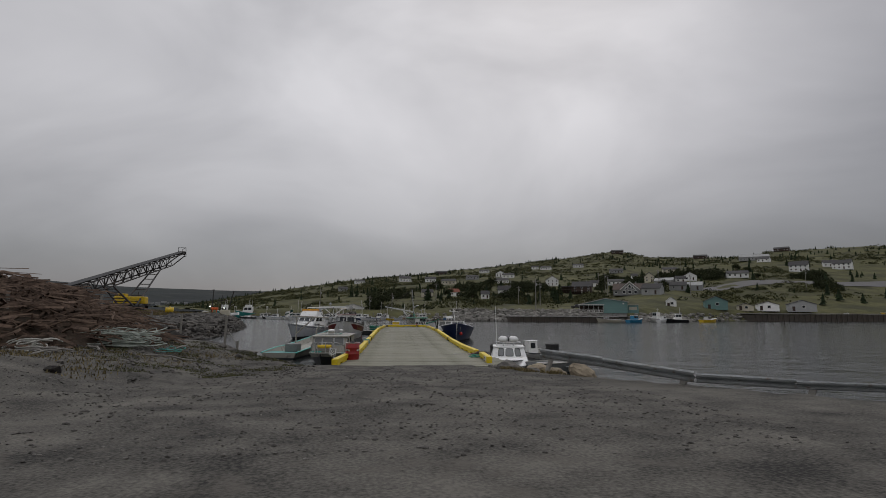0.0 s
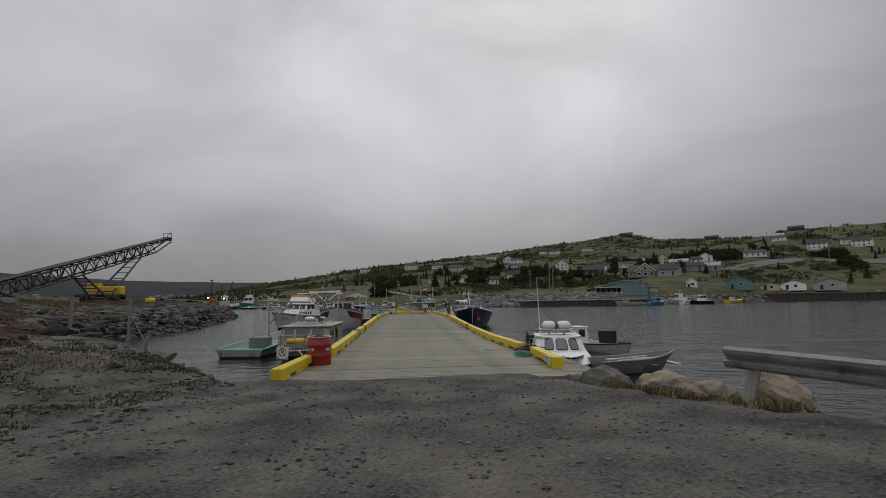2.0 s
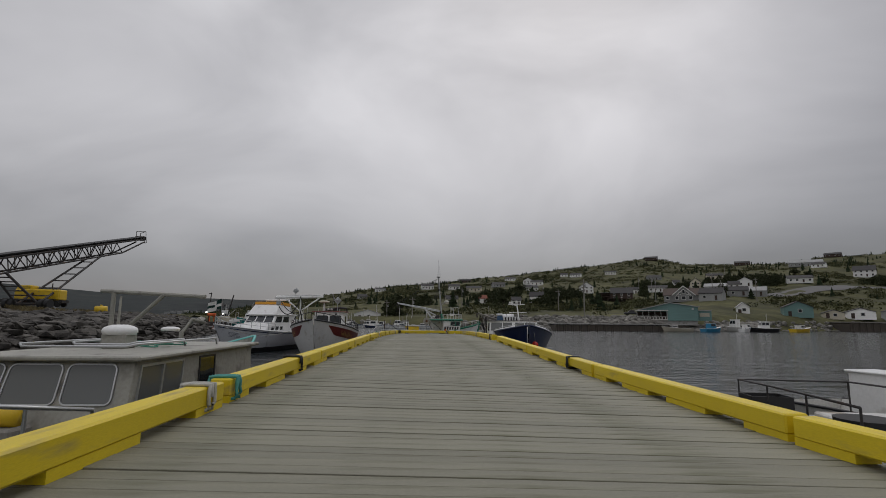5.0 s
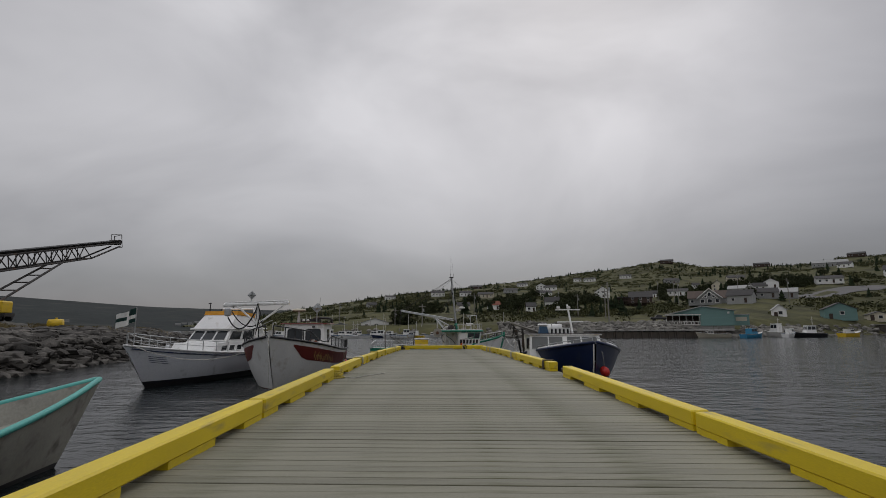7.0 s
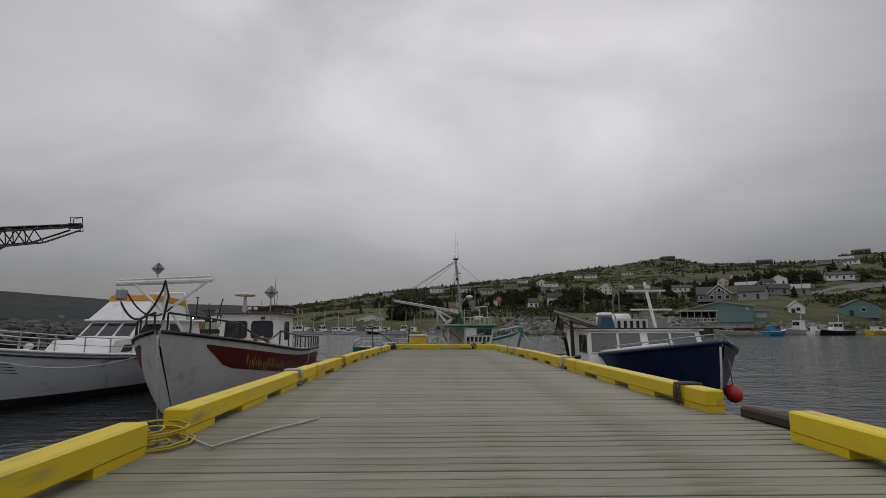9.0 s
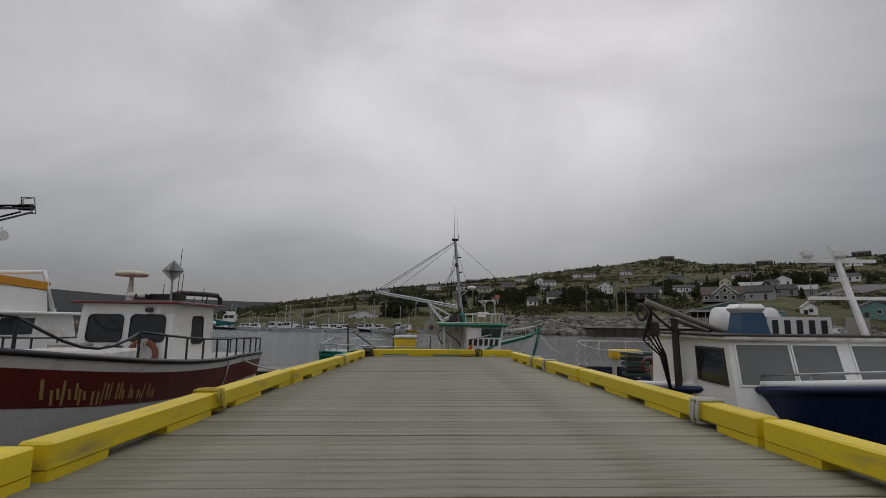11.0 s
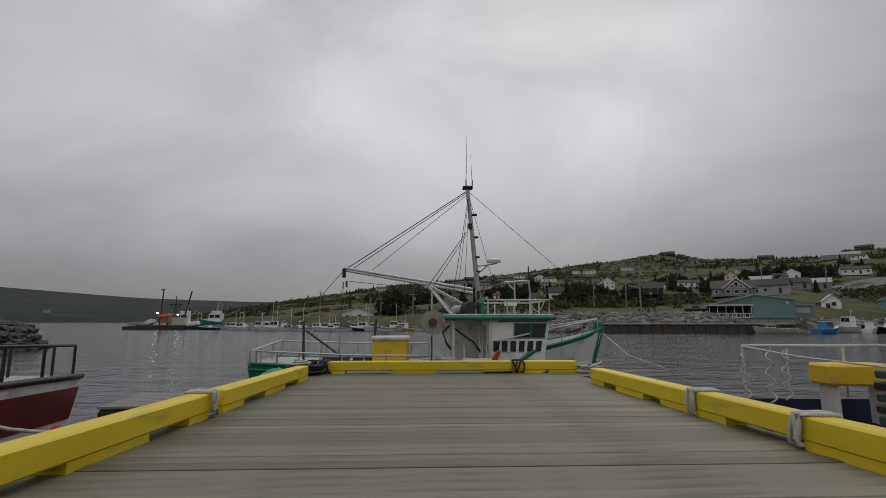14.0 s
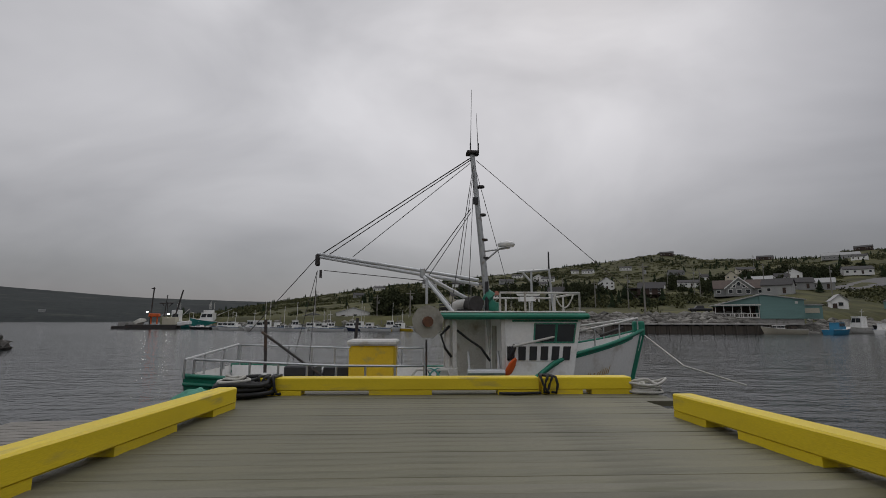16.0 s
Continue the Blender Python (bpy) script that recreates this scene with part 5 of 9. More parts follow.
        railing(ob, [h.pt(s, 1.0, side, -0.06) for s in np.linspace(0.02, 0.48, 9)], 0.36 if side > 0 else 0.55, 0.026, M_ALU, False)
    for p0, p1 in (((-1.6, 0.1, 1.65), (1.6, 0.1, 1.46)),):
        part("stern_rail", add_tube(bmesh.new(), p0, p1, 0.03), M_ALU, ob)
    for x in (-1.6, -0.6, 0.6, 1.6):
        part("rail_post", add_tube(bmesh.new(), (x, 0.1, 1.05), (x, 0.1, 1.555 - 0.06 * x), 0.026), M_ALU, ob)
    part("stem_cap", boxm(0, 11.04, 2.12, 0.16, 0.3, 0.4, None, 0.03), M_GREEN, ob)
    part("anchor", add_tube(bmesh.new(), (0.3, 9.9, 1.95), (0.3, 10.5, 2.15), 0.04), M_DARKSTEEL, ob)
    tank = part("fish_tank", boxm(0.55, 4.15, 1.24, 1.0, 1.1, 1.0, None, 0.06), M_YELLOW, ob, "yellow insulated fish tank")
    part("lid", boxm(0.55, 4.15, 1.8, 1.08, 1.2, 0.13, None, 0.04), M_OFFWHITE, tank, "grey white tank lid")
    for i, (x, y, z) in enumerate(((0.3, 2.35, 0.88), (0.35, 2.4, 1.12), (0.4, 3.35, 0.88), (0.5, 3.3, 1.12), (-0.6, 2.6, 0.88))):
        part("fish_tray", boxm(x, y, z, 0.8, 0.75 - 0.02 * i, 0.24, (0, 0, 4 * i - 6), 0.03), M_BLACKPAINT, ob, "black fish tray")
    part("stern_pole", add_tube(bmesh.new(), (-1.2, 1.0, 0.9), (-1.2, 0.95, 2.35), 0.045), M_DARKSTEEL, ob)
    part("stern_pole", add_tube(bmesh.new(), (-1.2, 3.4, 0.9), (-1.2, 3.5, 2.4), 0.045), M_DARKSTEEL, ob)
    part("boathook", add_tube(bmesh.new(), (0.9, 3.0, 1.0), (1.0, 1.55, 2.05), 0.03), M_DARKSTEEL, ob)
    part("bent_rail", pathm([(1.5, 5.0, 0.95), (1.5, 5.2, 1.22), (1.5, 5.9, 1.22), (1.5, 6.0, 0.95)], 0.035), M_OFFWHITE, ob, smooth=True)
    part("hanging_rope", pathm([(1.5 + 0.06 * math.cos(a), 5.6 + 0.14 * math.cos(a * 1.5), 1.0 + 0.25 * abs(math.sin(a))) for a in np.linspace(0, 12, 40)], 0.018), M_TURQROPE, ob, smooth=True)
    part("mooring_rope", pathm([(0.1, 11.15, 1.95), (1.6, 11.35, 1.3), (3.6, 11.45, 1.12)], 0.02), M_ROPE, ob, smooth=True)
    return ob


# -- grey cabin boat by the wharf's root --
def grey_boat():
    ob = empty("cabin_boat", pose(-5.66, 16.2, WATER_Z, 0, 0, 179), "weathered grey cabin boat with roof rails, moored at the wharf", "boat", "boats at the wharf")
    h = Hull(10.8, 2.95, 0.6, 0.62, 0.95, 0.5, 0.8, 0.9, 2.4, 0.6, 0.22)
    basic_hull(ob, h, M_BLACKPAINT, M_BLACKPAINT, M_GREYCAB, M_GREYCAB, 0.06, 0.05, 0.05)
    part("grey_sheer", hull_strip(h, 0.80, 0.99, 2, off=0.012, transom=True), M_GREYCAB, ob, "grey sheer strake")
    y0, y1, z0, z1, w = 2.6, 7.3, 0.6, 1.74, 1.25
    low = [(w, y1, z0), (-w, y1, z0), (-w, y0, z0), (w, y0, z0)]
    top = [(w * 0.93, y1 - 0.35, z1), (-w * 0.93, y1 - 0.35, z1), (-w * 0.95, y0, z1), (w * 0.95, y0, z1)]
    cabin_box(ob, low, top, M_GREYCAB, M_GREYCAB, 0.07, 0.14)
    fr, side = (low[0], low[1], top[1], top[0]), (low[1], low[2], top[2], top[1])
    for u0, u1 in ((0.075, 0.275), (0.31, 0.60), (0.64, 0.905)):
        round_window(ob, fr, u0, u1, 0.52, 0.95, M_ALU, M_SKYGLASS, 0.022)
    window_on(ob, side, 0.04, 0.165, 0.42, 0.92, M_ALU, M_SKYGLASS)
    window_on(ob, side, 0.175, 0.30, 0.42, 0.92, M_ALU, M_SKYGLASS)
    window_on(ob, side, 0.44, 0.57, 0.4, 0.92, M_BLACKPAINT)
    window_on(ob, (low[3], low[0], top[0], top[3]), 0.6, 0.9, 0.4, 0.9, M_ALU, M_SKYGLASS)
    for y0r, y1r, xr in ((3.6, 6.4, 0.85), (4.2, 5.8, 0.5)):
        part("roof_rail", pathm([(-xr, y0r, z1 + 0.06), (-xr, y0r + 0.08, z1 + 0.2), (-xr, y1r, z1 + 0.2), (-xr + 0.1, y1r + 0.1, z1 + 0.17), (xr - 0.1, y1r + 0.1, z1 + 0.17), (xr, y1r, z1 + 0.2), (xr, y0r + 0.08, z1 + 0.2), (xr, y0r, z1 + 0.06)], 0.02), M_ALU, ob, smooth=True)
    part("radar", dome(bmesh.new(), 0.15, 5.2, z1 + 0.3, 0.27, 0.18), M_WHITE, ob, "white radar dome", True)
    part("radar_base", boxm(0.15, 5.2, z1 + 0.2, 0.4, 0.4, 0.26, None, 0.03), M_GREYCAB, ob)
    part("gps_dome", dome(bmesh.new(), -0.45, 4.7, z1 + 0.36, 0.16, 0.08), M_WHITE, ob, smooth=True)
    part("aerial", add_tube(bmesh.new(), (0.75, 4.3, z1), (0.8, 4.2, z1 + 1.0), 0.03, 0.02), M_GREYCAB, ob)
    part("roof_gear", pathm([(0.5 * math.cos(a * 1.7), 4.6 + 0.6 * math.sin(a), z1 + 0.12 + 0.02 * math.sin(3 * a)) for a in np.linspace(0, 16, 90)], 0.014), M_NETGREEN, ob, smooth=True)
    for side_ in (1, -1):
        feet = [h.pt(s, 1.0, side_, -0.1) for s in (0.70, 0.78, 0.86)]
        rail = [feet[0]] + [p + Vector((0, 0, 0.5 + 0.1 * k)) for k, p in enumerate((feet[0] + Vector((0, 0.12, 0)), feet[1], feet[2] - Vector((0, 0.12, 0))))] + [feet[2]]
        part("bow_rail", pathm(rail, 0.026, 8), M_ALU, ob, "bent aluminium bow rail", True)
        part("rail_post", add_tube(bmesh.new(), feet[1], rail[2], 0.02), M_ALU, ob)
    pulpit = [h.pt(0.88, 1.0, 1, -0.1), h.pt(0.95, 1.0, 1, -0.05), h.pt(0.95, 1.0, -1, -0.05), h.pt(0.88, 1.0, -1, -0.1)]
    part("pulpit", pathm([pulpit[0]] + [p + Vector((0, 0, 0.68)) for p in pulpit] + [pulpit[3]], 0.026, 8), M_ALU, ob, "bent aluminium pulpit", True)
    for p in pulpit[1:3]:
        part("rail_post", add_tube(bmesh.new(), p, p + Vector((0, 0, 0.68)), 0.02), M_ALU, ob)
    part("foredeck_locker", boxm(0.25, 7.65, 0.9, 1.1, 0.35, 0.24, None, 0.03), M_POLE, ob, "low brown board locker")
    part("fender", add_tube(bmesh.new(), (0.72, 7.68, 1.14), (-0.22, 7.63, 1.14), 0.125, n=14), M_YELLOW, ob, "yellow tube fender", True)
    part("nets", pathm([(0.65 + 0.3 * math.cos(a * 1.3), 8.2 + 0.6 * math.sin(a), 0.86 + 0.03 * math.sin(5 * a)) for a in np.linspace(0, 22, 120)], 0.016), M_TURQROPE, ob, smooth=True)
    part("mooring_rope", pathm(sag((-0.5, 10.5, 0.95), (-2.3, 15.3, 1.28), 0.3), 0.025), M_ROPE, ob, smooth=True)
    part("mooring_rope", pathm(sag((-1.1, 9.0, 0.85), (-2.3, 15.1, 1.3), 0.25), 0.025), M_TURQROPE, ob, smooth=True)
    part("engine_box", boxm(0, 1.3, 0.8, 1.3, 1.2, 0.5, None, 0.04), M_GREYCAB, ob)
    return ob


# -- open turquoise-rimmed boat between the others --
def turquoise_boat():
    ob = empty("open_boat", pose(-9.8, 11.8, WATER_Z, 0, 0, -9.5), "open grey work boat with a turquoise gunwale", "boat", "boats at the wharf")
    h = Hull(12.3, 2.9, 0.45, 0.65, 1.62, 0.45, 0.9, 0.9, 2.3, 0.6, 0.25)
    basic_hull(ob, h, M_GREYCAB, M_BLACKPAINT, M_TURQ, M_GREYCAB, 0.4, 0.1, 0.06)
    for s in (0.3, 0.5, 0.68, 0.82):
        p = h.pt(s, 0.8, 1, -0.1)
        part("thwart", boxm(0, p.y, p.z - 0.15, 2 * p.x, 0.28, 0.05), M_GREYCAB, ob)
    part("stern_deck", boxm(0, 0.9, 0.42, 2.3, 1.7, 0.06), M_OLDTURQ, ob, "turquoise stern deck")
    part("gear_box", boxm(0.5, 1.5, 0.74, 1.0, 0.8, 0.6, None, 0.04), M_SKIFF, ob, "dull blue grey gear box")
    gl = part("gallows", tubes((((-0.6, 5.0, 0.4), (-0.6, 5.0, 3.05)), ((-1.0, 5.0, 3.1), (2.1, 5.2, 2.95)), ((-0.6, 5.0, 1.6), (0.9, 5.1, 3.0))), 0.06), M_GREYCAB, ob, "grey hauling gallows")
    part("davit", pathm([(0.7, 6.3, 0.5), (0.7, 6.3, 1.9), (0.9, 6.5, 2.3), (1.2, 6.7, 2.2)], 0.07), M_GREYCAB, gl, smooth=True)
    return ob


# -- small white cuddy boat on the other side --
def cuddy_boat():
    ob = empty("cuddy_boat", pose(7.52, 13.1, WATER_Z - 0.21, 0, 0, 169), "small white cuddy boat with a liferaft on its roof", "boat", "boats at the wharf")
    h = Hull(10.9, 2.6, 0.55, 0.62, 0.95, 0.45, 0.8, 0.9, 2.2, 0.6, 0.25)
    basic_hull(ob, h, M_WHITE, M_BLACKPAINT, M_BLACKPAINT, M_OFFWHITE, 0.12, 0.04, 0.04)
    # rounded forward house built from stacked outlines
    secs = ((0.55, 9.8, 1.12), (0.78, 9.2, 1.12), (0.9, 8.35, 1.1), (1.17, 7.95, 1.03), (1.44, 7.6, 0.95))
    bm = bmesh.new()
    rows = []
    for z, yf, w in secs:
        prof = [(w, 5.15), (w, yf - 0.75), (w * 0.72, yf - 0.25), (w * 0.3, yf), (-w * 0.3, yf), (-w * 0.72, yf - 0.25), (-w, yf - 0.75), (-w, 5.15)]
        rows.append([bm.verts.new((x, y, z)) for x, y in prof])
    for a, b in zip(rows, rows[1:]):
        for i in range(8):
            bm.faces.new((a[i], a[(i + 1) % 8], b[(i + 1) % 8], b[i]))
    bm.faces.new(rows[-1])
    bmesh.ops.recalc_face_normals(bm, faces=bm.faces)
    part("cuddy", bm, M_WHITE, ob)
    part("roof", prism(bmesh.new(), [(1.02, 5.08), (1.02, 6.9), (0.7, 7.5), (-0.7, 7.5), (-1.02, 6.9), (-1.02, 5.08)], 1.445, 1.5), M_WHITE, ob)

    def quad(i, j):
        (za, ya, wa), (zb, yb, wb) = secs[2], secs[4]

        def at(k, z, yf, w):
            return ((w, 5.15), (w, yf - 0.75), (w * 0.72, yf - 0.25), (w * 0.3, yf), (-w * 0.3, yf), (-w * 0.72, yf - 0.25), (-w, yf - 0.75), (-w, 5.15))[k] + (z,)
        return (at(i, za, ya, wa), at(j, za, ya, wa), at(j, zb, yb, wb), at(i, zb, yb, wb))
    for i, j, u0, u1 in ((2, 3, 0.12, 0.88), (3, 4, 0.12, 0.88), (4, 5, 0.12, 0.88)):
        round_window(ob, quad(i, j), u0, u1, 0.16, 0.92, M_BLACK, M_SKYGLASS, 0.018, 0.035, 0.45)
    for k, (i, j) in enumerate(((0, 1), (6, 7))):
        for u0, u1 in ((0.22, 0.44), (0.48, 0.70)):
            round_window(ob, quad(i, j), u0, u1, 0.28, 0.8, M_WHITE, None, 0.02)
    part("raft_rail", pathm([(0.8, 5.75, 1.74), (-0.8, 5.75, 1.74), (-0.8, 6.65, 1.74), (0.8, 6.65, 1.74), (0.8, 5.75, 1.74)], 0.02), M_ALU, ob, "aluminium rail round the liferaft", True)
    part("air_intake", boxm(-0.8, 6.9, 1.36, 0.12, 0.1, 0.1), M_BLACKPAINT, ob)
    raft = part("liferaft", add_box(boxm(-0.34, 6.2, 1.94, 0.66, 0.72, 0.38, None, 0.15), 0.34, 6.2, 1.94, 0.66, 0.72, 0.38, None, 0.15), M_WHITE, ob, "white twin lobed liferaft canister", True)
    part("raft_rim", prism(bmesh.new(), [(0.77 * math.cos(a), 6.2 + 0.52 * math.sin(a)) for a in np.linspace(0, 2 * math.pi, 14, endpoint=False)], 1.72, 1.77), M_OFFWHITE, raft)
    for x in (-0.35, 0.35):
        part("raft_leg", boxm(x, 6.2, 1.61, 0.05, 0.6, 0.24), M_STEEL, raft)
    part("strap", boxm(0, 6.2, 1.92, 0.05, 0.66, 0.3), M_BLACKPAINT, raft)
    part("aerial", add_tube(bmesh.new(), (0.78, 6.4, 1.48), (0.85, 6.35, 4.1), 0.026, 0.012), M_WHITE, ob, "tall white whip aerial")
    for side in (1, -1):
        railing(ob, [h.pt(s, 1.0, side, -0.08) for s in np.linspace(0.02, 0.40, 4)], 0.74, 0.018, M_DARKSTEEL, False)
    part("stern_rail", pathm([h.pt(0.02, 1.0, s, -0.08) + Vector((0, 0, 0.74)) for s in (1, -1)], 0.018), M_DARKSTEEL, ob)
    bm = boxm(0.75, 0.62, 0.78, 0.8, 0.6, 0.03)
    for x, y, sx, sy in ((0.75, 0.33, 0.8, 0.03), (0.75, 0.91, 0.8, 0.03), (0.36, 0.62, 0.03, 0.55), (1.14, 0.62, 0.03, 0.55)):
        add_box(bm, x, y, 0.9, sx, sy, 0.26)
    part("fish_tray", bm, M_BLACK, ob, "black plastic fish tray")
    part("tray_stand", boxm(0.75, 0.62, 0.66, 0.7, 0.5, 0.22, None, 0.02), M_GREYCAB, ob)
    part("black_tub", add_tube(bmesh.new(), (0.7, 3.6, 0.75), (0.7, 3.6, 1.1), 0.38, 0.42, 14), M_BLACK, ob, "black plastic tub")
    part("tray", boxm(-0.2, 2.2, 0.75, 1.3, 0.9, 0.3, None, 0.03), M_OFFWHITE, ob)
    part("mooring_rope", pathm(sag((0.2, 10.4, 1.0), (2.5, 12.5, 1.35), 0.3), 0.025), M_ROPE, ob, smooth=True)
    return ob


def skiff():
    ob = empty("skiff", pose(6.75, 3.5, WATER_Z, 0, 0, -87), "grey open skiff with a pale rim", "boat", "boats at the wharf")
    h = Hull(3.5, 1.6, 0.5, 0.55, 0.85, 0.2, 0.7, 0.92, 2.3, 0.6, 0.25)
    basic_hull(ob, h, M_SKIFF, M_BLACKPAINT, M_GREYCAB, M_DARKHULL, 0.3, 0.02, 0.03)
    for y in (1.0, 2.2, 3.2):
        part("thwart", boxm(0, y, 0.34, 1.4, 0.25, 0.04), M_ALU, ob)
    for a, b in (((-0.3, 0.6, 0.5), (0.3, 2.6, 0.56)), ((0.1, 0.5, 0.52), (-0.3, 2.4, 0.58)), ((0.35, 0.8, 0.5), (0.1, 2.7, 0.56))):
        part("pole", add_tube(bmesh.new(), a, b, 0.03), M_OFFWHITE, ob, "white pole lying in the skiff")
    return ob


def outer_boat():
    ob = empty("work_boat", pose(9.95, 15.5, WATER_Z - 0.25, 0, 0, 186), "low grey work boat with a small white cuddy and black tub", "boat", "boats at the wharf")
    h = Hull(7.0, 2.3, 0.55, 0.6, 0.9, 0.35, 0.7, 0.9, 2.3, 0.6, 0.25)
    basic_hull(ob, h, M_OFFWHITE, M_BLACKPAINT, M_BLACKPAINT, M_GREYCAB, 0.3, 0.03, 0.04)
    low = [(1.15, 3.2, 0.5), (0.4, 3.2, 0.5), (0.4, 2.2, 0.5), (1.15, 2.2, 0.5)]
    top = [(1.12, 3.15, 1.5), (0.43, 3.15, 1.5), (0.43, 2.2, 1.5), (1.12, 2.2, 1.5)]
    cabin_box(ob, low, top, M_WHITE, M_WHITE, 0.05, 0.06, "cuddy")
    window_on(ob, (low[0], low[1], top[1], top[0]), 0.25, 0.7, 0.5, 0.85, M_BLACKPAINT)
    part("black_tub", add_tube(bmesh.new(), (-0.75, 3.3, 0.6), (-0.75, 3.3, 1.3), 0.5, 0.52, 16), M_BLACK, ob, "black plastic tub")
    part("gear", pathm([(-0.3 + 0.5 * math.cos(a), 1.4 + 0.5 * math.sin(a * 1.2), 0.5 + 0.03 * a) for a in np.linspace(0, 12, 50)], 0.03), M_ROPE, ob, smooth=True)
    return ob


maroon_boat()
cruiser()
navy_boat()
green_boat()
grey_boat()
turquoise_boat()
cuddy_boat()
skiff()
outer_boat()


# ---- the far shore: houses, sheds, docks, boats ----
HOUSE_LOOK = {
    "white": (M_SIDING, M_SHINGLE, "white clapboard house with a dark roof"),
    "cream": (M_CREAM, M_SHINGLE, "cream clapboard house with a dark roof"),
    "grey": (M_GREYSIDE, M_SHINGLE, "grey clapboard house with a dark roof"),
    "pale": (M_GREYSIDE, M_ROOFPALE, "long grey building with a pale roof"),
    "red": (M_SIDING, M_REDROOF, "white house with a rust red roof"),
    "dark": (M_BROWNWALL, M_SHINGLE, "dark house on the skyline"),
    "brown": (M_BROWNWALL, M_SHINGLE, "dark brown wooden house with a gable"),
}
HOUSES_WEST = (
    (8, 530, 13.0, 5.9, -1, "white", False),
    (35, 503, 11.2, 5.1, -4, "white", False),
    (48, 437, 13.0, 4.9, -7, "cream", False),
    (19, 303, 7.3, 4.6, -4, "cream", False),
    (36, 294, 6.4, 4.6, -8, "red", False),
    (82, 513, 13.0, 4.6, -9, "grey", False),
    (101, 448, 13.0, 5.1, -13, "white", False),
    (69, 291, 7.8, 6.2, -14, "white", False),
    (52, 268, 4.7, 4.6, -12, "white", False),
    (133, 390, 10.1, 8.2, -20, "white", True),
    (191, 643, 9.1, 4.6, -17, "white", False),
    (233, 590, 13.0, 4.6, -22, "white", False),
    (122, 659, 13.0, 4.6, -11, "white", False),
    (166, 377, 7.3, 5.0, -25, "white", False),
)
HOUSES_MIDDLE = (
    (176, 358, 13.0, 4.6, -27, "white", False),
    (235, 484, 13.0, 4.8, -27, "grey", False),
    (218, 410, 5.2, 4.7, -29, "white", False),
    (201, 351, 7.2, 7.7, -31, "cream", True),
    (265, 431, 13.0, 5.1, -33, "cream", False),
    (188, 306, 12.0, 4.8, -33, "pale", False),
    (198, 303, 6.4, 4.6, -35, "white", False),
    (208, 307, 8.3, 5.8, -36, "white", True),
    (129, 214, 9.2, 5.4, -33, "grey", False),
    (158, 240, 8.8, 4.6, -35, "grey", False),
    (169, 242, 9.1, 4.6, -37, "pale", False),
    (238, 299, 13.0, 4.6, -40, "white", False),
    (397, 486, 28.5, 6.4, -40, "pale", False),
    (368, 435, 10.3, 4.6, -41, "white", False),
)
HOUSES_EAST = (
    (333, 689, 17.0, 5.5, -26, "dark", False),
    (429, 632, 17.0, 5.5, -35, "dark", False),
    (520, 591, 17.0, 5.5, -42, "dark", False),
    (335, 355, 13.0, 8.5, -43, "white", False),
    (392, 385, 10.3, 5.8, -45, "white", False),
    (386, 366, 13.0, 8.1, -46, "white", False),
    (116, 524, 10.1, 6.9, -12, "white", True),
    (123, 513, 12.4, 5.0, -13, "white", False),
    (-56, 484, 8.7, 4.6, 7, "grey", False),
    (-51, 641, 13.0, 5.1, 5, "white", False),
    (67, 728, 17.0, 5.5, -5, "dark", False),
    (197, 612, 13.0, 4.6, -19, "white", False),
)
HOUSES = HOUSES_WEST + HOUSES_MIDDLE + HOUSES_EAST


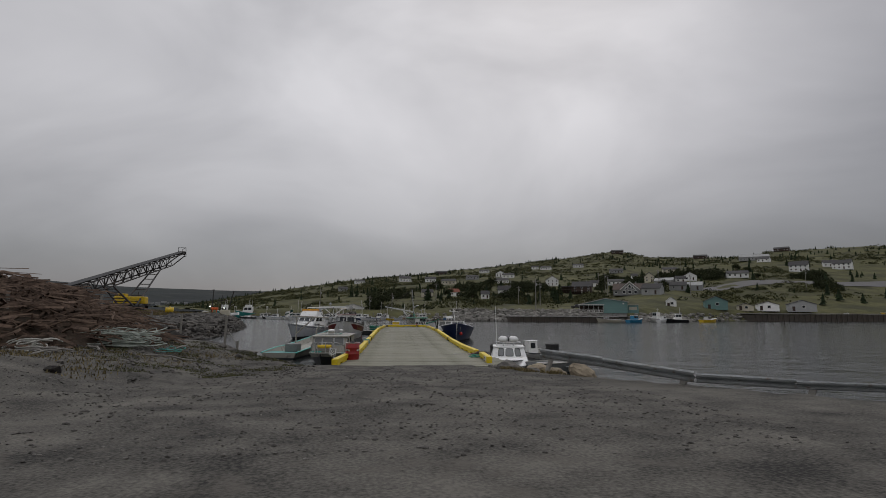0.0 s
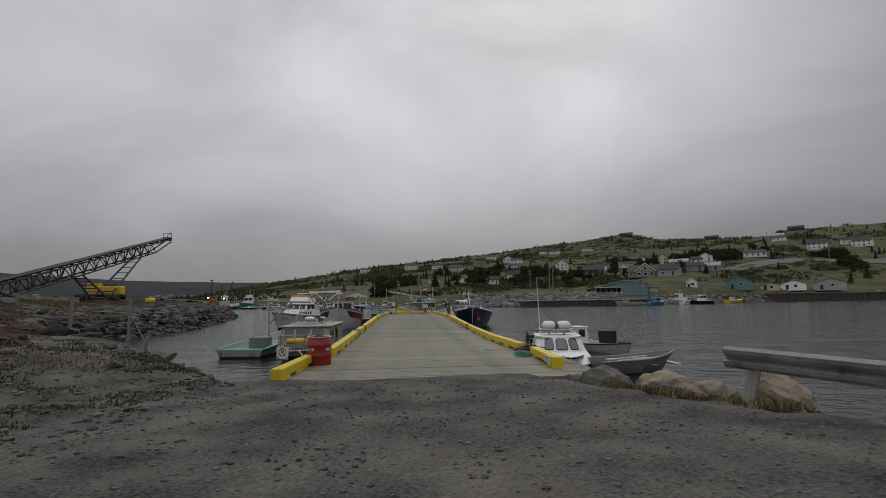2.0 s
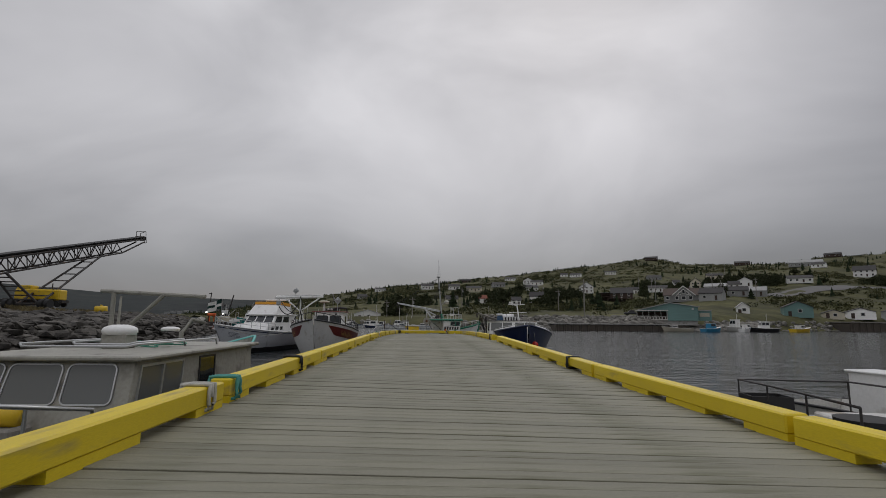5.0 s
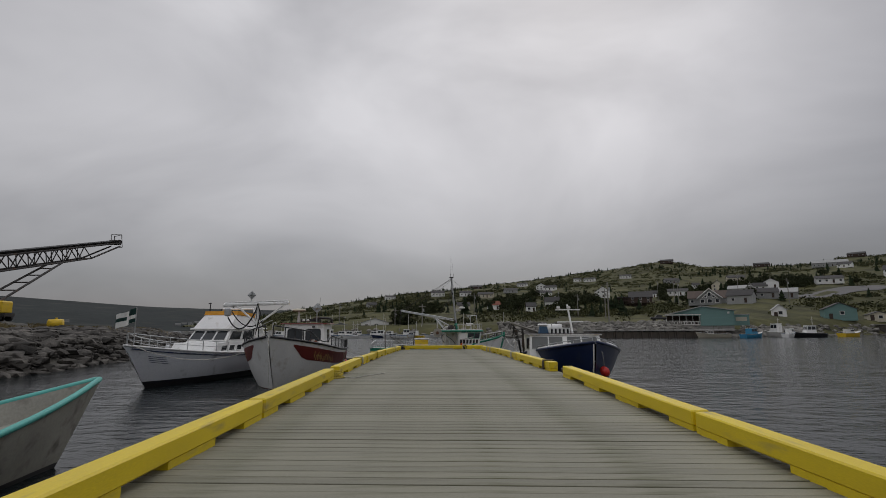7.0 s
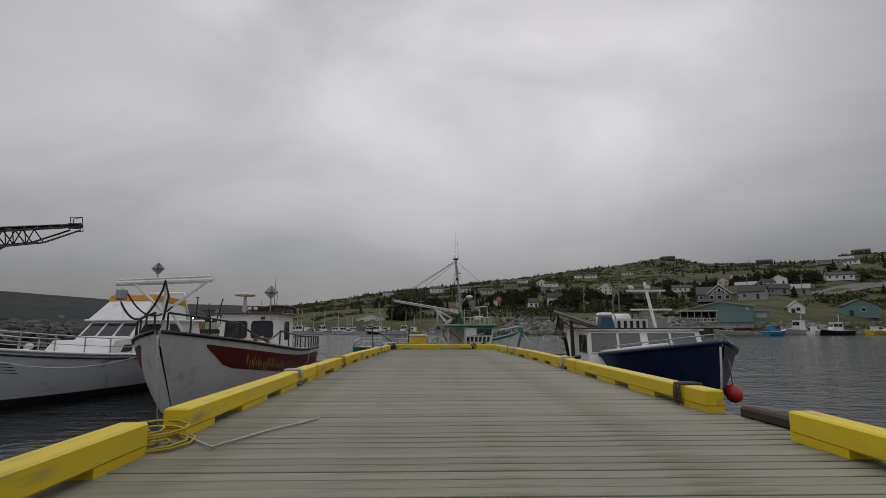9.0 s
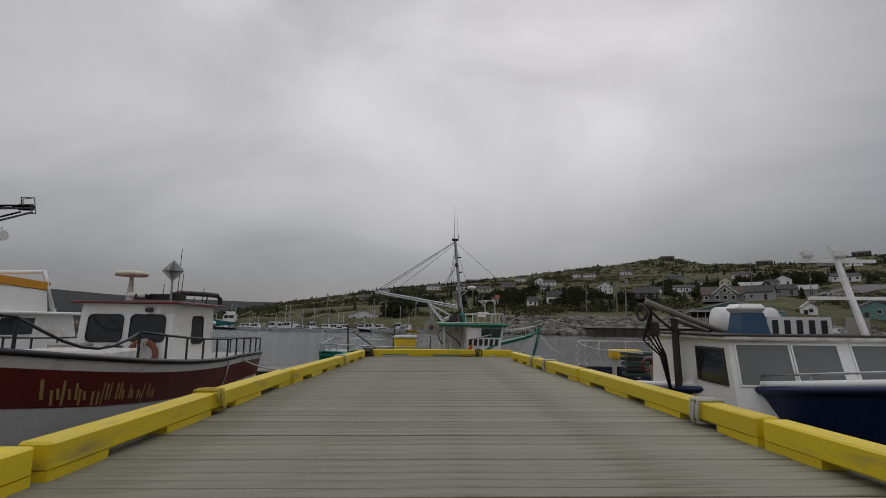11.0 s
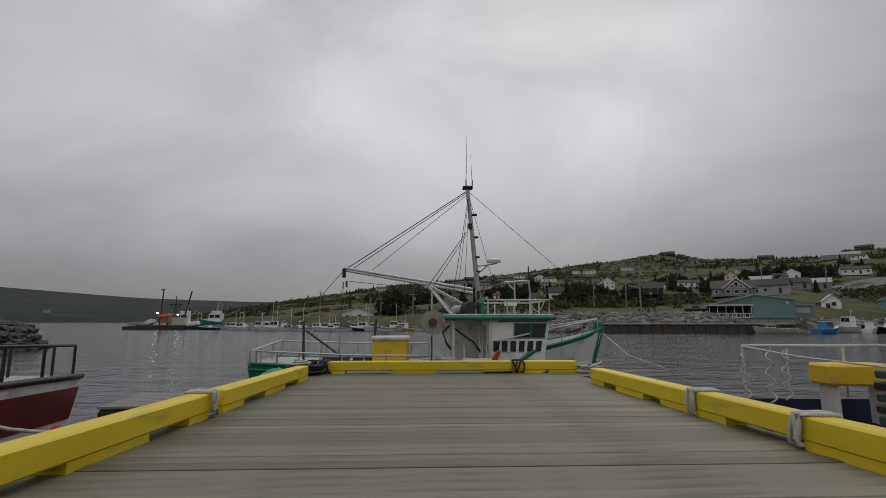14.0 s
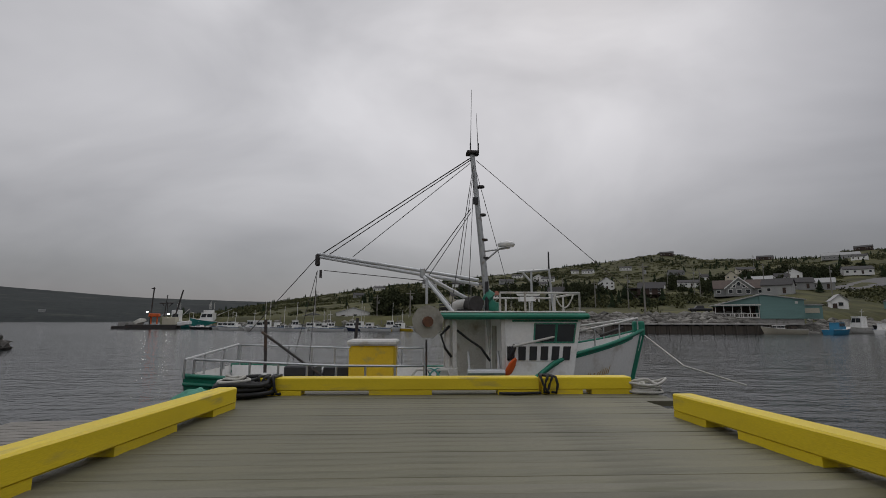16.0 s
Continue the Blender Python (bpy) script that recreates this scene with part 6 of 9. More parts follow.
def gable_house(x, y, w, h, turn, style, z=None, depth=None, label="", roof_share=0.42, gable_front=False):
    """A house with walls, a pitched roof with eaves, framed windows and a door; its front faces the harbour."""
    wall, roof, lab = HOUSE_LOOK[style]
    d = depth or min(max(w * 0.7, 5), 9)
    zz = hill_z(x, y) if z is None else z
    ob = empty("house", pose(x, y, zz - 0.5, 0, 0, turn), label or lab, "house", "houses on the hillside")
    eave, top = h * (1 - roof_share) + 0.5, h + 0.5
    bm = bmesh.new()
    if gable_front:
        prof = [(-w / 2, 0), (w / 2, 0), (w / 2, eave), (0, top - 0.12), (-w / 2, eave)]
        a = [bm.verts.new((px, -d / 2, pz)) for px, pz in prof]
        b = [bm.verts.new((px, d / 2, pz)) for px, pz in prof]
    else:
        prof = [(-d / 2, 0), (d / 2, 0), (d / 2, eave), (0, top - 0.12), (-d / 2, eave)]
        a = [bm.verts.new((-w / 2, py, pz)) for py, pz in prof]
        b = [bm.verts.new((w / 2, py, pz)) for py, pz in prof]
    for i in range(5):
        bm.faces.new((a[i], a[(i + 1) % 5], b[(i + 1) % 5], b[i]))
    bm.faces.new(a[::-1])
    bm.faces.new(b)
    bmesh.ops.recalc_face_normals(bm, faces=bm.faces)
    part("wall", bm, wall, ob)
    bm = bmesh.new()
    o, t = 0.35, 0.22
    half, run = (w / 2, d / 2) if gable_front else (d / 2, w / 2)
    slope = (top - eave) / half
    for s in (-1, 1):
        e = [(s * (half + o), eave - slope * o + 0.02), (0, top + 0.02)]
        lo = [(e[0][0], -run - o, e[0][1]), (e[0][0], run + o, e[0][1]), (e[1][0], run + o, e[1][1]), (e[1][0], -run - o, e[1][1])]
        if not gable_front:
            lo = [(q[1], q[0], q[2]) for q in lo]
        hexa(bm, lo, [(q[0], q[1], q[2] + t) for q in lo])
    part("roof", bm, roof, ob)
    f = -d / 2
    n = max(2, int(w / 3.2))
    rows = [0.5 + 0.9] if eave < 4.4 else [0.5 + 0.9, 0.5 + 3.5]
    for zr in rows:
        if zr + 1.3 > eave:
            zr = eave - 1.4
        for i in range(n):
            cx = (i + 0.5) / n * w - w / 2
            if zr == rows[0] and i == n // 2:
                part("door", boxm(cx, f - 0.04, 0.5 + 1.05, 0.95, 0.1, 2.0), M_BROWNWALL if style != "brown" else M_OFFWHITE, ob)
                continue
            win = part("window", boxm(cx, f - 0.03, zr + 0.6, 1.25, 0.1, 1.25), M_OFFWHITE, ob)
            part("pane", boxm(cx, f - 0.07, zr + 0.6, 1.0, 0.06, 1.0), M_GLASS, win)
    if h > 5 and style not in ("pale",):
        part("chimney", boxm(w * 0.22 if not gable_front else 0, d * 0.12, top + 0.1, 0.6, 0.6, 1.2), M_CONCRETE, ob)
    return ob


for hx, hy, hw, hh, ha, hs, hg in HOUSES:
    gable_house(hx, hy, hw, hh, ha + random.uniform(-14, 14), hs, gable_front=hg)


def brown_house():
    ob = gable_house(136, 328, 11.5, 7.2, -25, "brown", label="dark brown wooden house with a steep gable", depth=9)
    porch = part("porch", boxm(-9.2, -1.5, 3.0, 7.0, 6.0, 0.3), M_BROWNWALL, ob)
    for i in range(5):
        part("post", boxm(-12.4 + 1.6 * i, -4.4, 2.6, 0.2, 0.2, 4.6), M_BROWNWALL, ob)
    part("porch_roof", boxm(-9.2, -1.5, 5.0, 7.6, 6.6, 0.25, (4, 0, 0)), M_SHINGLE, ob)
    part("porch_wall", boxm(-9.2, 1.2, 2.6, 6.8, 0.3, 4.8), M_BROWNWALL, ob)
    part("handrail", boxm(-9.2, -4.45, 3.9, 7.0, 0.12, 0.12), M_BROWNWALL, ob)
    part("deck", boxm(0, -6.0, 1.6, 14, 3.0, 0.25), M_BROWNWALL, ob)
    for i in range(8):
        part("deck_post", boxm(-6.8 + 1.95 * i, -7.3, 1.2, 0.18, 0.18, 3.0), M_BROWNWALL, ob)
    ob.scale = (1.2, 1.2, 1.2)
    return ob


brown_house()


def chalet():
    """A wide house with a brown roof, and a glazed gable with white bargeboards in the middle of its front."""
    ob = empty("house", pose(126, 232, hill_z(126, 232) - 0.5, 0, 0, -30), "wide chalet house with a brown roof and white trimmed gable", "house", "houses on the hillside")
    bm = bmesh.new()
    prof = [(-5, 0), (5, 0), (5, 3.6), (0, 7.2), (-5, 3.6)]
    a, b = ([bm.verts.new((x, y, z)) for y, z in prof] for x in (-10, 10))
    for i in range(5):
        bm.faces.new((a[i], a[(i + 1) % 5], b[(i + 1) % 5], b[i]))
    bm.faces.new(a[::-1])
    bm.faces.new(b)
    prof = [(-5.2, 0), (5.2, 0), (5.2, 3.9), (0, 8.2), (-5.2, 3.9)]
    a, b = ([bm.verts.new((x, y, z)) for x, z in prof] for y in (-6.2, 2.0))
    for i in range(5):
        bm.faces.new((a[i], a[(i + 1) % 5], b[(i + 1) % 5], b[i]))
    bm.faces.new(a[::-1])
    bm.faces.new(b)
    bmesh.ops.recalc_face_normals(bm, faces=bm.faces)
    part("wall", bm, M_GREYSIDE, ob)
    for sgn in (-1, 1):
        lo = [(-10.5, sgn * 5.5, 3.25), (10.5, sgn * 5.5, 3.25), (10.5, 0, 7.22), (-10.5, 0, 7.22)]
        part("roof", hexa(bmesh.new(), lo, [(x, y, z + 0.22) for x, y, z in lo]), M_BROWNROOF, ob)
        lo = [(sgn * 5.9, -6.8, 3.35), (sgn * 5.9, 2.2, 3.35), (0, 2.2, 8.22), (0, -6.8, 8.22)]
        part("gable_roof", hexa(bmesh.new(), lo, [(x, y, z + 0.22) for x, y, z in lo]), M_BROWNROOF, ob)
        lo = [(sgn * 5.95, -7.0, 3.0), (sgn * 5.95, -6.8, 3.0), (0, -6.8, 7.9), (0, -7.0, 7.9)]
        part("bargeboard", hexa(bmesh.new(), lo, [(x, y, z + 0.55) for x, y, z in lo]), M_WHITE, ob)
        lo = [(sgn * 3.6, -6.45, 3.2), (sgn * 3.6, -6.3, 3.2), (0, -6.3, 6.3), (0, -6.45, 6.3)]
        part("gable_truss", hexa(bmesh.new(), lo, [(x, y, z + 0.4) for x, y, z in lo]), M_WHITE, ob)
    for x, z, w, h in ((0, 5.3, 1.3, 1.7), (-1.9, 4.4, 1.0, 1.2), (1.9, 4.4, 1.0, 1.2), (-3.4, 2.0, 1.5, 1.6), (0, 2.0, 1.8, 1.6), (3.4, 2.0, 1.5, 1.6)):
        win = part("window", boxm(x, -6.23, z, w + 0.35, 0.12, h + 0.35), M_WHITE, ob)
        part("pane", boxm(x, -6.3, z, w, 0.08, h), M_GLASS, win)
    for x in (-8.2, 8.2):
        win = part("window", boxm(x, -5.04, 2.0, 1.7, 0.12, 1.6), M_WHITE, ob)
        part("pane", boxm(x, -5.1, 2.0, 1.35, 0.08, 1.25), M_GLASS, win)
    part("chimney", boxm(3.2, 1.5, 7.6, 0.8, 0.8, 1.8), M_CONCRETE, ob)
    ob.scale = (0.85, 0.85, 0.9)
    return ob


chalet()


def teal_store():
    """The long teal store on the far wharf, with an open porch at one end."""
    ob = empty("wharf_store", pose(74.0, 148.3, 1.7, 0, 0, -24), "long teal wharf store with an open porch", "building")
    w, d = 13.5, 11.0
    bm = bmesh.new()
    prof = [(0.4, 0), (w, 0), (w, 5.3), (1.5, 6.9), (0.4, 6.7)]
    a = [bm.verts.new((x, -d / 2, z)) for x, z in prof]
    b = [bm.verts.new((x, d / 2, z)) for x, z in prof]
    for i in range(5):
        bm.faces.new((a[i], a[(i + 1) % 5], b[(i + 1) % 5], b[i]))
    bm.faces.new(a[::-1])
    bm.faces.new(b)
    bmesh.ops.recalc_face_normals(bm, faces=bm.faces)
    part("wall", bm, M_TEALWALL, ob)
    part("upper_wall", hexa(bmesh.new(), [(-13.5, -d / 2 + 0.3, 3.7), (0.4, -d / 2 + 0.3, 3.7), (0.4, d / 2, 3.7), (-13.5, d / 2, 3.7)], [(-13.5, -d / 2 + 0.3, 3.9), (0.4, -d / 2 + 0.3, 6.7), (0.4, d / 2, 6.7), (-13.5, d / 2, 3.9)]), M_TEALWALL, ob)
    part("roof", hexa(bmesh.new(), [(0.9, -d / 2 - 0.6, 7.0), (w + 0.6, -d / 2 - 0.6, 5.25), (w + 0.6, d / 2 + 0.6, 5.25), (0.9, d / 2 + 0.6, 7.0)], [(0.9, -d / 2 - 0.6, 7.3), (w + 0.6, -d / 2 - 0.6, 5.5), (w + 0.6, d / 2 + 0.6, 5.5), (0.9, d / 2 + 0.6, 7.3)]), M_ROOFPALE, ob)
    part("roof", hexa(bmesh.new(), [(-14.2, -d / 2 - 0.6, 3.75), (0.9, -d / 2 - 0.6, 6.85), (0.9, d / 2 + 0.6, 6.85), (-14.2, d / 2 + 0.6, 3.75)], [(-14.2, -d / 2 - 0.6, 4.05), (0.9, -d / 2 - 0.6, 7.15), (0.9, d / 2 + 0.6, 7.15), (-14.2, d / 2 + 0.6, 4.05)]), M_ROOFPALE, ob)
    part("fascia", boxm(-6.6, -d / 2 - 0.62, 4.0, 14.6, 0.12, 0.35), M_OFFWHITE, ob)
    part("porch_floor", boxm(-6.6, 0, 0.1, 14, d, 0.25), M_POLE, ob)
    part("porch_back", boxm(-6.6, 1.0, 2.0, 13.6, 0.2, 3.6), M_BROWNWALL, ob)
    for i in range(6):
        part("porch_post", boxm(-13.4 + 2.7 * i, -d / 2 + 0.1, 1.9, 0.2, 0.2, 3.7), M_OFFWHITE, ob)
    part("handrail", boxm(-6.7, -d / 2 + 0.1, 1.45, 13.4, 0.16, 0.22), M_OFFWHITE, ob)
    part("bottom_rail", boxm(-6.7, -d / 2 + 0.1, 0.35, 13.4, 0.16, 0.3), M_OFFWHITE, ob)
    for i in range(10):
        part("rail_panel", boxm(-12.9 + 1.36 * i, -d / 2 + 0.1, 0.9, 0.3, 0.12, 1.0), M_OFFWHITE, ob)
    win = part("window", boxm(w - 2.2, -d / 2 - 0.05, 4.6, 0.9, 0.1, 0.7), M_OFFWHITE, ob)
    part("door_frame", boxm(w + 0.02, -1.5, 1.6, 0.12, 1.4, 2.6), M_OFFWHITE, ob)
    part("annex", boxm(w + 3.2, 1.0, 1.9, 5.6, 6, 3.8), M_TEALWALL, ob)
    part("annex_roof", boxm(w + 3.2, 1.0, 3.95, 6.2, 6.6, 0.3), M_ROOFPALE, ob)
    part("sign", boxm(w + 3.0, -2.1, 2.3, 4.2, 0.1, 1.4), M_CREAM, ob, "pale sign board with unreadable bars")
    part("foundation", boxm(0, 0.3, -0.95, 26.5, d - 0.6, 1.8), M_CONCRETE, ob)
    ob.scale = (0.615, 0.615, 0.74)
    return ob


teal_store()


def shed(x, y, z, w, h, turn, wall, roof, label):
    ob = empty("shed", pose(x, y, z, 0, 0, turn), label, "shed", "sheds on the far shore")
    d, e = w * 0.75, h * 0.62
    bm = bmesh.new()
    prof = [(-w / 2, -0.5), (w / 2, -0.5), (w / 2, e), (0, h - 0.08), (-w / 2, e)]
    a = [bm.verts.new((px, -d / 2, pz)) for px, pz in prof]
    b = [bm.verts.new((px, d / 2, pz)) for px, pz in prof]
    for i in range(5):
        bm.faces.new((a[i], a[(i + 1) % 5], b[(i + 1) % 5], b[i]))
    bm.faces.new(a[::-1])
    bm.faces.new(b)
    bmesh.ops.recalc_face_normals(bm, faces=bm.faces)
    part("wall", bm, wall, ob)
    bm = bmesh.new()
    sl = (h - e) / (w / 2)
    for s in (-1, 1):
        lo = [(s * (w / 2 + 0.3), -d / 2 - 0.3, e - 0.3 * sl), (s * (w / 2 + 0.3), d / 2 + 0.3, e - 0.3 * sl), (0, d / 2 + 0.3, h), (0, -d / 2 - 0.3, h)]
        hexa(bm, lo, [(q[0], q[1], q[2] + 0.16) for q in lo])
    part("roof", bm, roof, ob)
    win = part("window", boxm(w * 0.05, -d / 2 - 0.04, e * 0.62, 1.3, 0.1, 1.2), M_OFFWHITE, ob)
    part("pane", boxm(w * 0.05, -d / 2 - 0.08, e * 0.62, 0.95, 0.08, 0.9), M_GLASS, win)
    part("door", boxm(-w * 0.3, -d / 2 - 0.04, 0.85, 1.0, 0.1, 1.9), M_BROWNWALL, ob)
    return ob


shed(133, 171, 3.6, 8.5, 5.2, -28, M_TEALWALL, M_SHINGLE, "teal clapboard shed with a white window")
shed(147, 172, 3.2, 6.0, 2.8, -30, M_CREAM, M_SHINGLE, "low cream shed on the shore")
shed(158, 173, 3.2, 8.0, 3.6, -32, M_SIDING, M_SHINGLE, "white shed with a dark door")
shed(172, 171, 3.0, 10.0, 4.4, -34, M_GREYSIDE, M_SHINGLE, "grey shed with a low gable roof")
shed(114, 172, 4.2, 3.8, 4.2, -24, M_SIDING, M_ROOFPALE, "small white shed with a dark doorway")
shed(-20, 188, 1.0, 9.5, 3.8, 8, M_SIDING, M_ROOFPALE, "large white boat shed by the marina")
shed(-33, 194, 0.9, 6.0, 2.6, 12, M_GREYSIDE, M_ROOFPALE, "low grey boat shed by the marina")


def dock(x0, x1, y, depth, top, label, cap=M_CONCRETE):
    ob = empty("dock", pose(x0, y, WATER_Z, 0, 0, 0), label, "dock", "", "structure")
    n = int((x1 - x0) / 2.2)
    for i in range(n):
        cx = (i + 0.5) * (x1 - x0) / n
        part("crib_panel", boxm(cx, 0.25, (top - WATER_Z) / 2 - 0.6, (x1 - x0) / n - 0.08, 0.4, top - WATER_Z + 0.8), M_TIMBER, ob)
        part("fender_pile", add_tube(bmesh.new(), (cx - 0.5, -0.1, -1.5), (cx - 0.5, -0.05, top - WATER_Z + 0.15), 0.16), M_TIMBER, ob)
    part("cap", boxm((x1 - x0) / 2, depth / 2, top - WATER_Z + 0.12, x1 - x0, depth + 0.5, 0.3, None, 0.03), cap, ob)
    part("fill", boxm((x1 - x0) / 2, depth / 2 + 0.5, (top - WATER_Z) / 2 - 0.6, x1 - x0 - 0.2, depth - 0.4, top - WATER_Z + 0.6), M_TIMBER, ob)
    return ob


dock(37, 75, 137.5, 10, 0.4, "long dark timber dock with a concrete top")
dock(140, 197, 157, 12, 1.6, "weathered dark crib dock", M_POLE)


def far_boat(x, y, turn, length, beam, hull_mat, cab_mat, label, cab=(0.45, 0.75), cab_h=1.5, free=(0.9, 0.9, 1.5), mast=0.0, name="boat"):
    ob = empty(name, pose(x, y, WATER_Z, 0, 0, turn), label, "boat", "boats across the harbour")
    h = Hull(length, beam, *free, 0.4, 0.6, 0.88, 2.3, 0.6, 0.25)
    part("hull", hull_strip(h, 0.0, 1.0, 5, ns=12, transom=True), hull_mat, ob, smooth=True)
    part("deck", hull_deck(h, 0.06, ns=10), M_OFFWHITE, ob)
    part("gunwale", gunwale(h, 0.05, 0, 0.99), M_OFFWHITE if hull_mat is not M_WHITE else M_BLUE, ob)
    y0, y1 = cab[0] * length, cab[1] * length
    zb, w = h.sheer(cab[0]) - 0.05, h.half((cab[0] + cab[1]) / 2) * 0.72
    low = [(w, y1, zb), (-w, y1, zb), (-w, y0, zb), (w, y0, zb)]
    top = [(w * 0.9, y1 - 0.25 * cab_h, zb + cab_h), (-w * 0.9, y1 - 0.25 * cab_h, zb + cab_h), (-w * 0.92, y0, zb + cab_h), (w * 0.92, y0, zb + cab_h)]
    cabin_box(ob, low, top, cab_mat, M_WHITE, 0.07, 0.1)
    for wall in ((low[0], low[1], top[1], top[0]), (low[1], low[2], top[2], top[1]), (low[3], low[0], top[0], top[3])):
        window_on(ob, wall, 0.08, 0.46, 0.5, 0.86, M_BLACKPAINT)
        window_on(ob, wall, 0.54, 0.92, 0.5, 0.86, M_BLACKPAINT)
    if mast:
        mst = part("mast", add_tube(bmesh.new(), (0, y0 + 0.3, zb + cab_h), (0, y0 + 0.2, zb + cab_h + mast), 0.06), M_OFFWHITE, ob)
        part("crosstree", add_tube(bmesh.new(), (-0.6, y0 + 0.25, zb + cab_h + mast * 0.7), (0.6, y0 + 0.25, zb + cab_h + mast * 0.7), 0.03), M_OFFWHITE, mst)
    return ob


far_boat(73.8, 129, -70, 6.8, 2.4, M_SKYBLUE, M_SKYBLUE, "small bright blue boat at the dock", (0.3, 0.6), 1.4)
far_boat(85.5, 131, -55, 5.6, 2.1, M_WHITE, M_WHITE, "small white cabin boat at the dock", (0.4, 0.7), 1.2)
far_boat(97, 133, 75, 9, 3.2, M_BLACKPAINT, M_WHITE, "dark hulled boat with a white wheelhouse", (0.25, 0.5), 1.9, (1.0, 1.0, 1.8), 2.2)
far_boat(74, 134.5, 80, 8.0, 2.6, M_CREAM, M_OFFWHITE, "beige speedboat hauled at the dock", (0.5, 0.7), 0.7, (0.9, 0.9, 1.4))
far_boat(90, 136, 15, 6.5, 2.5, M_OFFWHITE, M_WHITE, "white cabin boat with a tall wheelhouse", (0.35, 0.7), 2.2, (1.2, 1.2, 1.6), 1.5)
far_boat(104, 136.5, -70, 8.0, 2.6, M_YELLOW, M_OFFWHITE, "yellow work boat by the dock", (0.3, 0.5), 1.0)
far_boat(185, 164, -60, 5.0, 1.8, M_OFFWHITE, M_OFFWHITE, "white dory drawn up on the dock", (0.4, 0.55), 0.4).location.z = 0.75
far_boat(204, 166, -60, 8.0, 2.4, M_YELLOW, M_YELLOW, "yellow boat drawn up on the shore", (0.3, 0.5), 0.6).location.z = 0.9
for i, (bx, by, bt, bl, hm, lab) in enumerate((
        (-58, 182, 70, 8, M_BLACKPAINT, "dark boat at the marina"), (-51, 184, 100, 9, M_WHITE, "white boat at the marina"), (-46, 180, 80, 10, M_BLACKPAINT, "dark longliner at the marina"),
        (-35, 165, 95, 8.5, M_WHITE, "white motor boat at the marina"), (-27, 160, 88, 7.5, M_WHITE, "white speedboat at the marina"), (-22, 164, 60, 6, M_GREYHULL, "grey boat at the marina"),
        (-18, 157, 92, 8.0, M_WHITE, "white speedboat at the marina"), (-12, 161, 75, 6.5, M_NAVY, "navy boat at the marina"), (-7, 157, 95, 7.5, M_WHITE, "white motor boat at the marina"),
        (-2, 160, 60, 8, M_YELLOW, "yellow boat at the marina"), (4, 157, 85, 6.5, M_WHITE, "white cuddy boat at the marina"), (12, 160, 100, 7, M_GREYHULL, "grey boat at the marina"),
        (-31, 170, 20, 7, M_WHITE, "white boat at the marina"), (-24, 171, 200, 7, M_OFFWHITE, "white boat at the marina"), (-15, 168, 30, 7, M_WHITE, "white boat at the marina"), (24, 158, 80, 7.5, M_WHITE, "white boat by the rocks"))):
    far_boat(bx, by, bt, bl, 2.4, hm, M_WHITE, lab, (0.42 - 0.08 * (i % 2), 0.62 + 0.06 * (i % 3)), (0.55, 1.3, 0.8, 1.6)[i % 4], (0.6, 0.62, 0.95), (0, 3.0, 0, 5.0)[i % 4])


frnd = random.Random(77)
for i in range(20):
    hm, lab = ((M_WHITE, "white motor boat at the marina"), (M_WHITE, "white speedboat at the marina"), (M_OFFWHITE, "worn white boat at the marina"), (M_GREYHULL, "grey boat at the marina"), (M_YELLOW, "yellow skiff at the marina"))[(0, 1, 2, 0, 1, 3, 0, 2, 1, 4)[i % 10]]
    far_boat(-44 + 2.7 * i + frnd.uniform(-1, 1), frnd.uniform(163, 176), frnd.choice((0, 90, 180, 80, 100)) + frnd.uniform(-15, 15), frnd.uniform(5.5, 8), 2.3, hm, M_WHITE, lab, (0.35, 0.62), frnd.choice((0.7, 1.2, 1.7)), (0.7, 0.72, 1.05), frnd.choice((0, 2.5, 4.5)))
for i, (x0, x1, y) in enumerate(((-46, -18, 168.5), (-16, 8, 165.5), (-38, -10, 178))):
    fl_dock = empty("floating_dock", pose((x0 + x1) / 2, y, WATER_Z, 0, 0, 2 * i - 2), "long grey floating dock of the marina", "dock", "marina docks")
    part("float_body", boxm(0, 0, 0.2, x1 - x0, 2.0, 0.4, None, 0.05), M_TIMBER, fl_dock)
    part("deck", boxm(0, 0, 0.45, x1 - x0 + 0.1, 2.2, 0.1, None, 0.02), M_POLE, fl_dock)
    for k in range(int((x1 - x0) / 4)):
        part("mooring_pile", add_tube(bmesh.new(), (x0 / 2 - x1 / 2 + 2 + 4 * k, 1.2, -1.5), (x0 / 2 - x1 / 2 + 2 + 4 * k, 1.2, 2.0 + 0.7 * (k % 3)), 0.14), M_POLE, fl_dock)


def trawler(x, y, turn, length, label):
    ob = far_boat(x, y, turn, length, 5.0, M_TEAL, M_WHITE, label, (0.5, 0.78), 2.6, (2.1, 2.1, 3.3), 3.2, "trawler")
    part("upper_house", boxm(0, length * 0.62, 4.9, 2.6, 2.4, 1.5, None, 0.1), M_WHITE, ob)
    part("gantry", tubes((((-1.8, 1.2, 1.5), (-1.8, 1.2, 5.0)), ((1.8, 1.2, 1.5), (1.8, 1.2, 5.0)), ((-1.8, 1.2, 5.0), (1.8, 1.2, 5.0))), 0.1), M_OFFWHITE, ob)
    part("boom", add_tube(bmesh.new(), (0, length * 0.45, 4.0), (0, 2.0, 6.0), 0.08), M_OFFWHITE, ob)
    for k in range(3):
        part("aerial", add_tube(bmesh.new(), (-0.8 + 0.8 * k, length * 0.6, 5.6), (-0.8 + 0.8 * k, length * 0.6, 7.6 + 0.5 * k), 0.04), M_OFFWHITE, ob)
    return ob


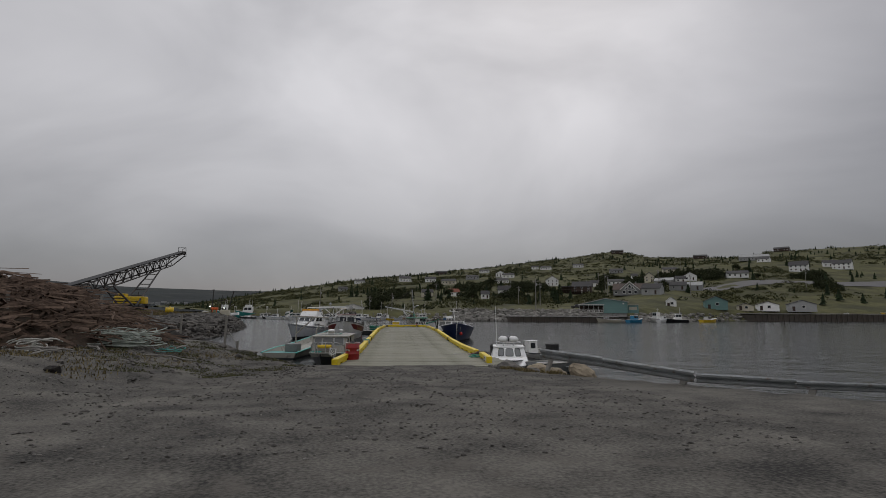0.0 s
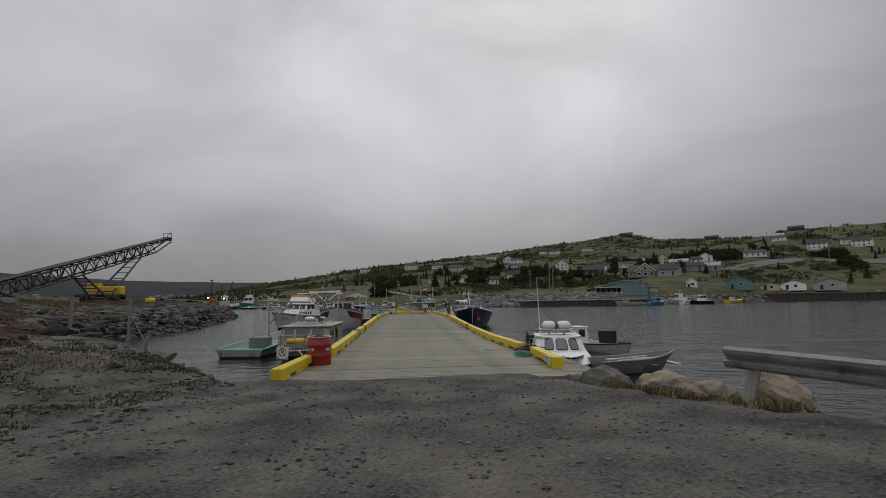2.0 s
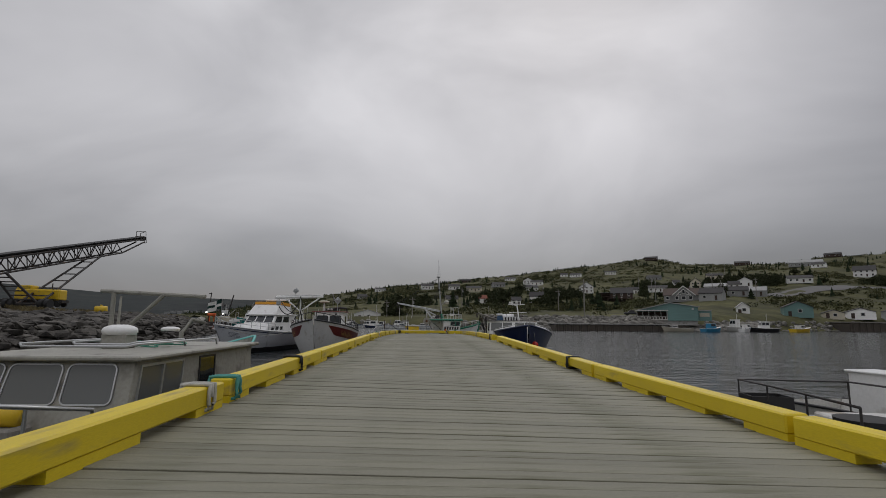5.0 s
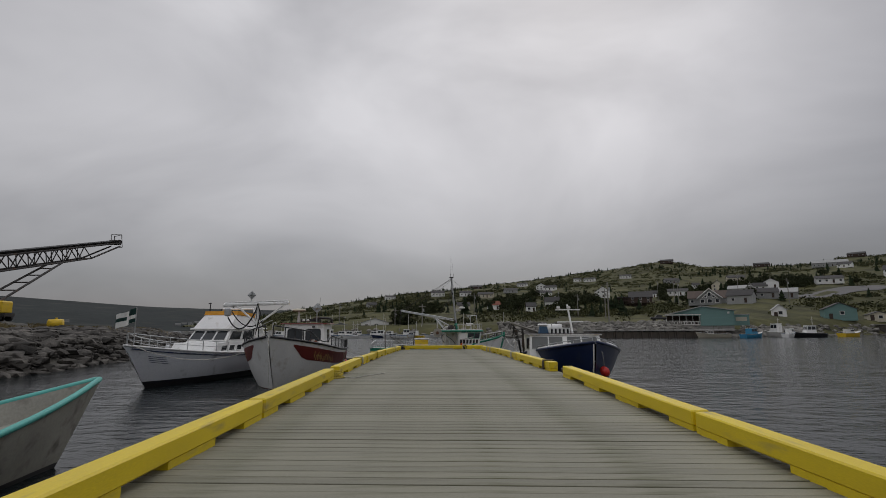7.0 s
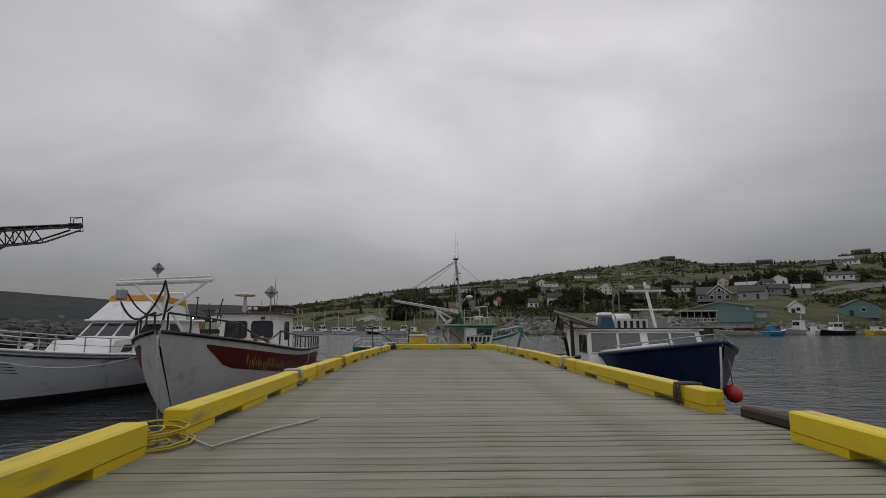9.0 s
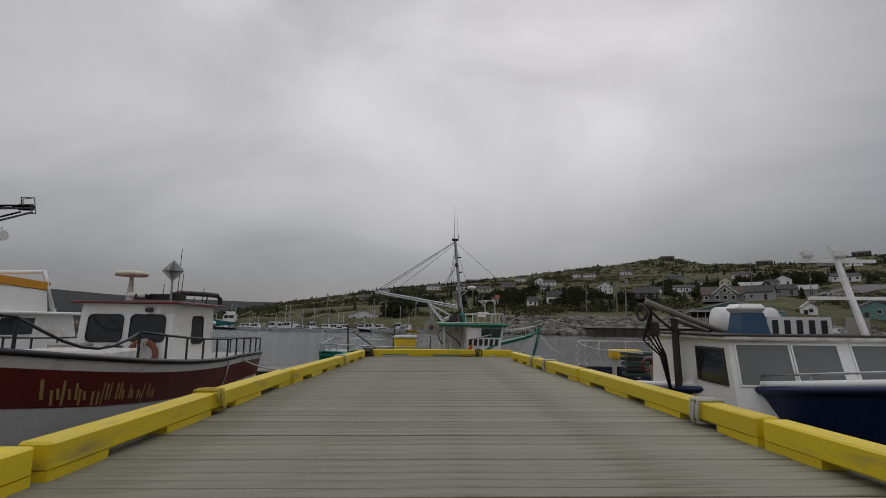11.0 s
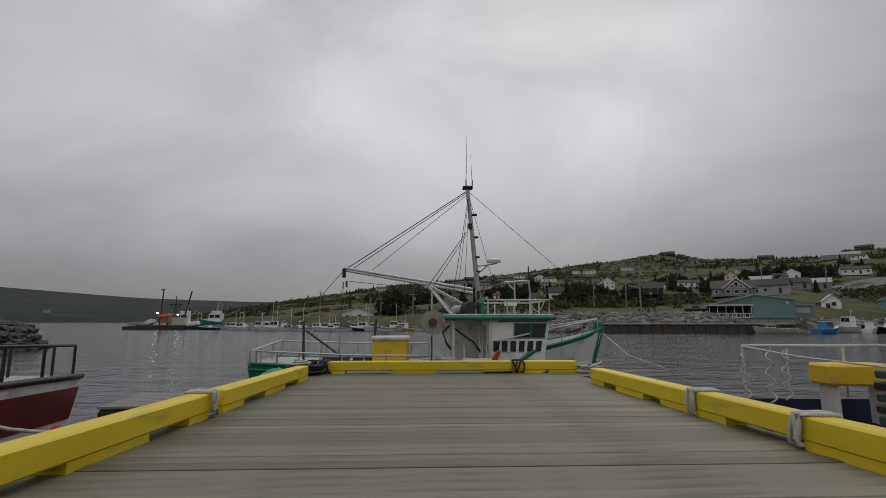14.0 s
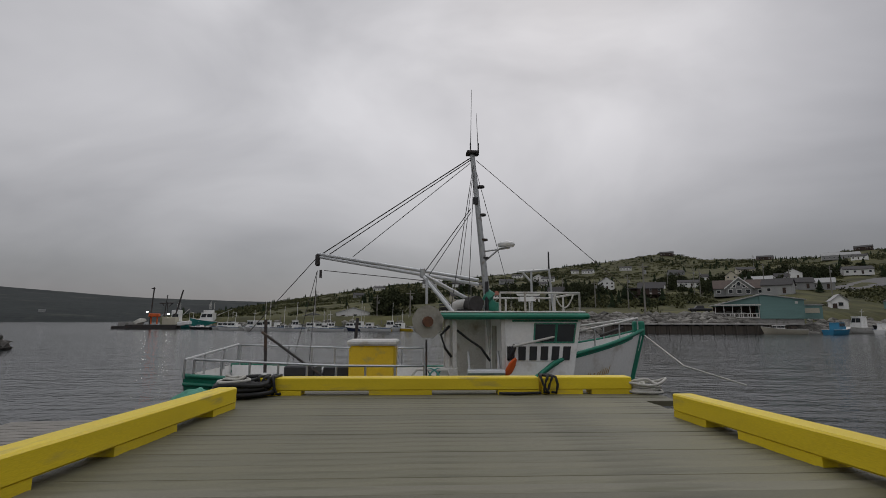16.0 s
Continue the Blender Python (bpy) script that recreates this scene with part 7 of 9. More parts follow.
trawler(-71.5, 202, 96, 9, "teal trawler with a white wheelhouse")
trawler(-57, 199, 93, 14.5, "large teal trawler with white upper works")


def dredge_barge():
    ob = empty("work_barge", pose(-75.3, 188, WATER_Z, 0, 0, 8) @ Matrix.Diagonal((0.78, 0.78, 0.85, 1)), "dark work barge with tall raked masts and lit floodlights", "barge")
    part("barge_hull", boxm(-2, 0, 0.5, 17, 6, 2.0, None, 0.2), M_DARKSTEEL, ob)
    part("barge_hull", boxm(-13, 2, 0.35, 6, 5, 1.4, None, 0.2), M_DARKSTEEL, ob)
    part("deck_cargo", boxm(-11, 1.5, 1.7, 6, 3, 1.4, None, 0.1), M_CONCRETE, ob, "grey deck cargo")
    part("deckhouse", boxm(3.5, 0.5, 2.7, 4.5, 4, 2.6, None, 0.1), M_CREAM, ob, "cream deckhouse")
    part("bow_house", boxm(8.5, 0, 1.9, 4, 4, 1.3, (0, -8, 0), 0.2), M_WHITE, ob)
    part("spud_mast", add_tube(bmesh.new(), (-3.0, -1, 1.0), (-2.4, -1, 14.0), 0.28, 0.22), M_DARKSTEEL, ob, "tall dark mast")
    part("mast_head", boxm(-2.7, -1, 13.6, 1.2, 0.4, 0.35), M_DARKSTEEL, ob)
    part("spud_mast", add_tube(bmesh.new(), (4.8, -1, 1.5), (7.6, -1, 13.2), 0.32, 0.26), M_DARKSTEEL, ob, "tall dark raked mast")
    part("frame_mast", tubes((((1.2, 0, 2), (2.0, 0, 11.5)), ((3.0, 0, 2), (2.1, 0, 9)), ((-0.5, 0, 8.6), (4.4, 0, 8.8)), ((0.2, 0, 8.8), (1.2, 0, 7.6)), ((3.9, 0, 8.8), (2.9, 0, 7.6))), 0.16), M_DARKSTEEL, ob)
    part("winch_house", boxm(-1.4, -1.5, 4.6, 3.4, 2.0, 1.1, None, 0.15), M_ORANGE, ob, "orange winch house")
    for lx in (-2.4, -0.4):
        part("winch_leg", boxm(lx, -1.5, 3.0, 0.4, 0.4, 2.6), M_ORANGE, ob)
    part("gear", lump(bmesh.new(), -7, 0.5, 2.2, 3.2, 1.8, 1.2, random.Random(3), 2, 0.25), M_GREYCAB, ob, "heap of grey deck gear")
    for x, z in ((-3.6, 5.6), (3.6, 5.0)):
        part("floodlight", boxm(x, -2.4, z, 0.7, 0.2, 0.5), M_FLOOD, ob, "lit white floodlight")
    return ob


M_FLOOD = bpy.data.materials.new("lit_floodlight")
M_FLOOD.use_nodes = True
M_FLOOD.node_tree.nodes["Principled BSDF"].inputs["Emission Color"].default_value = (1, 0.98, 0.92, 1)
M_FLOOD.node_tree.nodes["Principled BSDF"].inputs["Emission Strength"].default_value = 4.0
dredge_barge()


def utility_pole(x, y, h, arm=True, z=None):
    ob = empty("utility_pole", pose(x, y, (hill_z(x, y) if z is None else z) - 0.3, 0, 0, random.uniform(-20, 20)), "weathered wooden utility pole with a crossarm", "pole", "utility poles")
    part("pole", add_tube(bmesh.new(), (0, 0, 0), (0, 0, h), 0.2, 0.14), M_POLE, ob)
    if arm:
        part("crossarm", boxm(0, 0, h - 0.8, 2.2, 0.16, 0.18), M_POLE, ob)
        part("transformer", add_tube(bmesh.new(), (0.4, 0, h - 2.4), (0.4, 0, h - 1.5), 0.25), M_GREYSIDE, ob)


for px, py, ph in ((62, 187, 10.5), (124, 260, 13.5), (132, 212, 9), (48.5, 147, 12.5), (53, 190, 8.5), (230, 232, 13), (121, 250, 12), (160, 264, 13), (300, 470, 14), (159, 352, 13), (-3, 172, 7), (-12, 176, 6), (20, 240, 10), (150, 215, 11), (75, 300, 11), (-40, 230, 9)):
    utility_pole(px, py, ph)
truck = empty("pickup_truck", pose(70, 163, hill_z(70, 163) + 0.1, 0, 0, 75), "dark pickup truck parked by the store", "truck")
part("body", boxm(0, 0, 0.75, 1.9, 5.2, 0.65, None, 0.12), M_BLACKPAINT, truck)
part("cab", hexa(bmesh.new(), [(0.85, 1.4, 1.05), (-0.85, 1.4, 1.05), (-0.85, -0.8, 1.05), (0.85, -0.8, 1.05)], [(0.7, 0.8, 1.75), (-0.7, 0.8, 1.75), (-0.7, -0.6, 1.75), (0.7, -0.6, 1.75)]), M_BLACKPAINT, truck)
for wx in (-0.9, 0.9):
    for wy in (-1.6, 1.6):
        part("wheel", add_tube(bmesh.new(), (wx - 0.12, wy, 0.38), (wx + 0.12, wy, 0.38), 0.38, n=14), M_BLACK, truck)

# a pale road climbing the hill
bm = bmesh.new()
edge = []
for i in range(31):
    u = i / 30
    x, y = 175 + 210 * u, 238 + 60 * u + 14 * math.sin(u * 5)
    edge.append([bm.verts.new((x, y - 7, hill_z(x, y - 7) + 0.35)), bm.verts.new((x, y + 9, hill_z(x, y + 9) + 0.35))])
for a, b in zip(edge, edge[1:]):
    bm.faces.new((a[0], b[0], b[1], a[1]))
tagged(link("road", bm, M_ASPHALT), "pale road climbing the hillside", "", "", "structure")


# ---- vegetation on the far hillside ----
def unit_lump(sub=1):
    bm = bmesh.new()
    bmesh.ops.create_icosphere(bm, subdivisions=sub, radius=1)
    v = np.array([x.co[:] for x in bm.verts])
    bm.verts.index_update()
    f = np.array([[x.index for x in fc.verts] for fc in bm.faces])
    bm.free()
    return v, f


def unit_spruce(rng, layers=5, sides=7):
    v, f = [], []
    for k in range(layers):
        z0, z1 = 0.12 + 0.75 * k / layers, min(0.12 + 0.75 * (k + 1.9) / layers, 1.0)
        r = 0.26 * (1 - 0.82 * k / layers)
        base = len(v)
        v.append((0, 0, z1))
        for i in range(sides):
            a = 2 * math.pi * (i + rng.uniform(-0.3, 0.3)) / sides
            rr = r * rng.uniform(0.6, 1.2)
            v.append((rr * math.cos(a), rr * math.sin(a), z0 - rng.uniform(0, 0.05)))
        f += [(base, base + 1 + i, base + 1 + (i + 1) % sides) for i in range(sides)]
    return np.array(v), np.array(f)


def merged(name, blocks, material, label):
    """Many small shapes joined into one mesh."""
    vs, fs, n = [], [], 0
    for v, f in blocks:
        vs.append(v)
        fs.append(f + n)
        n += len(v)
    me = bpy.data.meshes.new(name)
    me.from_pydata(np.concatenate(vs).tolist(), [], np.concatenate(fs).tolist())
    me.materials.append(material)
    return tagged(new(name, me), label, "vegetation", "", "stuff")


rng = np.random.default_rng(7)
keep_clear = [(h[0], h[1], h[2]) for h in HOUSES] + [(136, 328, 26), (126, 232, 16), (74, 148, 22), (90, 150, 14), (132, 171, 10), (147, 172, 8), (158, 172, 9), (172, 171, 11), (113, 171, 8), (-20, 188, 12), (-33, 194, 9)]


def clear_of_houses(x, y, size):
    for hx, hy, hw in keep_clear:
        dx, dy = x - hx, y - hy
        if dx * dx + dy * dy < (hw * 0.6 + size) ** 2:
            return False
        n = math.hypot(hx, hy)
        along = -(dx * hx + dy * hy) / n
        across = abs(dx * hy - dy * hx) / n
        if 0 < along < 50 and across < hw * 0.5 + size * 0.5:
            return False
    return 238 - 10 > y or not (175 < x < 385 and abs(y - (238 + 60 * (x - 175) / 210 + 14 * math.sin((x - 175) / 210 * 5))) < 8)


GROVES = ((198, 360, 7.8), (225, 333, 9.0), (237, 323, 11.2), (37, 253, 7.6), (67, 255, 5.7), (57, 227, 6.3), (194, 417, 7.7), (292, 299, 11.7), (251, 241, 7.8), (209, 349, 6.8), (189, 248, 3.5), (79, 390, 5.5), (-1, 282, 7.7), (30, 370, 6.2), (-11, 235, 5.1), (122, 311, 5.5), (160, 309, 3.9), (99, 354, 9), (109, 359, 9), (207, 350, 9), (222, 349, 10), (216, 326, 9), (226, 318, 9), (236, 322, 9), (226, 303, 8), (165, 352, 8), (172, 345, 8), (-12, 178, 3), (50, 335, 9), (58, 328, 9), (88, 330, 9), (97, 328, 10), (109, 340, 9), (190, 400, 10), (196, 375, 10), (300, 303, 10))
LV, LF = unit_lump(1)


def leaf_cloud(centre, radii, count, leaf):
    """A rounded clump of many small leaf blades, gathered near its surface, with gaps."""
    d = rng.normal(size=(count, 3))
    d /= np.linalg.norm(d, axis=1)[:, None]
    d[:, 2] = np.abs(d[:, 2]) * 1.1 - 0.25
    c = np.array(centre) + d * rng.uniform(0.55, 1.12, (count, 1)) * np.array(radii)
    u, w = rng.normal(size=(count, 3)), rng.normal(size=(count, 3))
    u *= leaf / np.linalg.norm(u, axis=1)[:, None]
    w *= leaf * 0.8 / np.linalg.norm(w, axis=1)[:, None]
    v = np.stack([c - u, c + w, c + u, c - w], 1).reshape(-1, 3)
    return v, np.arange(count * 4).reshape(-1, 4)


blocks, trees, spruces = [], [], []
tries = 0
while len(blocks) < 5200 and tries < 60000:
    tries += 1
    b, r = rng.uniform(-26, 75), 130 + 650 * rng.uniform(0, 1) ** 0.9
    x, y = r * math.sin(radians(b)), 40 + r * math.cos(radians(b))
    s = y - shore_y(x)
    if s < 14:
        continue
    dens = 0.42 + 1.5 * noise.noise((x * 0.014, y * 0.014, 0.5)) + 0.4 * noise.noise((x * 0.06, y * 0.06, 2.0)) + min(max((r - 500) / 500, 0), 0.35) - (0.38 if s < 75 else 0)
    if dens < 0 or rng.uniform() > dens * dens * 1.5:
        continue
    size = rng.uniform(0.8, 2.6) * (1 + 0.7 * (rng.uniform() < 0.12))
    if not clear_of_houses(x, y, size):
        continue
    z = hill_z(x, y)
    v = leaf_cloud((x, y, z + size * 0.15), (size * rng.uniform(0.9, 1.9), size * rng.uniform(0.9, 1.9), size * rng.uniform(0.5, 0.95)), int(26 + 10 * size), 0.24 * size ** 0.5 + 0.1)
    (trees if rng.uniform() < 0.22 else blocks).append(v)
for gx, gy, gr in GROVES:
    for _ in range(int(8 + gr * 2.4)):
        a, q = rng.uniform(0, 6.28), gr * math.sqrt(rng.uniform())
        x, y = gx + q * math.cos(a), gy + q * math.sin(a) * 0.7
        if not clear_of_houses(x, y, 0.5):
            continue
        size, tall = rng.uniform(1.5, 2.8), rng.uniform(4.0, 9.0) * (1 - 0.5 * (q / gr) ** 2)
        z = hill_z(x, y)
        for k in range(3):
            trees.append(leaf_cloud((x + rng.uniform(-1, 1), y + rng.uniform(-1, 1), z + tall * (k + 0.5) / 3.6), (size * (1.25 - 0.25 * k), size * (1.25 - 0.25 * k), tall * 0.3), 60, 0.4))
merged("shrubs", blocks, M_LEAF, "olive shrubs and low scrub over the hillside")
merged("trees", trees, M_TREE, "dark green leafy trees in groves between the houses")
kinds = [unit_spruce(rng) for _ in range(8)]
tries = 0
while len(spruces) < 900 and tries < 60000:
    tries += 1
    sky = rng.uniform() < 0.6
    b, r = rng.uniform(-26, 72), rng.uniform(640, 790) if sky else 145 + 560 * rng.uniform()
    x, y = r * math.sin(radians(b)), 40 + r * math.cos(radians(b))
    if y - shore_y(x) < 25:
        continue
    dens = 0.25 + 1.3 * noise.noise((x * 0.011 + 7, y * 0.011, 5.0)) + (0.25 if sky else 0)
    if rng.uniform() > dens or not clear_of_houses(x, y, 2.5):
        continue
    h = rng.uniform(2.5, 7.5) * (0.8 if sky else 1)
    v, f = kinds[rng.integers(8)]
    spruces.append((v * np.array([h * 1.1, h * 1.1, h]) + np.array([x, y, hill_z(x, y) - 0.3]), f))
merged("spruces", spruces, M_SPRUCE, "scattered dark spruces over the hillside and skyline")


def spruce_tree(h, seed):
    rg = np.random.default_rng(seed)
    ob = empty("spruce_tree", Matrix(), "dark green spruce tree on the hillside", "tree", "spruces by the houses")
    part("trunk", add_tube(bmesh.new(), (0, 0, -0.3), (0, 0, h * 0.9), 0.02 * h, 0.004 * h), M_BARK, ob)
    v, f = unit_spruce(rg, 11, 13)
    me = bpy.data.meshes.new("crown")
    me.from_pydata((v * np.array([h * 1.15, h * 1.15, h])).tolist(), [], f.tolist())
    me.materials.append(M_SPRUCE)
    c = new("crown", me)
    c.parent = ob
    return ob


def leafy_tree(h, seed):
    rg = np.random.default_rng(seed)
    ob = empty("leafy_tree", Matrix(), "round dark green leafy tree by the houses", "tree", "leafy trees by the houses")
    part("trunk", add_tube(bmesh.new(), (0, 0, -0.3), (0, 0, h * 0.45), 0.03 * h, 0.018 * h), M_BARK, ob)
    ends = []
    for k in range(6):
        a = k * 1.05 + rg.uniform(-0.3, 0.3)
        e = (0.26 * h * math.cos(a), 0.26 * h * math.sin(a), h * rg.uniform(0.55, 0.85))
        ends.append(e)
        part("limb", add_tube(bmesh.new(), (0, 0, h * rg.uniform(0.25, 0.42)), e, 0.014 * h, 0.005 * h, 5), M_BARK, ob)
    ends += [(0, 0, h * 0.85), (0.1 * h, 0, h * 0.6), (-0.12 * h, 0.1 * h, h * 0.65)]
    vs, fs = [], []
    for e in ends:
        for _ in range(150):
            d = rg.normal(size=3)
            d /= np.linalg.norm(d)
            c = np.array(e) + d * h * 0.17 * rg.uniform(0.55, 1.1) * np.array([1, 1, 0.8])
            u, w = rg.normal(size=3), rg.normal(size=3)
            u, w = u / np.linalg.norm(u) * 0.035 * h, w / np.linalg.norm(w) * 0.028 * h
            n = len(vs)
            vs += [c - u, c + w, c + u, c - w]
            fs.append((n, n + 1, n + 2, n + 3))
    me = bpy.data.meshes.new("crown")
    me.from_pydata([tuple(p) for p in vs], [], fs)
    me.materials.append(M_TREE)
    c = new("crown", me)
    c.parent = ob
    return ob


protos = [spruce_tree(8, 1), spruce_tree(6, 2)]
leafy = [leafy_tree(7, 3), leafy_tree(6, 4)]
spots = ((52, 250, 9), (60, 292, 10), (70, 330, 12), (150, 300, 12), (188, 322, 12), (232, 292, 10), (128, 262, 9), (143, 240, 6), (40, 262, 8), (118, 300, 10), (205, 262, 8), (20, 232, 8), (270, 330, 14), (300, 300, 14), (90, 262, 6))
for i, (cx, cy, sp) in enumerate(spots):
    for k in range(4):
        x, y = cx + rng.uniform(-sp, sp), cy + rng.uniform(-sp, sp)
        if not clear_of_houses(x, y, 2):
            continue
        src = protos[k % 2] if (i + k) % 3 else leafy[k % 2]
        t = copy_thing(src, pose(x, y, hill_z(x, y) - 0.2, 0, 0, rng.uniform(0, 360)))
        sc = rng.uniform(0.75, 1.2)
        t.scale = (sc, sc, sc)
for src, (x, y) in zip(protos + leafy, ((75, 205), (158, 230), (64, 240), (36, 215))):
    src.matrix_world = pose(x, y, hill_z(x, y) - 0.2, 0, 0, 40)

# pale boulders along the far shore
srnd = np.random.default_rng(3)
blocks = []
for _ in range(1300):
    x = srnd.uniform(20, 72)
    y = shore_y(x) + srnd.uniform(-0.8, 7.5)
    s = srnd.uniform(0.35, 1.1)
    v = LV * srnd.uniform(0.72, 1.25, (len(LV), 1)) * np.array([s * 1.3, s, s * 0.8])
    blocks.append((v + np.array([x, y, hill_z(x, y) + 0.15 * s + 0.2]), LF))
for _ in range(900):
    x, up = srnd.uniform(69, 106), srnd.uniform(0, 1)
    y, s = 139.5 + 10 * up + 0.12 * (x - 69), srnd.uniform(0.4, 1.1)
    v = LV * srnd.uniform(0.7, 1.28, (len(LV), 1)) * np.array([s * 1.4, s, s * 0.75])
    blocks.append((v + np.array([x, y, WATER_Z - 0.3 + 2.6 * up]), LF))
for _ in range(700):
    x = srnd.uniform(86, 260) if srnd.uniform() < 0.7 else srnd.uniform(-70, 20)
    y = shore_y(x) + srnd.uniform(-0.8, 4.5)
    s = srnd.uniform(0.3, 0.9)
    v = LV * srnd.uniform(0.72, 1.25, (len(LV), 1)) * np.array([s * 1.3, s, s * 0.8])
    blocks.append((v + np.array([x, y, hill_z(x, y) + 0.1 * s]), LF))
tagged(merged("shore_boulders", blocks, M_SHORE_ROCK, "pale boulders along the far shore"), "", "rocks")

# tiny pale houses across the bay
for b, r in ((-27.2, 1230), (-26.6, 1250), (-26.0, 1240), (-25.4, 1270), (-24.9, 1245), (-24.2, 1260), (-23.4, 1250), (-36.5, 1260)):
    x, y = r * math.sin(radians(b)), 40 + r * math.cos(radians(b))
    ob = empty("far_house", pose(x, y, far_z(x, y) - 1, 0, 0, -b), "pale house across the bay", "house", "houses across the bay")
    part("wall", boxm(0, 0, 2.2, 11, 7, 4.4), M_GREYSIDE, ob)
    part("roof", boxm(0, 0, 4.9, 12, 8, 1.4, None, 0.6), M_ROOFPALE, ob)


# ---- near bank, left of the wharf ----
def w_beam():
    """A guard rail of corrugated steel on leaning posts."""
    ob = empty("guard_rail", Matrix(), "grey corrugated steel guard rail on steel posts", "guard rail")
    way = ((3.8, -9.1, 0.72), (4.9, -11.7, 0.68), (6.1, -14.3, 0.60), (8.2, -14.9, 0.52), (11.5, -15.6, 0.46))
    prof = ((0.02, 0.0), (0.075, 0.045), (0.075, 0.10), (0.0, 0.155), (0.075, 0.21), (0.075, 0.265), (0.02, 0.31))
    for k in range(4):
        a, b = Vector(way[k]), Vector(way[k + 1])
        d = (b - a).normalized()
        out = Vector((-d.y, d.x, 0)).normalized()
        rows = []
        bm = bmesh.new()
        for i in range(9):
            q = a.lerp(b, i / 8)
            rows.append([bm.verts.new(q + out * (-o + 0.003 * k) + Vector((0, 0, z * (1 - 0.12 * k)))) for o, z in prof])
        for r0, r1 in zip(rows, rows[1:]):
            for j in range(len(prof) - 1):
                bm.faces.new((r0[j], r1[j], r1[j + 1], r0[j + 1]))
        bmesh.ops.solidify(bm, geom=list(bm.faces), thickness=0.006)
        part("rail_beam", bm, M_STEEL, ob)
    for k, f in ((0, 0.12), (1, 0.86), (3, 0.1)):
        q = Vector(way[k]).lerp(Vector(way[k + 1]), f)
        part("post", boxm(q.x + 0.02, q.y + 0.08, q.z - 0.35, 0.10, 0.14, 1.15, (8, 24, 40), 0.01), M_POLE, ob)
    return ob


w_beam()


def red_drum():
    x, y = -3.28, -1.6
    ob = empty("oil_drum", pose(x, y, deck_z(y), 0, 0, 20), "red steel drum with white labels used as a bin", "drum")
    r, h = 0.33, 0.775
    bm = bmesh.new()
    prof = [(r, 0), (r, 0.25), (r + 0.01, 0.262), (r, 0.275), (r, 0.54), (r + 0.01, 0.552), (r, 0.565), (r, h), (r - 0.02, h), (r - 0.02, 0.35), (0.001, 0.35)]
    n = 36
    rings = [[bm.verts.new((rr * math.cos(2 * math.pi * i / n), rr * math.sin(2 * math.pi * i / n), z)) for i in range(n)] for rr, z in prof]
    for a, b in zip(rings, rings[1:]):
        for i in range(n):
            bm.faces.new((a[i], a[(i + 1) % n], b[(i + 1) % n], b[i]))
    part("shell", bm, M_RED, ob, smooth=True)
    part("rim", ring(bmesh.new(), pose(0, 0, h), r, 0.014, 36, 6), M_OFFWHITE, ob, "worn white rim", True)
    for a0, a1 in ((-175, -127), (-69, 5), (70, 120)):
        bm = bmesh.new()
        k = 8
        lo, hi = [], []
        for i in range(k + 1):
            a = radians(a0 + (a1 - a0) * i / k)
            lo.append(bm.verts.new(((r + 0.006) * math.cos(a), (r + 0.006) * math.sin(a), 0.40)))
            hi.append(bm.verts.new(((r + 0.006) * math.cos(a), (r + 0.006) * math.sin(a), 0.475)))
        for i in range(k):
            bm.faces.new((lo[i], lo[i + 1], hi[i + 1], hi[i]))
        lab = part("label", bm, M_OFFWHITE, ob, "white label with dark bars")
        for j in range(5):
            a = radians(a0 + (a1 - a0) * (0.3 + 0.11 * j))
            part("label_bar", boxm((r + 0.008) * math.cos(a), (r + 0.008) * math.sin(a), 0.437, 0.006, 0.02, 0.035, (0, 0, math.degrees(a))), M_BLACKPAINT, lab)
    part("rubbish", lump(bmesh.new(), 0.02, 0, 0.61, 0.27, 0.27, 0.17, random.Random(2), 2, 0.22), M_BLACK, ob)


red_drum()


def no_parking_sign():
    ob = empty("no_parking_sign", pose(-4.14, -2.4, -0.12, 0, 3, -12) @ Matrix.Diagonal((0.83, 0.83, 0.83, 1)), "white square no parking sign with a black ring", "sign")
    part("post", add_tube(bmesh.new(), (0, 0.03, -0.7), (0, 0.03, 0.75), 0.03), M_TIMBER, ob)
    part("plate", boxm(0, 0, 0.62, 0.40, 0.012, 0.40, None, 0.004), M_WHITE, ob)
    part("border", pathm([(-0.185, -0.008, 0.435), (0.185, -0.008, 0.435), (0.185, -0.008, 0.805), (-0.185, -0.008, 0.805), (-0.185, -0.008, 0.435)], 0.005), M_BLACKPAINT, ob)
    part("ring", ring(bmesh.new(), pose(0, -0.008, 0.645, 90, 0, 0), 0.12, 0.013, 28, 6), M_BLACKPAINT, ob)
    part("slash", boxm(0, -0.011, 0.645, 0.24, 0.006, 0.022, (0, 45, 0)), M_BLACKPAINT, ob)
    cu = bpy.data.curves.new("letter", "FONT")
    cu.body, cu.size, cu.extrude, cu.align_x, cu.align_y = "P", 0.2, 0.003, "CENTER", "CENTER"
    cu.materials.append(M_BLACKPAINT)
    t = new("letter", cu)
    t.parent = ob
    t.matrix_basis = pose(0, -0.009, 0.645, 90, 0, 0)
    for x in (-0.13, 0.13):
        part("arrow", boxm(x, -0.009, 0.475, 0.06, 0.006, 0.03), M_BLACKPAINT, ob)


no_parking_sign()


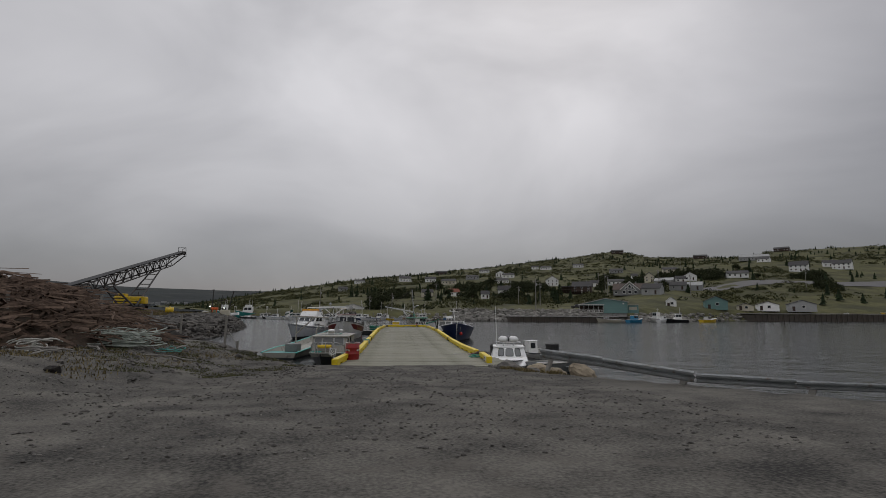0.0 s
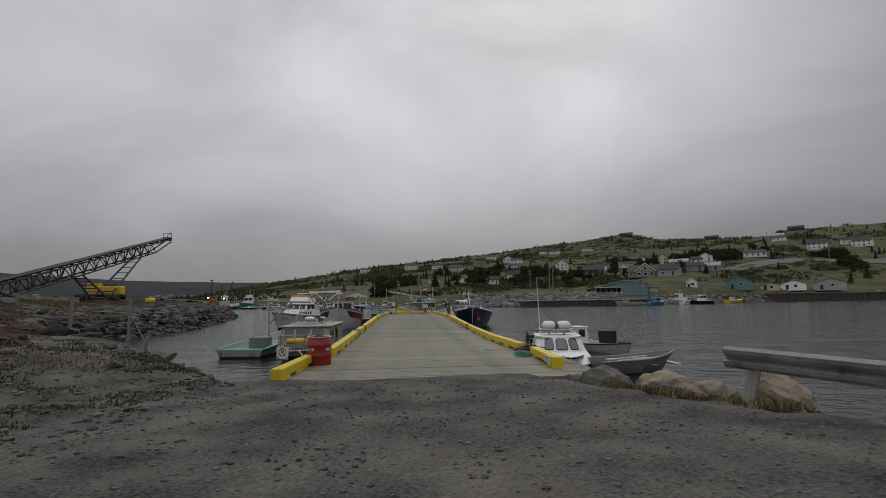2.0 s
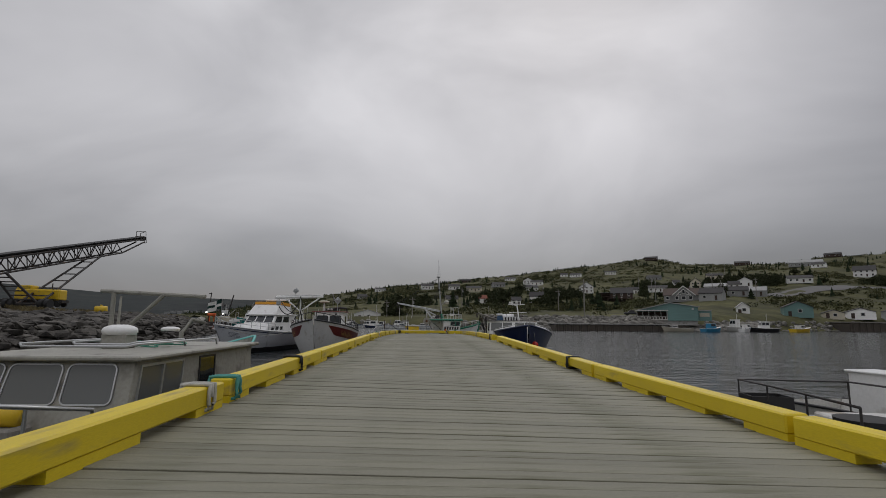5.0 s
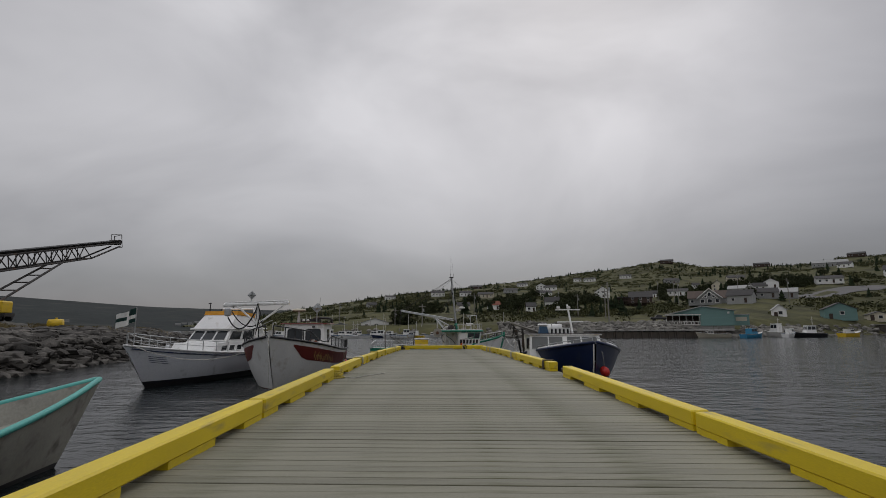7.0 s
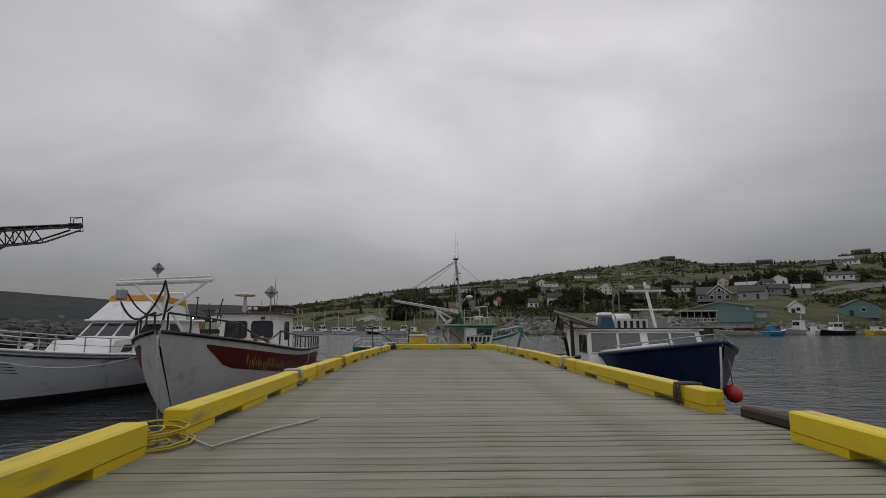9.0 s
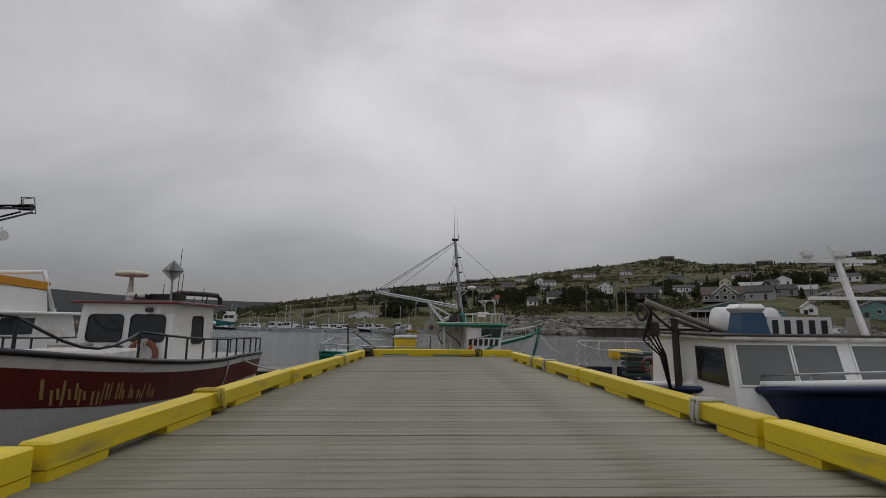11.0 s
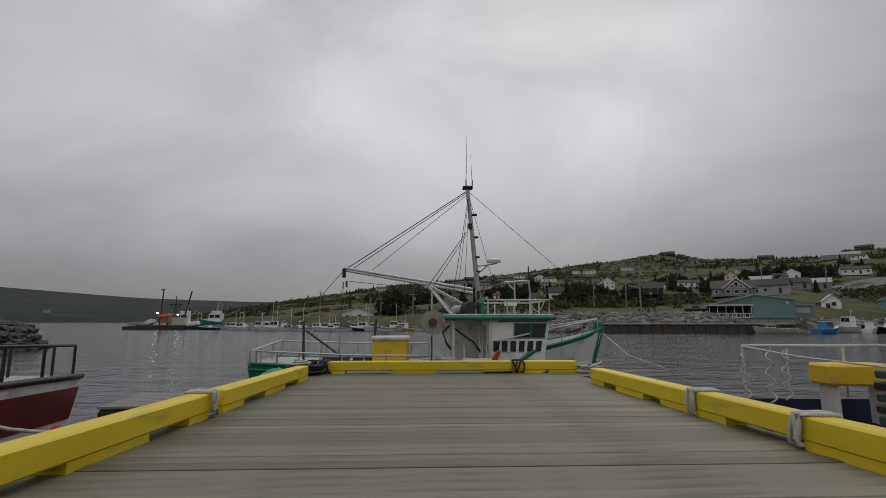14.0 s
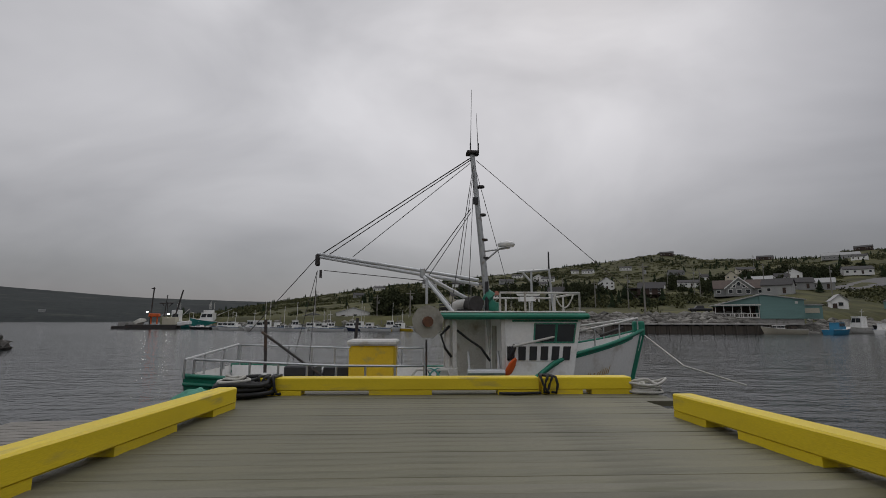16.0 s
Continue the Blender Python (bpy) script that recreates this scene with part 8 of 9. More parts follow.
def conveyor():
    """A stacking conveyor: a long truss on a V-shaped ladder undercarriage, with the belt on top."""
    tip, foot = Vector((-50.2, 90.3, 14.9)), Vector((-48.3, 38.0, 2.4))
    ob = empty("stacking_conveyor", Matrix(), "long dark steel stacking conveyor with a lattice boom", "conveyor")
    d = (tip - foot).normalized()
    side = d.cross(Vector((0, 0, 1))).normalized()
    up = side.cross(d)
    L = (tip - foot).length
    n = 26

    def at(s, x, z):
        return foot + d * s + side * x + up * z
    depth = 1.75
    for x in (-0.7, 0.7):
        part("top_chord", add_tube(bmesh.new(), at(0, x, 0), at(L, x, 0), 0.13, n=6), M_DARKSTEEL, ob)
        part("bottom_chord", pathm([at(6, x, -0.1), at(9, x, -depth), at(L - 7, x, -depth), at(L, x, -0.5)], 0.12, 6), M_DARKSTEEL, ob)
        for i in range(n):
            s0, s1 = 9 + (L - 16) * i / n, 9 + (L - 16) * (i + 1) / n
            a, b = (at(s0, x, 0), at(s1, x, -depth)) if i % 2 else (at(s0, x, -depth), at(s1, x, 0))
            part("brace", add_tube(bmesh.new(), a, b, 0.07, n=5), M_DARKSTEEL, ob)
            if i % 2 == 0:
                part("upright", add_tube(bmesh.new(), at(s0, x, 0), at(s0, x, -depth), 0.06, n=5), M_DARKSTEEL, ob)
    for i in range(18):
        s = 9 + (L - 16) * i / 17
        part("cross_tie", add_tube(bmesh.new(), at(s, -0.7, -depth), at(s, 0.7, -depth), 0.06, n=5), M_DARKSTEEL, ob)
    bm = bmesh.new()
    hexa(bm, [at(0, -0.62, 0.22), at(0, 0.62, 0.22), at(L, 0.62, 0.22), at(L, -0.62, 0.22)], [at(0, -0.75, 0.42), at(0, 0.75, 0.42), at(L, 0.75, 0.42), at(L, -0.75, 0.42)])
    part("belt", bm, M_BLACK, ob, "black rubber belt")
    for i in range(24):
        s = L * (i + 0.5) / 24
        part("roller_frame", add_tube(bmesh.new(), at(s, -0.75, 0.12), at(s, 0.75, 0.12), 0.08, n=6), M_DARKSTEEL, ob)
    part("head_drum", add_tube(bmesh.new(), at(L, -0.75, 0.1), at(L, 0.75, 0.1), 0.42, n=16), M_DARKSTEEL, ob)
    part("head_guard", tubes(((at(L - 1.5, 0.8, 0.2), at(L - 1.5, 0.8, 1.1)), (at(L + 0.4, 0.8, 0.2), at(L + 0.4, 0.8, 1.3)), (at(L - 1.5, 0.8, 1.1), at(L + 0.4, 0.8, 1.3)), (at(L + 0.4, -0.8, 0.2), at(L + 0.4, -0.8, 1.3)), (at(L + 0.4, -0.8, 1.3), at(L + 0.4, 0.8, 1.3)), (at(L + 0.4, 0.8, -0.7), at(L + 0.4, 0.8, 0.3)), (at(L - 1, 0.8, -0.6), at(L + 0.4, 0.8, -0.7))), 0.05), M_DARKSTEEL, ob)
    base = Vector((-46.6, 62.3, near_z(-46.6, 62.3) + 0.7))
    for s in (L * 0.76, L * 0.43):
        for x in (-0.75, 0.75):
            top = at(s, x, -depth)
            part("leg", add_tube(bmesh.new(), top, base + side * x * 1.6, 0.14, n=6), M_DARKSTEEL, ob)
        for k in range(1, 7):
            a, b = at(s, -0.75, -depth).lerp(base - side * 1.2, k / 7), at(s, 0.75, -depth).lerp(base + side * 1.2, k / 7)
            part("rung", add_tube(bmesh.new(), a, b, 0.08, n=5), M_DARKSTEEL, ob)
    part("axle", add_tube(bmesh.new(), base - side * 2.2, base + side * 2.2, 0.16), M_DARKSTEEL, ob)
    for x in (-2.3, -1.6, 1.6, 2.3):
        c = base + side * x
        part("wheel", add_tube(bmesh.new(), c - side * 0.22, c + side * 0.22, 0.6, n=18), M_BLACK, ob)


conveyor()


def crusher():
    ob = empty("crusher_plant", pose(-48.6, 66, near_z(-48.6, 66) + 0.35, 0, 0, 8) @ Matrix.Diagonal((0.62, 0.7, 0.7, 1)), "yellow crusher plant standing on the gravel bank", "machine")
    part("body", boxm(1, 0, 2.1, 8.0, 2.6, 1.9, None, 0.2), M_YELLOW, ob)
    part("hood", boxm(-1.5, 0, 3.3, 2.6, 2.2, 0.9, None, 0.15), M_YELLOW, ob)
    part("chassis", boxm(0, 0, 0.95, 11, 2.2, 0.5), M_DARKSTEEL, ob)
    for x in (-3.6, -2.4, 3.4, 4.6):
        for y in (-1.2, 1.2):
            part("wheel", add_tube(bmesh.new(), (x, y - 0.2, 0.5), (x, y + 0.2, 0.5), 0.52, n=16), M_BLACK, ob)
    part("exhaust", add_tube(bmesh.new(), (2.5, 0.6, 3.0), (2.5, 0.6, 4.2), 0.1), M_DARKSTEEL, ob)
    part("walkway", boxm(0, -1.6, 1.3, 9, 0.6, 0.1), M_DARKSTEEL, ob)


crusher()


def loader():
    ob = empty("yellow_tank", pose(-43.3, 70.5, near_z(-43.3, 70.5) - 0.1, 0, 0, 20) @ Matrix.Diagonal((0.75, 0.75, 0.75, 1)), "small yellow fuel tank on skids on the bank", "tank")
    part("tank", add_tube(bmesh.new(), (-0.9, 0, 0.9), (0.9, 0, 0.9), 0.7, n=18), M_YELLOW, ob, smooth=True)
    part("skid", boxm(0, 0, 0.15, 2.0, 1.2, 0.3), M_DARKSTEEL, ob)
    part("cap", add_tube(bmesh.new(), (0, 0, 1.55), (0, 0, 1.8), 0.18), M_YELLOW, ob)


loader()

# stockpiles and plant further along the bank
for x, y, r, h in ((-62, 60, 9, 2.0), (-75, 72, 10, 2.5), (-58, 45, 7, 1.4), (-90, 60, 14, 3.0), (-70, 88, 9, 1.6)):
    bm = bmesh.new()
    bmesh.ops.create_cone(bm, cap_ends=False, segments=26, radius1=r, radius2=r * 0.25, depth=h, matrix=Matrix.Translation((x, y, near_z(x, y) + h / 2 - 0.3)))
    bmesh.ops.subdivide_edges(bm, edges=list(bm.edges), cuts=3, use_grid_fill=True)
    for v in bm.verts:
        v.co += Vector((noise.noise(v.co * 0.5), noise.noise(v.co * 0.5 + Vector((9, 0, 0))), 0.7 * noise.noise(v.co * 0.6))) * 0.9
    tagged(link("gravel_pile", bm, M_GRAVEL, smooth=True), "dark gravel stockpile on the bank", "gravel pile", "gravel stockpiles")

# fence along the berm
fence = empty("fence", Matrix(), "sagging wire fence with weathered grey posts", "fence")
fp = [(-15.0, -14.0, 2.0), (-15.4, -6.5, 2.1), (-15.6, -0.4, 2.3), (-14.7, 2.8, 1.5), (-13.6, 4.0, 1.7), (-10.5, 2.2, 1.9), (-9.75, 1.9, 0.9)]
tops = []
for x, y, h in fp:
    z = max(near_z(x, y), -0.4)
    tops.append(Vector((x, y, z + h * 0.74)))
    part("fence_post", add_tube(bmesh.new(), (x, y, z - 0.4), (x + 0.03, y, z + h), 0.065), M_POLE, fence)
part("top_rail", pathm(tops, 0.018), M_POLE, fence)
for f in (0.75, 0.5, 0.25, 0.08):
    part("wire", pathm([p - Vector((0, 0, (1 - f) * fp[i][2])) for i, p in enumerate(tops)], 0.006, 4), M_DARKSTEEL, fence)
bm = bmesh.new()
for i in range(len(fp) - 1):
    a, b = tops[i], tops[i + 1]
    k = int((b - a).length / 0.16)
    for j in range(k):
        for s in (-1, 1):
            u0, u1 = j / k, min(max((j + s * 5) / k, 0), 1)
            p, q = a.lerp(b, u0), a.lerp(b, u1) - Vector((0, 0, 0.95 * (fp[i][2] if abs(u1 - u0) * k > 4 else fp[i][2] * abs(u1 - u0) * k / 5)))
            add_tube(bm, p, q, 0.0025, n=3)
tagged(part("mesh", bm, M_DARKSTEEL, fence), "", "", "", "stuff")

# heap of brown brush behind the fence
hrnd = np.random.default_rng(5)


def heap_h(x, y):
    dx, dy = (x + 21.5) / 9.0, (y + 4.5) / 9.5
    q = max(1 - dx * dx - dy * dy, 0)
    return 3.0 * q ** 0.75


bm = bmesh.new()
rows = []
for j in range(29):
    rows.append([bm.verts.new((-31.5 + i * 0.72, -15 + j * 0.74, near_z(-31.5 + i * 0.72, -15 + j * 0.74) + heap_h(-31.5 + i * 0.72, -15 + j * 0.74) + 0.3 * noise.noise((i * 0.5, j * 0.5, 0)) - 0.25)) for i in range(29)])
for a, b in zip(rows, rows[1:]):
    for i in range(28):
        bm.faces.new((a[i], a[i + 1], b[i + 1], b[i]))
brush = empty("brush_heap", Matrix(), "tall heap of brown brush and roots behind the fence", "brush heap")
part("core", bm, M_EARTH, brush, smooth=True)
bm = bmesh.new()
for _ in range(4600):
    a, r = hrnd.uniform(0, 2 * math.pi), math.sqrt(hrnd.uniform(0, 1))
    x, y = -21.5 + 9.0 * r * math.cos(a), -4.5 + 9.5 * r * math.sin(a)
    z = near_z(x, y) + heap_h(x, y) + hrnd.uniform(-0.25, 0.15)
    t, l = hrnd.uniform(0, 2 * math.pi), hrnd.uniform(0.7, 2.4)
    p = Vector((x, y, z))
    e = p + Vector((l * math.cos(t), l * math.sin(t), hrnd.uniform(-0.45, 0.4)))
    m = p.lerp(e, 0.5) + Vector((-math.sin(t) * hrnd.uniform(-0.35, 0.35) * l, math.cos(t) * hrnd.uniform(-0.35, 0.35) * l, hrnd.uniform(0.0, 0.3)))
    w = hrnd.uniform(0.015, 0.055)
    o = Vector((-math.sin(t), math.cos(t), 0)) * w
    up = Vector((0, 0, w * 1.6))
    vs = [[bm.verts.new(c + k) for k in (o, -o, up)] for c in (p, m, e)]
    for q0, q1 in zip(vs, vs[1:]):
        for k in range(3):
            bm.faces.new((q0[k], q0[(k + 1) % 3], q1[(k + 1) % 3], q1[k]))
tagged(part("brushwood", bm, M_BRUSH, brush), "brown twigs and roots", "", "", "stuff")

# loose stones on the landing
prng = np.random.default_rng(44)
pebbles = []
for k in range(13000):
    berm = k % 5 == 0
    x, y = (prng.uniform(-14, -4.3), prng.uniform(-10, 0.5)) if berm else (prng.uniform(-13, 4.2), prng.uniform(-21, -4.8))
    ps = 0.012 + 0.06 * prng.uniform() ** 4 if berm else 0.008 + 0.022 * prng.uniform() ** 3
    z = near_z(x, y)
    if z > WATER_Z + 0.3:
        pebbles.append((LV * prng.uniform(0.7, 1.3, (len(LV), 1)) * np.array([ps * 1.3, ps, ps * 0.7]) + np.array([x, y, z + ps * 0.2]), LF))
ob = merged("pebbles", pebbles, M_PEBBLE, "loose grey pebbles on the gravel landing")
ob["category"] = "pebbles"

# rope heap, driftwood and stones along the berm
coil("rope_tangle", -12.5, -4.4, near_z(-12.5, -4.4) + 0.05, 1.35, M_PALEROPE, "tangled heap of pale green rope on the berm", random.Random(1), 34, 22, 0.02, 1.0)
coil("rope_tangle", -11.9, -4.6, near_z(-11.9, -4.6), 1.6, M_PALEROPE, "loose turns of pale green rope round the heap", random.Random(21), 14, 22, 0.016, 0.6)
coil("rope_tangle", -10.4, -4.6, near_z(-10.4, -4.6), 0.6, M_TURQROPE, "tangle of green rope on the berm", random.Random(2), 4, 22, 0.012, 0.7)
coil("rope_tangle", -13.0, -8.4, near_z(-13, -8.4), 1.0, M_ROPE, "tangle of pale rope beside the fence", random.Random(4), 8, 22, 0.025, 0.7)
drnd = random.Random(6)
for i in range(12):
    x, y = drnd.uniform(-15, -9.5), drnd.uniform(-13.5, -1.2)
    z = near_z(x, y)
    t, l = drnd.uniform(0, 3.14), drnd.uniform(0.6, 2.2)
    a, b = Vector((x, y, z + 0.06)), Vector((x + l * math.cos(t), y + l * math.sin(t), near_z(x + l * math.cos(t), y + l * math.sin(t)) + 0.1))
    bm = pathm([a, a.lerp(b, 0.4) + Vector((0.05, 0.04, 0.05)), a.lerp(b, 0.75), b], drnd.uniform(0.02, 0.045), 6)
    tagged(link("driftwood", bm, M_POLE), "grey weathered driftwood on the berm", "driftwood", "driftwood")
for i in range(14):
    x, y = drnd.uniform(-15, -7.2), drnd.uniform(-13, 0.4)
    s = drnd.uniform(0.08, 0.24)
    tagged(link("stone", lump(bmesh.new(), x, y, near_z(x, y) + s * 0.2, s * 1.3, s, s * 0.6, drnd, 1, 0.2), M_ROCK), "grey stone on the berm", "stone", "stones on the berm")
for x, y, bs in ((-7.0, -0.6, 0.4), (-7.9, 0.5, 0.45), (-9.2, 1.4, 0.5), (-10.4, 2.6, 0.55), (-11.9, 3.6, 0.6), (-13.0, 4.4, 0.7), (-5.6, -2.3, 0.34), (-4.9, -3.1, 0.3)):
    tagged(link("boulder", lump(bmesh.new(), x, y, max(near_z(x, y), WATER_Z) + bs * 0.1, bs * 1.3, bs, bs * 0.45, drnd, 2, 0.16), M_ROCK), "dark wet boulder at the water's edge", "boulder", "boulders at the water's edge")



# ---- grass tufts ----
def tufts(name, spots, per, height, material, label, seed):
    rg = np.random.default_rng(seed)
    vs, fs = [], []
    for x, y, r in spots:
        for _ in range(int(per * r * r)):
            a, q = rg.uniform(0, 6.28), r * math.sqrt(rg.uniform())
            px, py = x + q * math.cos(a), y + q * math.sin(a)
            z = near_z(px, py)
            if z < WATER_Z + 0.25:
                continue
            h, t = height * rg.uniform(0.5, 1.2), rg.uniform(0, 6.28)
            lean = rg.uniform(0.1, 0.7) * h
            w = 0.012 + 0.01 * rg.uniform()
            ox, oy = w * math.cos(t + 1.57), w * math.sin(t + 1.57)
            n = len(vs)
            vs += [(px - ox, py - oy, z), (px + ox, py + oy, z), (px + 0.35 * lean * math.cos(t) + ox * 0.7, py + 0.35 * lean * math.sin(t) + oy * 0.7, z + h * 0.65), (px + lean * math.cos(t), py + lean * math.sin(t), z + h)]
            fs += [(n, n + 1, n + 2), (n, n + 2, n + 3)]
    me = bpy.data.meshes.new(name)
    me.from_pydata(vs, [], fs)
    me.materials.append(material)
    return tagged(new(name, me), label, "grass", "", "stuff")


tufts("dry_grass", [(3.3, -7.0, 0.5), (3.7, -8.0, 0.6), (4.5, -8.0, 0.5), (4.3, -9.3, 0.6)], 1500, 0.11, M_DRYGRASS, "dry yellow grass between the boulders", 1)
tufts("berm_grass", [(-9.5, -7.2, 1.0), (-10.6, -10.4, 1.4), (-12, -7.5, 1.4), (-10.0, -4.0, 1.3), (-8.6, -2.6, 1.1), (-11.8, -2.4, 1.4), (-12.5, -11.5, 1.5), (-9.0, -12.5, 0.8)], 200, 0.08, M_DRYGRASS, "sparse dry grass on the berm", 2)
tufts("bank_grass", [(-36 - 3.4 * (i % 4), 30 + 3.0 * i, 3.0) for i in range(19)], 60, 0.5, M_DRYGRASS, "dry grass along the top of the bank", 3)
mrnd = random.Random(31)
for x, y, z, s, m, label in ((3.55, -5.4, -0.16, 0.46, M_PEBBLE, "pale grey rounded boulder at the wharf's end"), (4.75, -5.6, -0.22, 0.5, M_TANROCK, "tan rounded boulder at the wharf's end"), (5.85, -7.5, -0.02, 0.46, M_TANROCK, "tan boulder below the guard rail"), (5.1, -6.7, -0.2, 0.4, M_TANROCK, "tan boulder below the guard rail"), (3.1, -4.95, -0.12, 0.2, M_PEBBLE, "small grey stone at the wharf's end"), (2.8, -5.3, -0.05, 0.16, M_PEBBLE, "small grey stone at the wharf's end"), (4.2, -6.5, -0.15, 0.32, M_PEBBLE, "grey stone among dry grass")):
    tagged(link("boulder", lump(bmesh.new(), x, y, z, s * 1.2, s, s * 0.72, mrnd, 3, 0.1), m), label, "boulder", "boulders at the wharf's end")
patches = [(mrnd.uniform(-14, -5.2), mrnd.uniform(-11, 0.5), mrnd.uniform(0.25, 0.8)) for _ in range(60)]
tufts("weeds", [p for p in patches if bank_shore(p[1]) - p[0] > 1.2], 420, 0.06, M_LEAF, "low green weeds on the gravel berm", 9)


# ---- gear on the wharf ----
coil("rope_tangle", -3.35, -0.35, deck_z(0) - 0.02, 0.26, M_TURQROPE, "turquoise rope tangled at the curb's end", random.Random(3), 7, 13, 0.013, 1.0)
tagged(link("rope", pathm([(-3.3, 0.1, 0.3), (-3.45, -0.1, 0.32), (-3.55, -0.15, 0.1), (-3.6, -0.1, -0.4), (-3.65, 0.2, -0.9)], 0.025), M_TURQROPE, smooth=True), "turquoise rope hanging over the wharf edge", "rope")
coil("fishing_net", 2.78, -0.9, deck_z(0), 0.3, M_NETGREEN, "green fishing net heaped against the curb", random.Random(5), 12, 11, 0.012, 1.1)
coil("rope_tangle", 3.22, 0.55, deck_z(0), 0.34, M_MAROON, "dull red rope tangled with the net", random.Random(15), 9, 11, 0.012, 1.1)
coil("rope_tangle", 3.35, 0.4, deck_z(0) + 0.03, 0.38, M_BROWNWALL, "brown rope tangled with the net", random.Random(16), 9, 11, 0.016, 1.1)
plate = empty("no_parking_plate", pose(2.915, -3.0, 0.02, 0, 0, -2.7), "white no parking plate on the yellow curb", "sign")
part("plate", boxm(0, 0, 0.11, 0.012, 0.56, 0.19, None, 0.002), M_WHITE, plate)
cu = bpy.data.curves.new("lettering", "FONT")
cu.body, cu.size, cu.extrude, cu.align_x, cu.align_y = "NO PARKING", 0.078, 0.001, "CENTER", "CENTER"
cu.materials.append(M_BLACKPAINT)
t_ob = new("lettering", cu)
t_ob.parent = plate
t_ob.matrix_basis = pose(-0.0075, 0, 0.145, 90, 0, -90)
for k in range(2):
    part("text_bar", boxm(-0.0075, 0, 0.085 - 0.03 * k, 0.002, 0.4, 0.014), M_BLACKPAINT, plate)
coil("rope_tangle", -3.3, 26.35, deck_z(26.3), 0.34, M_YELROPE, "yellow rope tangled in the curb gap", random.Random(6), 14, 11, 0.012, 1.1)
tagged(link("timber_block", boxm(3.45, 27.15, deck_z(27) + 0.06, 0.18, 0.95, 0.14, (0, 0, 4), 0.03), M_BROWNWALL), "dark brown timber lying in the curb gap", "timber")
coil("rope_tangle", -2.95, 50.2, deck_z(50) + 0.02, 0.5, M_BLACK, "black rope heaped over the curb's end", random.Random(8), 18, 18, 0.035, 0.8)
coil("rope_tangle", -3.1, 50.05, deck_z(50) + 0.2, 0.28, M_ROPE, "white rope heaped at the wharf corner", random.Random(9), 5, 18, 0.025, 0.7)
coil("rope_tangle", 3.75, 50.4, deck_z(50), 0.42, M_ROPE, "pale mooring rope heaped at the wharf corner", random.Random(10), 9, 18, 0.025, 0.7)
bm = bmesh.new()
for v in bmesh.ops.create_uvsphere(bm, u_segments=18, v_segments=10, radius=1)["verts"]:
    v.co = Vector((-3.55 + 0.34 * v.co.x, 49.7 + 0.3 * v.co.y, deck_z(50) - 0.06 + 0.24 * v.co.z)) + 0.06 * Vector((noise.noise(v.co * 3), noise.noise(v.co * 3 + Vector((5, 0, 0))), noise.noise(v.co * 4)))
tagged(link("netting", bm, M_NETGREEN, smooth=True), "bundle of green netting at the wharf's end", "net")



def rope_wrap(x, y, along_x, material, label, turns=3):
    """Mooring rope taken round a curb timber."""
    pts = []
    wob = random.Random(int(1000 * y + 7 * x))
    for i in range(turns * 16):
        a = 2 * math.pi * i / 16
        w = (0.16 if not along_x else 0.185) * wob.uniform(1.0, 1.12)
        c = max(min(1.35 * math.cos(a), 1), -1) * w
        h = deck_z(y) - (cross_fall(y) if x > 0 and not along_x else 0) + 0.17 + max(min(1.35 * math.sin(a), 1), -1) * 0.135
        o = 0.05 * (i / 16 - turns / 2) + 0.05 * math.sin(a * 0.5 + y) + wob.uniform(-0.008, 0.008)
        if along_x and c < 0:
            o += 0.06 * math.sin(a * 1.3)
            c -= 0.05 * abs(math.sin(a * 0.7))
        pts.append((x + o, y + c, h) if along_x else (x + c, y + o, h))
    tagged(link("mooring_rope", pathm(pts, 0.022), material, smooth=True), label, "rope", "ropes round the curbs")


for x, y, m in ((-XC, 7.9, M_ROPE), (-XC, 8.7, M_TURQROPE), (-XC, 12.1, M_BLACK), (-XC, 31.2, M_ROPE), (-3.11, 35.6, M_YELROPE), (-2.88, 44.4, M_ROPE)):
    rope_wrap(x, y, False, m, "mooring rope wound round the yellow curb")
for y, m in ((14.8, M_BLACK), (28.6, M_TIMBER), (34.9, M_ROPE), (44.3, M_ROPE), (42.6, M_ROPE)):
    rope_wrap(XC, y, False, m, "mooring rope wound round the yellow curb")
rope_wrap(2.05, END_Y, True, M_BLACK, "black mooring rope wound round the end curb", 4)
rope_wrap(-2.6, END_Y, True, M_BLACK, "black mooring rope wound round the end curb", 5)
for y0, pts in ((1.2, ((3.1, 1.2), (2.5, 1.5), (1.9, 1.1), (1.4, 1.3))), (1.6, ((3.1, 1.7), (2.6, 2.0), (2.0, 1.7))), (26.5, ((-3.0, 26.6), (-2.6, 26.2), (-2.3, 26.9), (-1.9, 27.6)))):
    tagged(link("rope", pathm([(x, y, deck_z(y) - cross_fall(y) * (0.5 + x / 6.4) + 0.02) for x, y in pts], 0.012), M_ROPE, smooth=True), "thin loose rope lying on the deck", "rope")
tagged(link("rope", pathm([(1.9, END_Y - 0.2, deck_z(50) + 0.03), (1.5, END_Y - 0.28, deck_z(50) + 0.03), (1.2, END_Y - 0.25, deck_z(50) + 0.03)], 0.025), M_BLACK, smooth=True), "black rope end lying by the curb", "rope")
fdock = empty("floating_dock", pose(-5.6, 50.2, WATER_Z, 0, 0, 6), "low grey floating dock beside the wharf", "dock")
part("float_body", boxm(0, 0, 0.25, 3.0, 2.0, 0.5, None, 0.05), M_BLACK, fdock)
for i in range(9):
    part("deck_board", boxm(0, -0.9 + 0.22 * i, 0.54, 3.0, 0.19, 0.05), M_POLE, fdock)


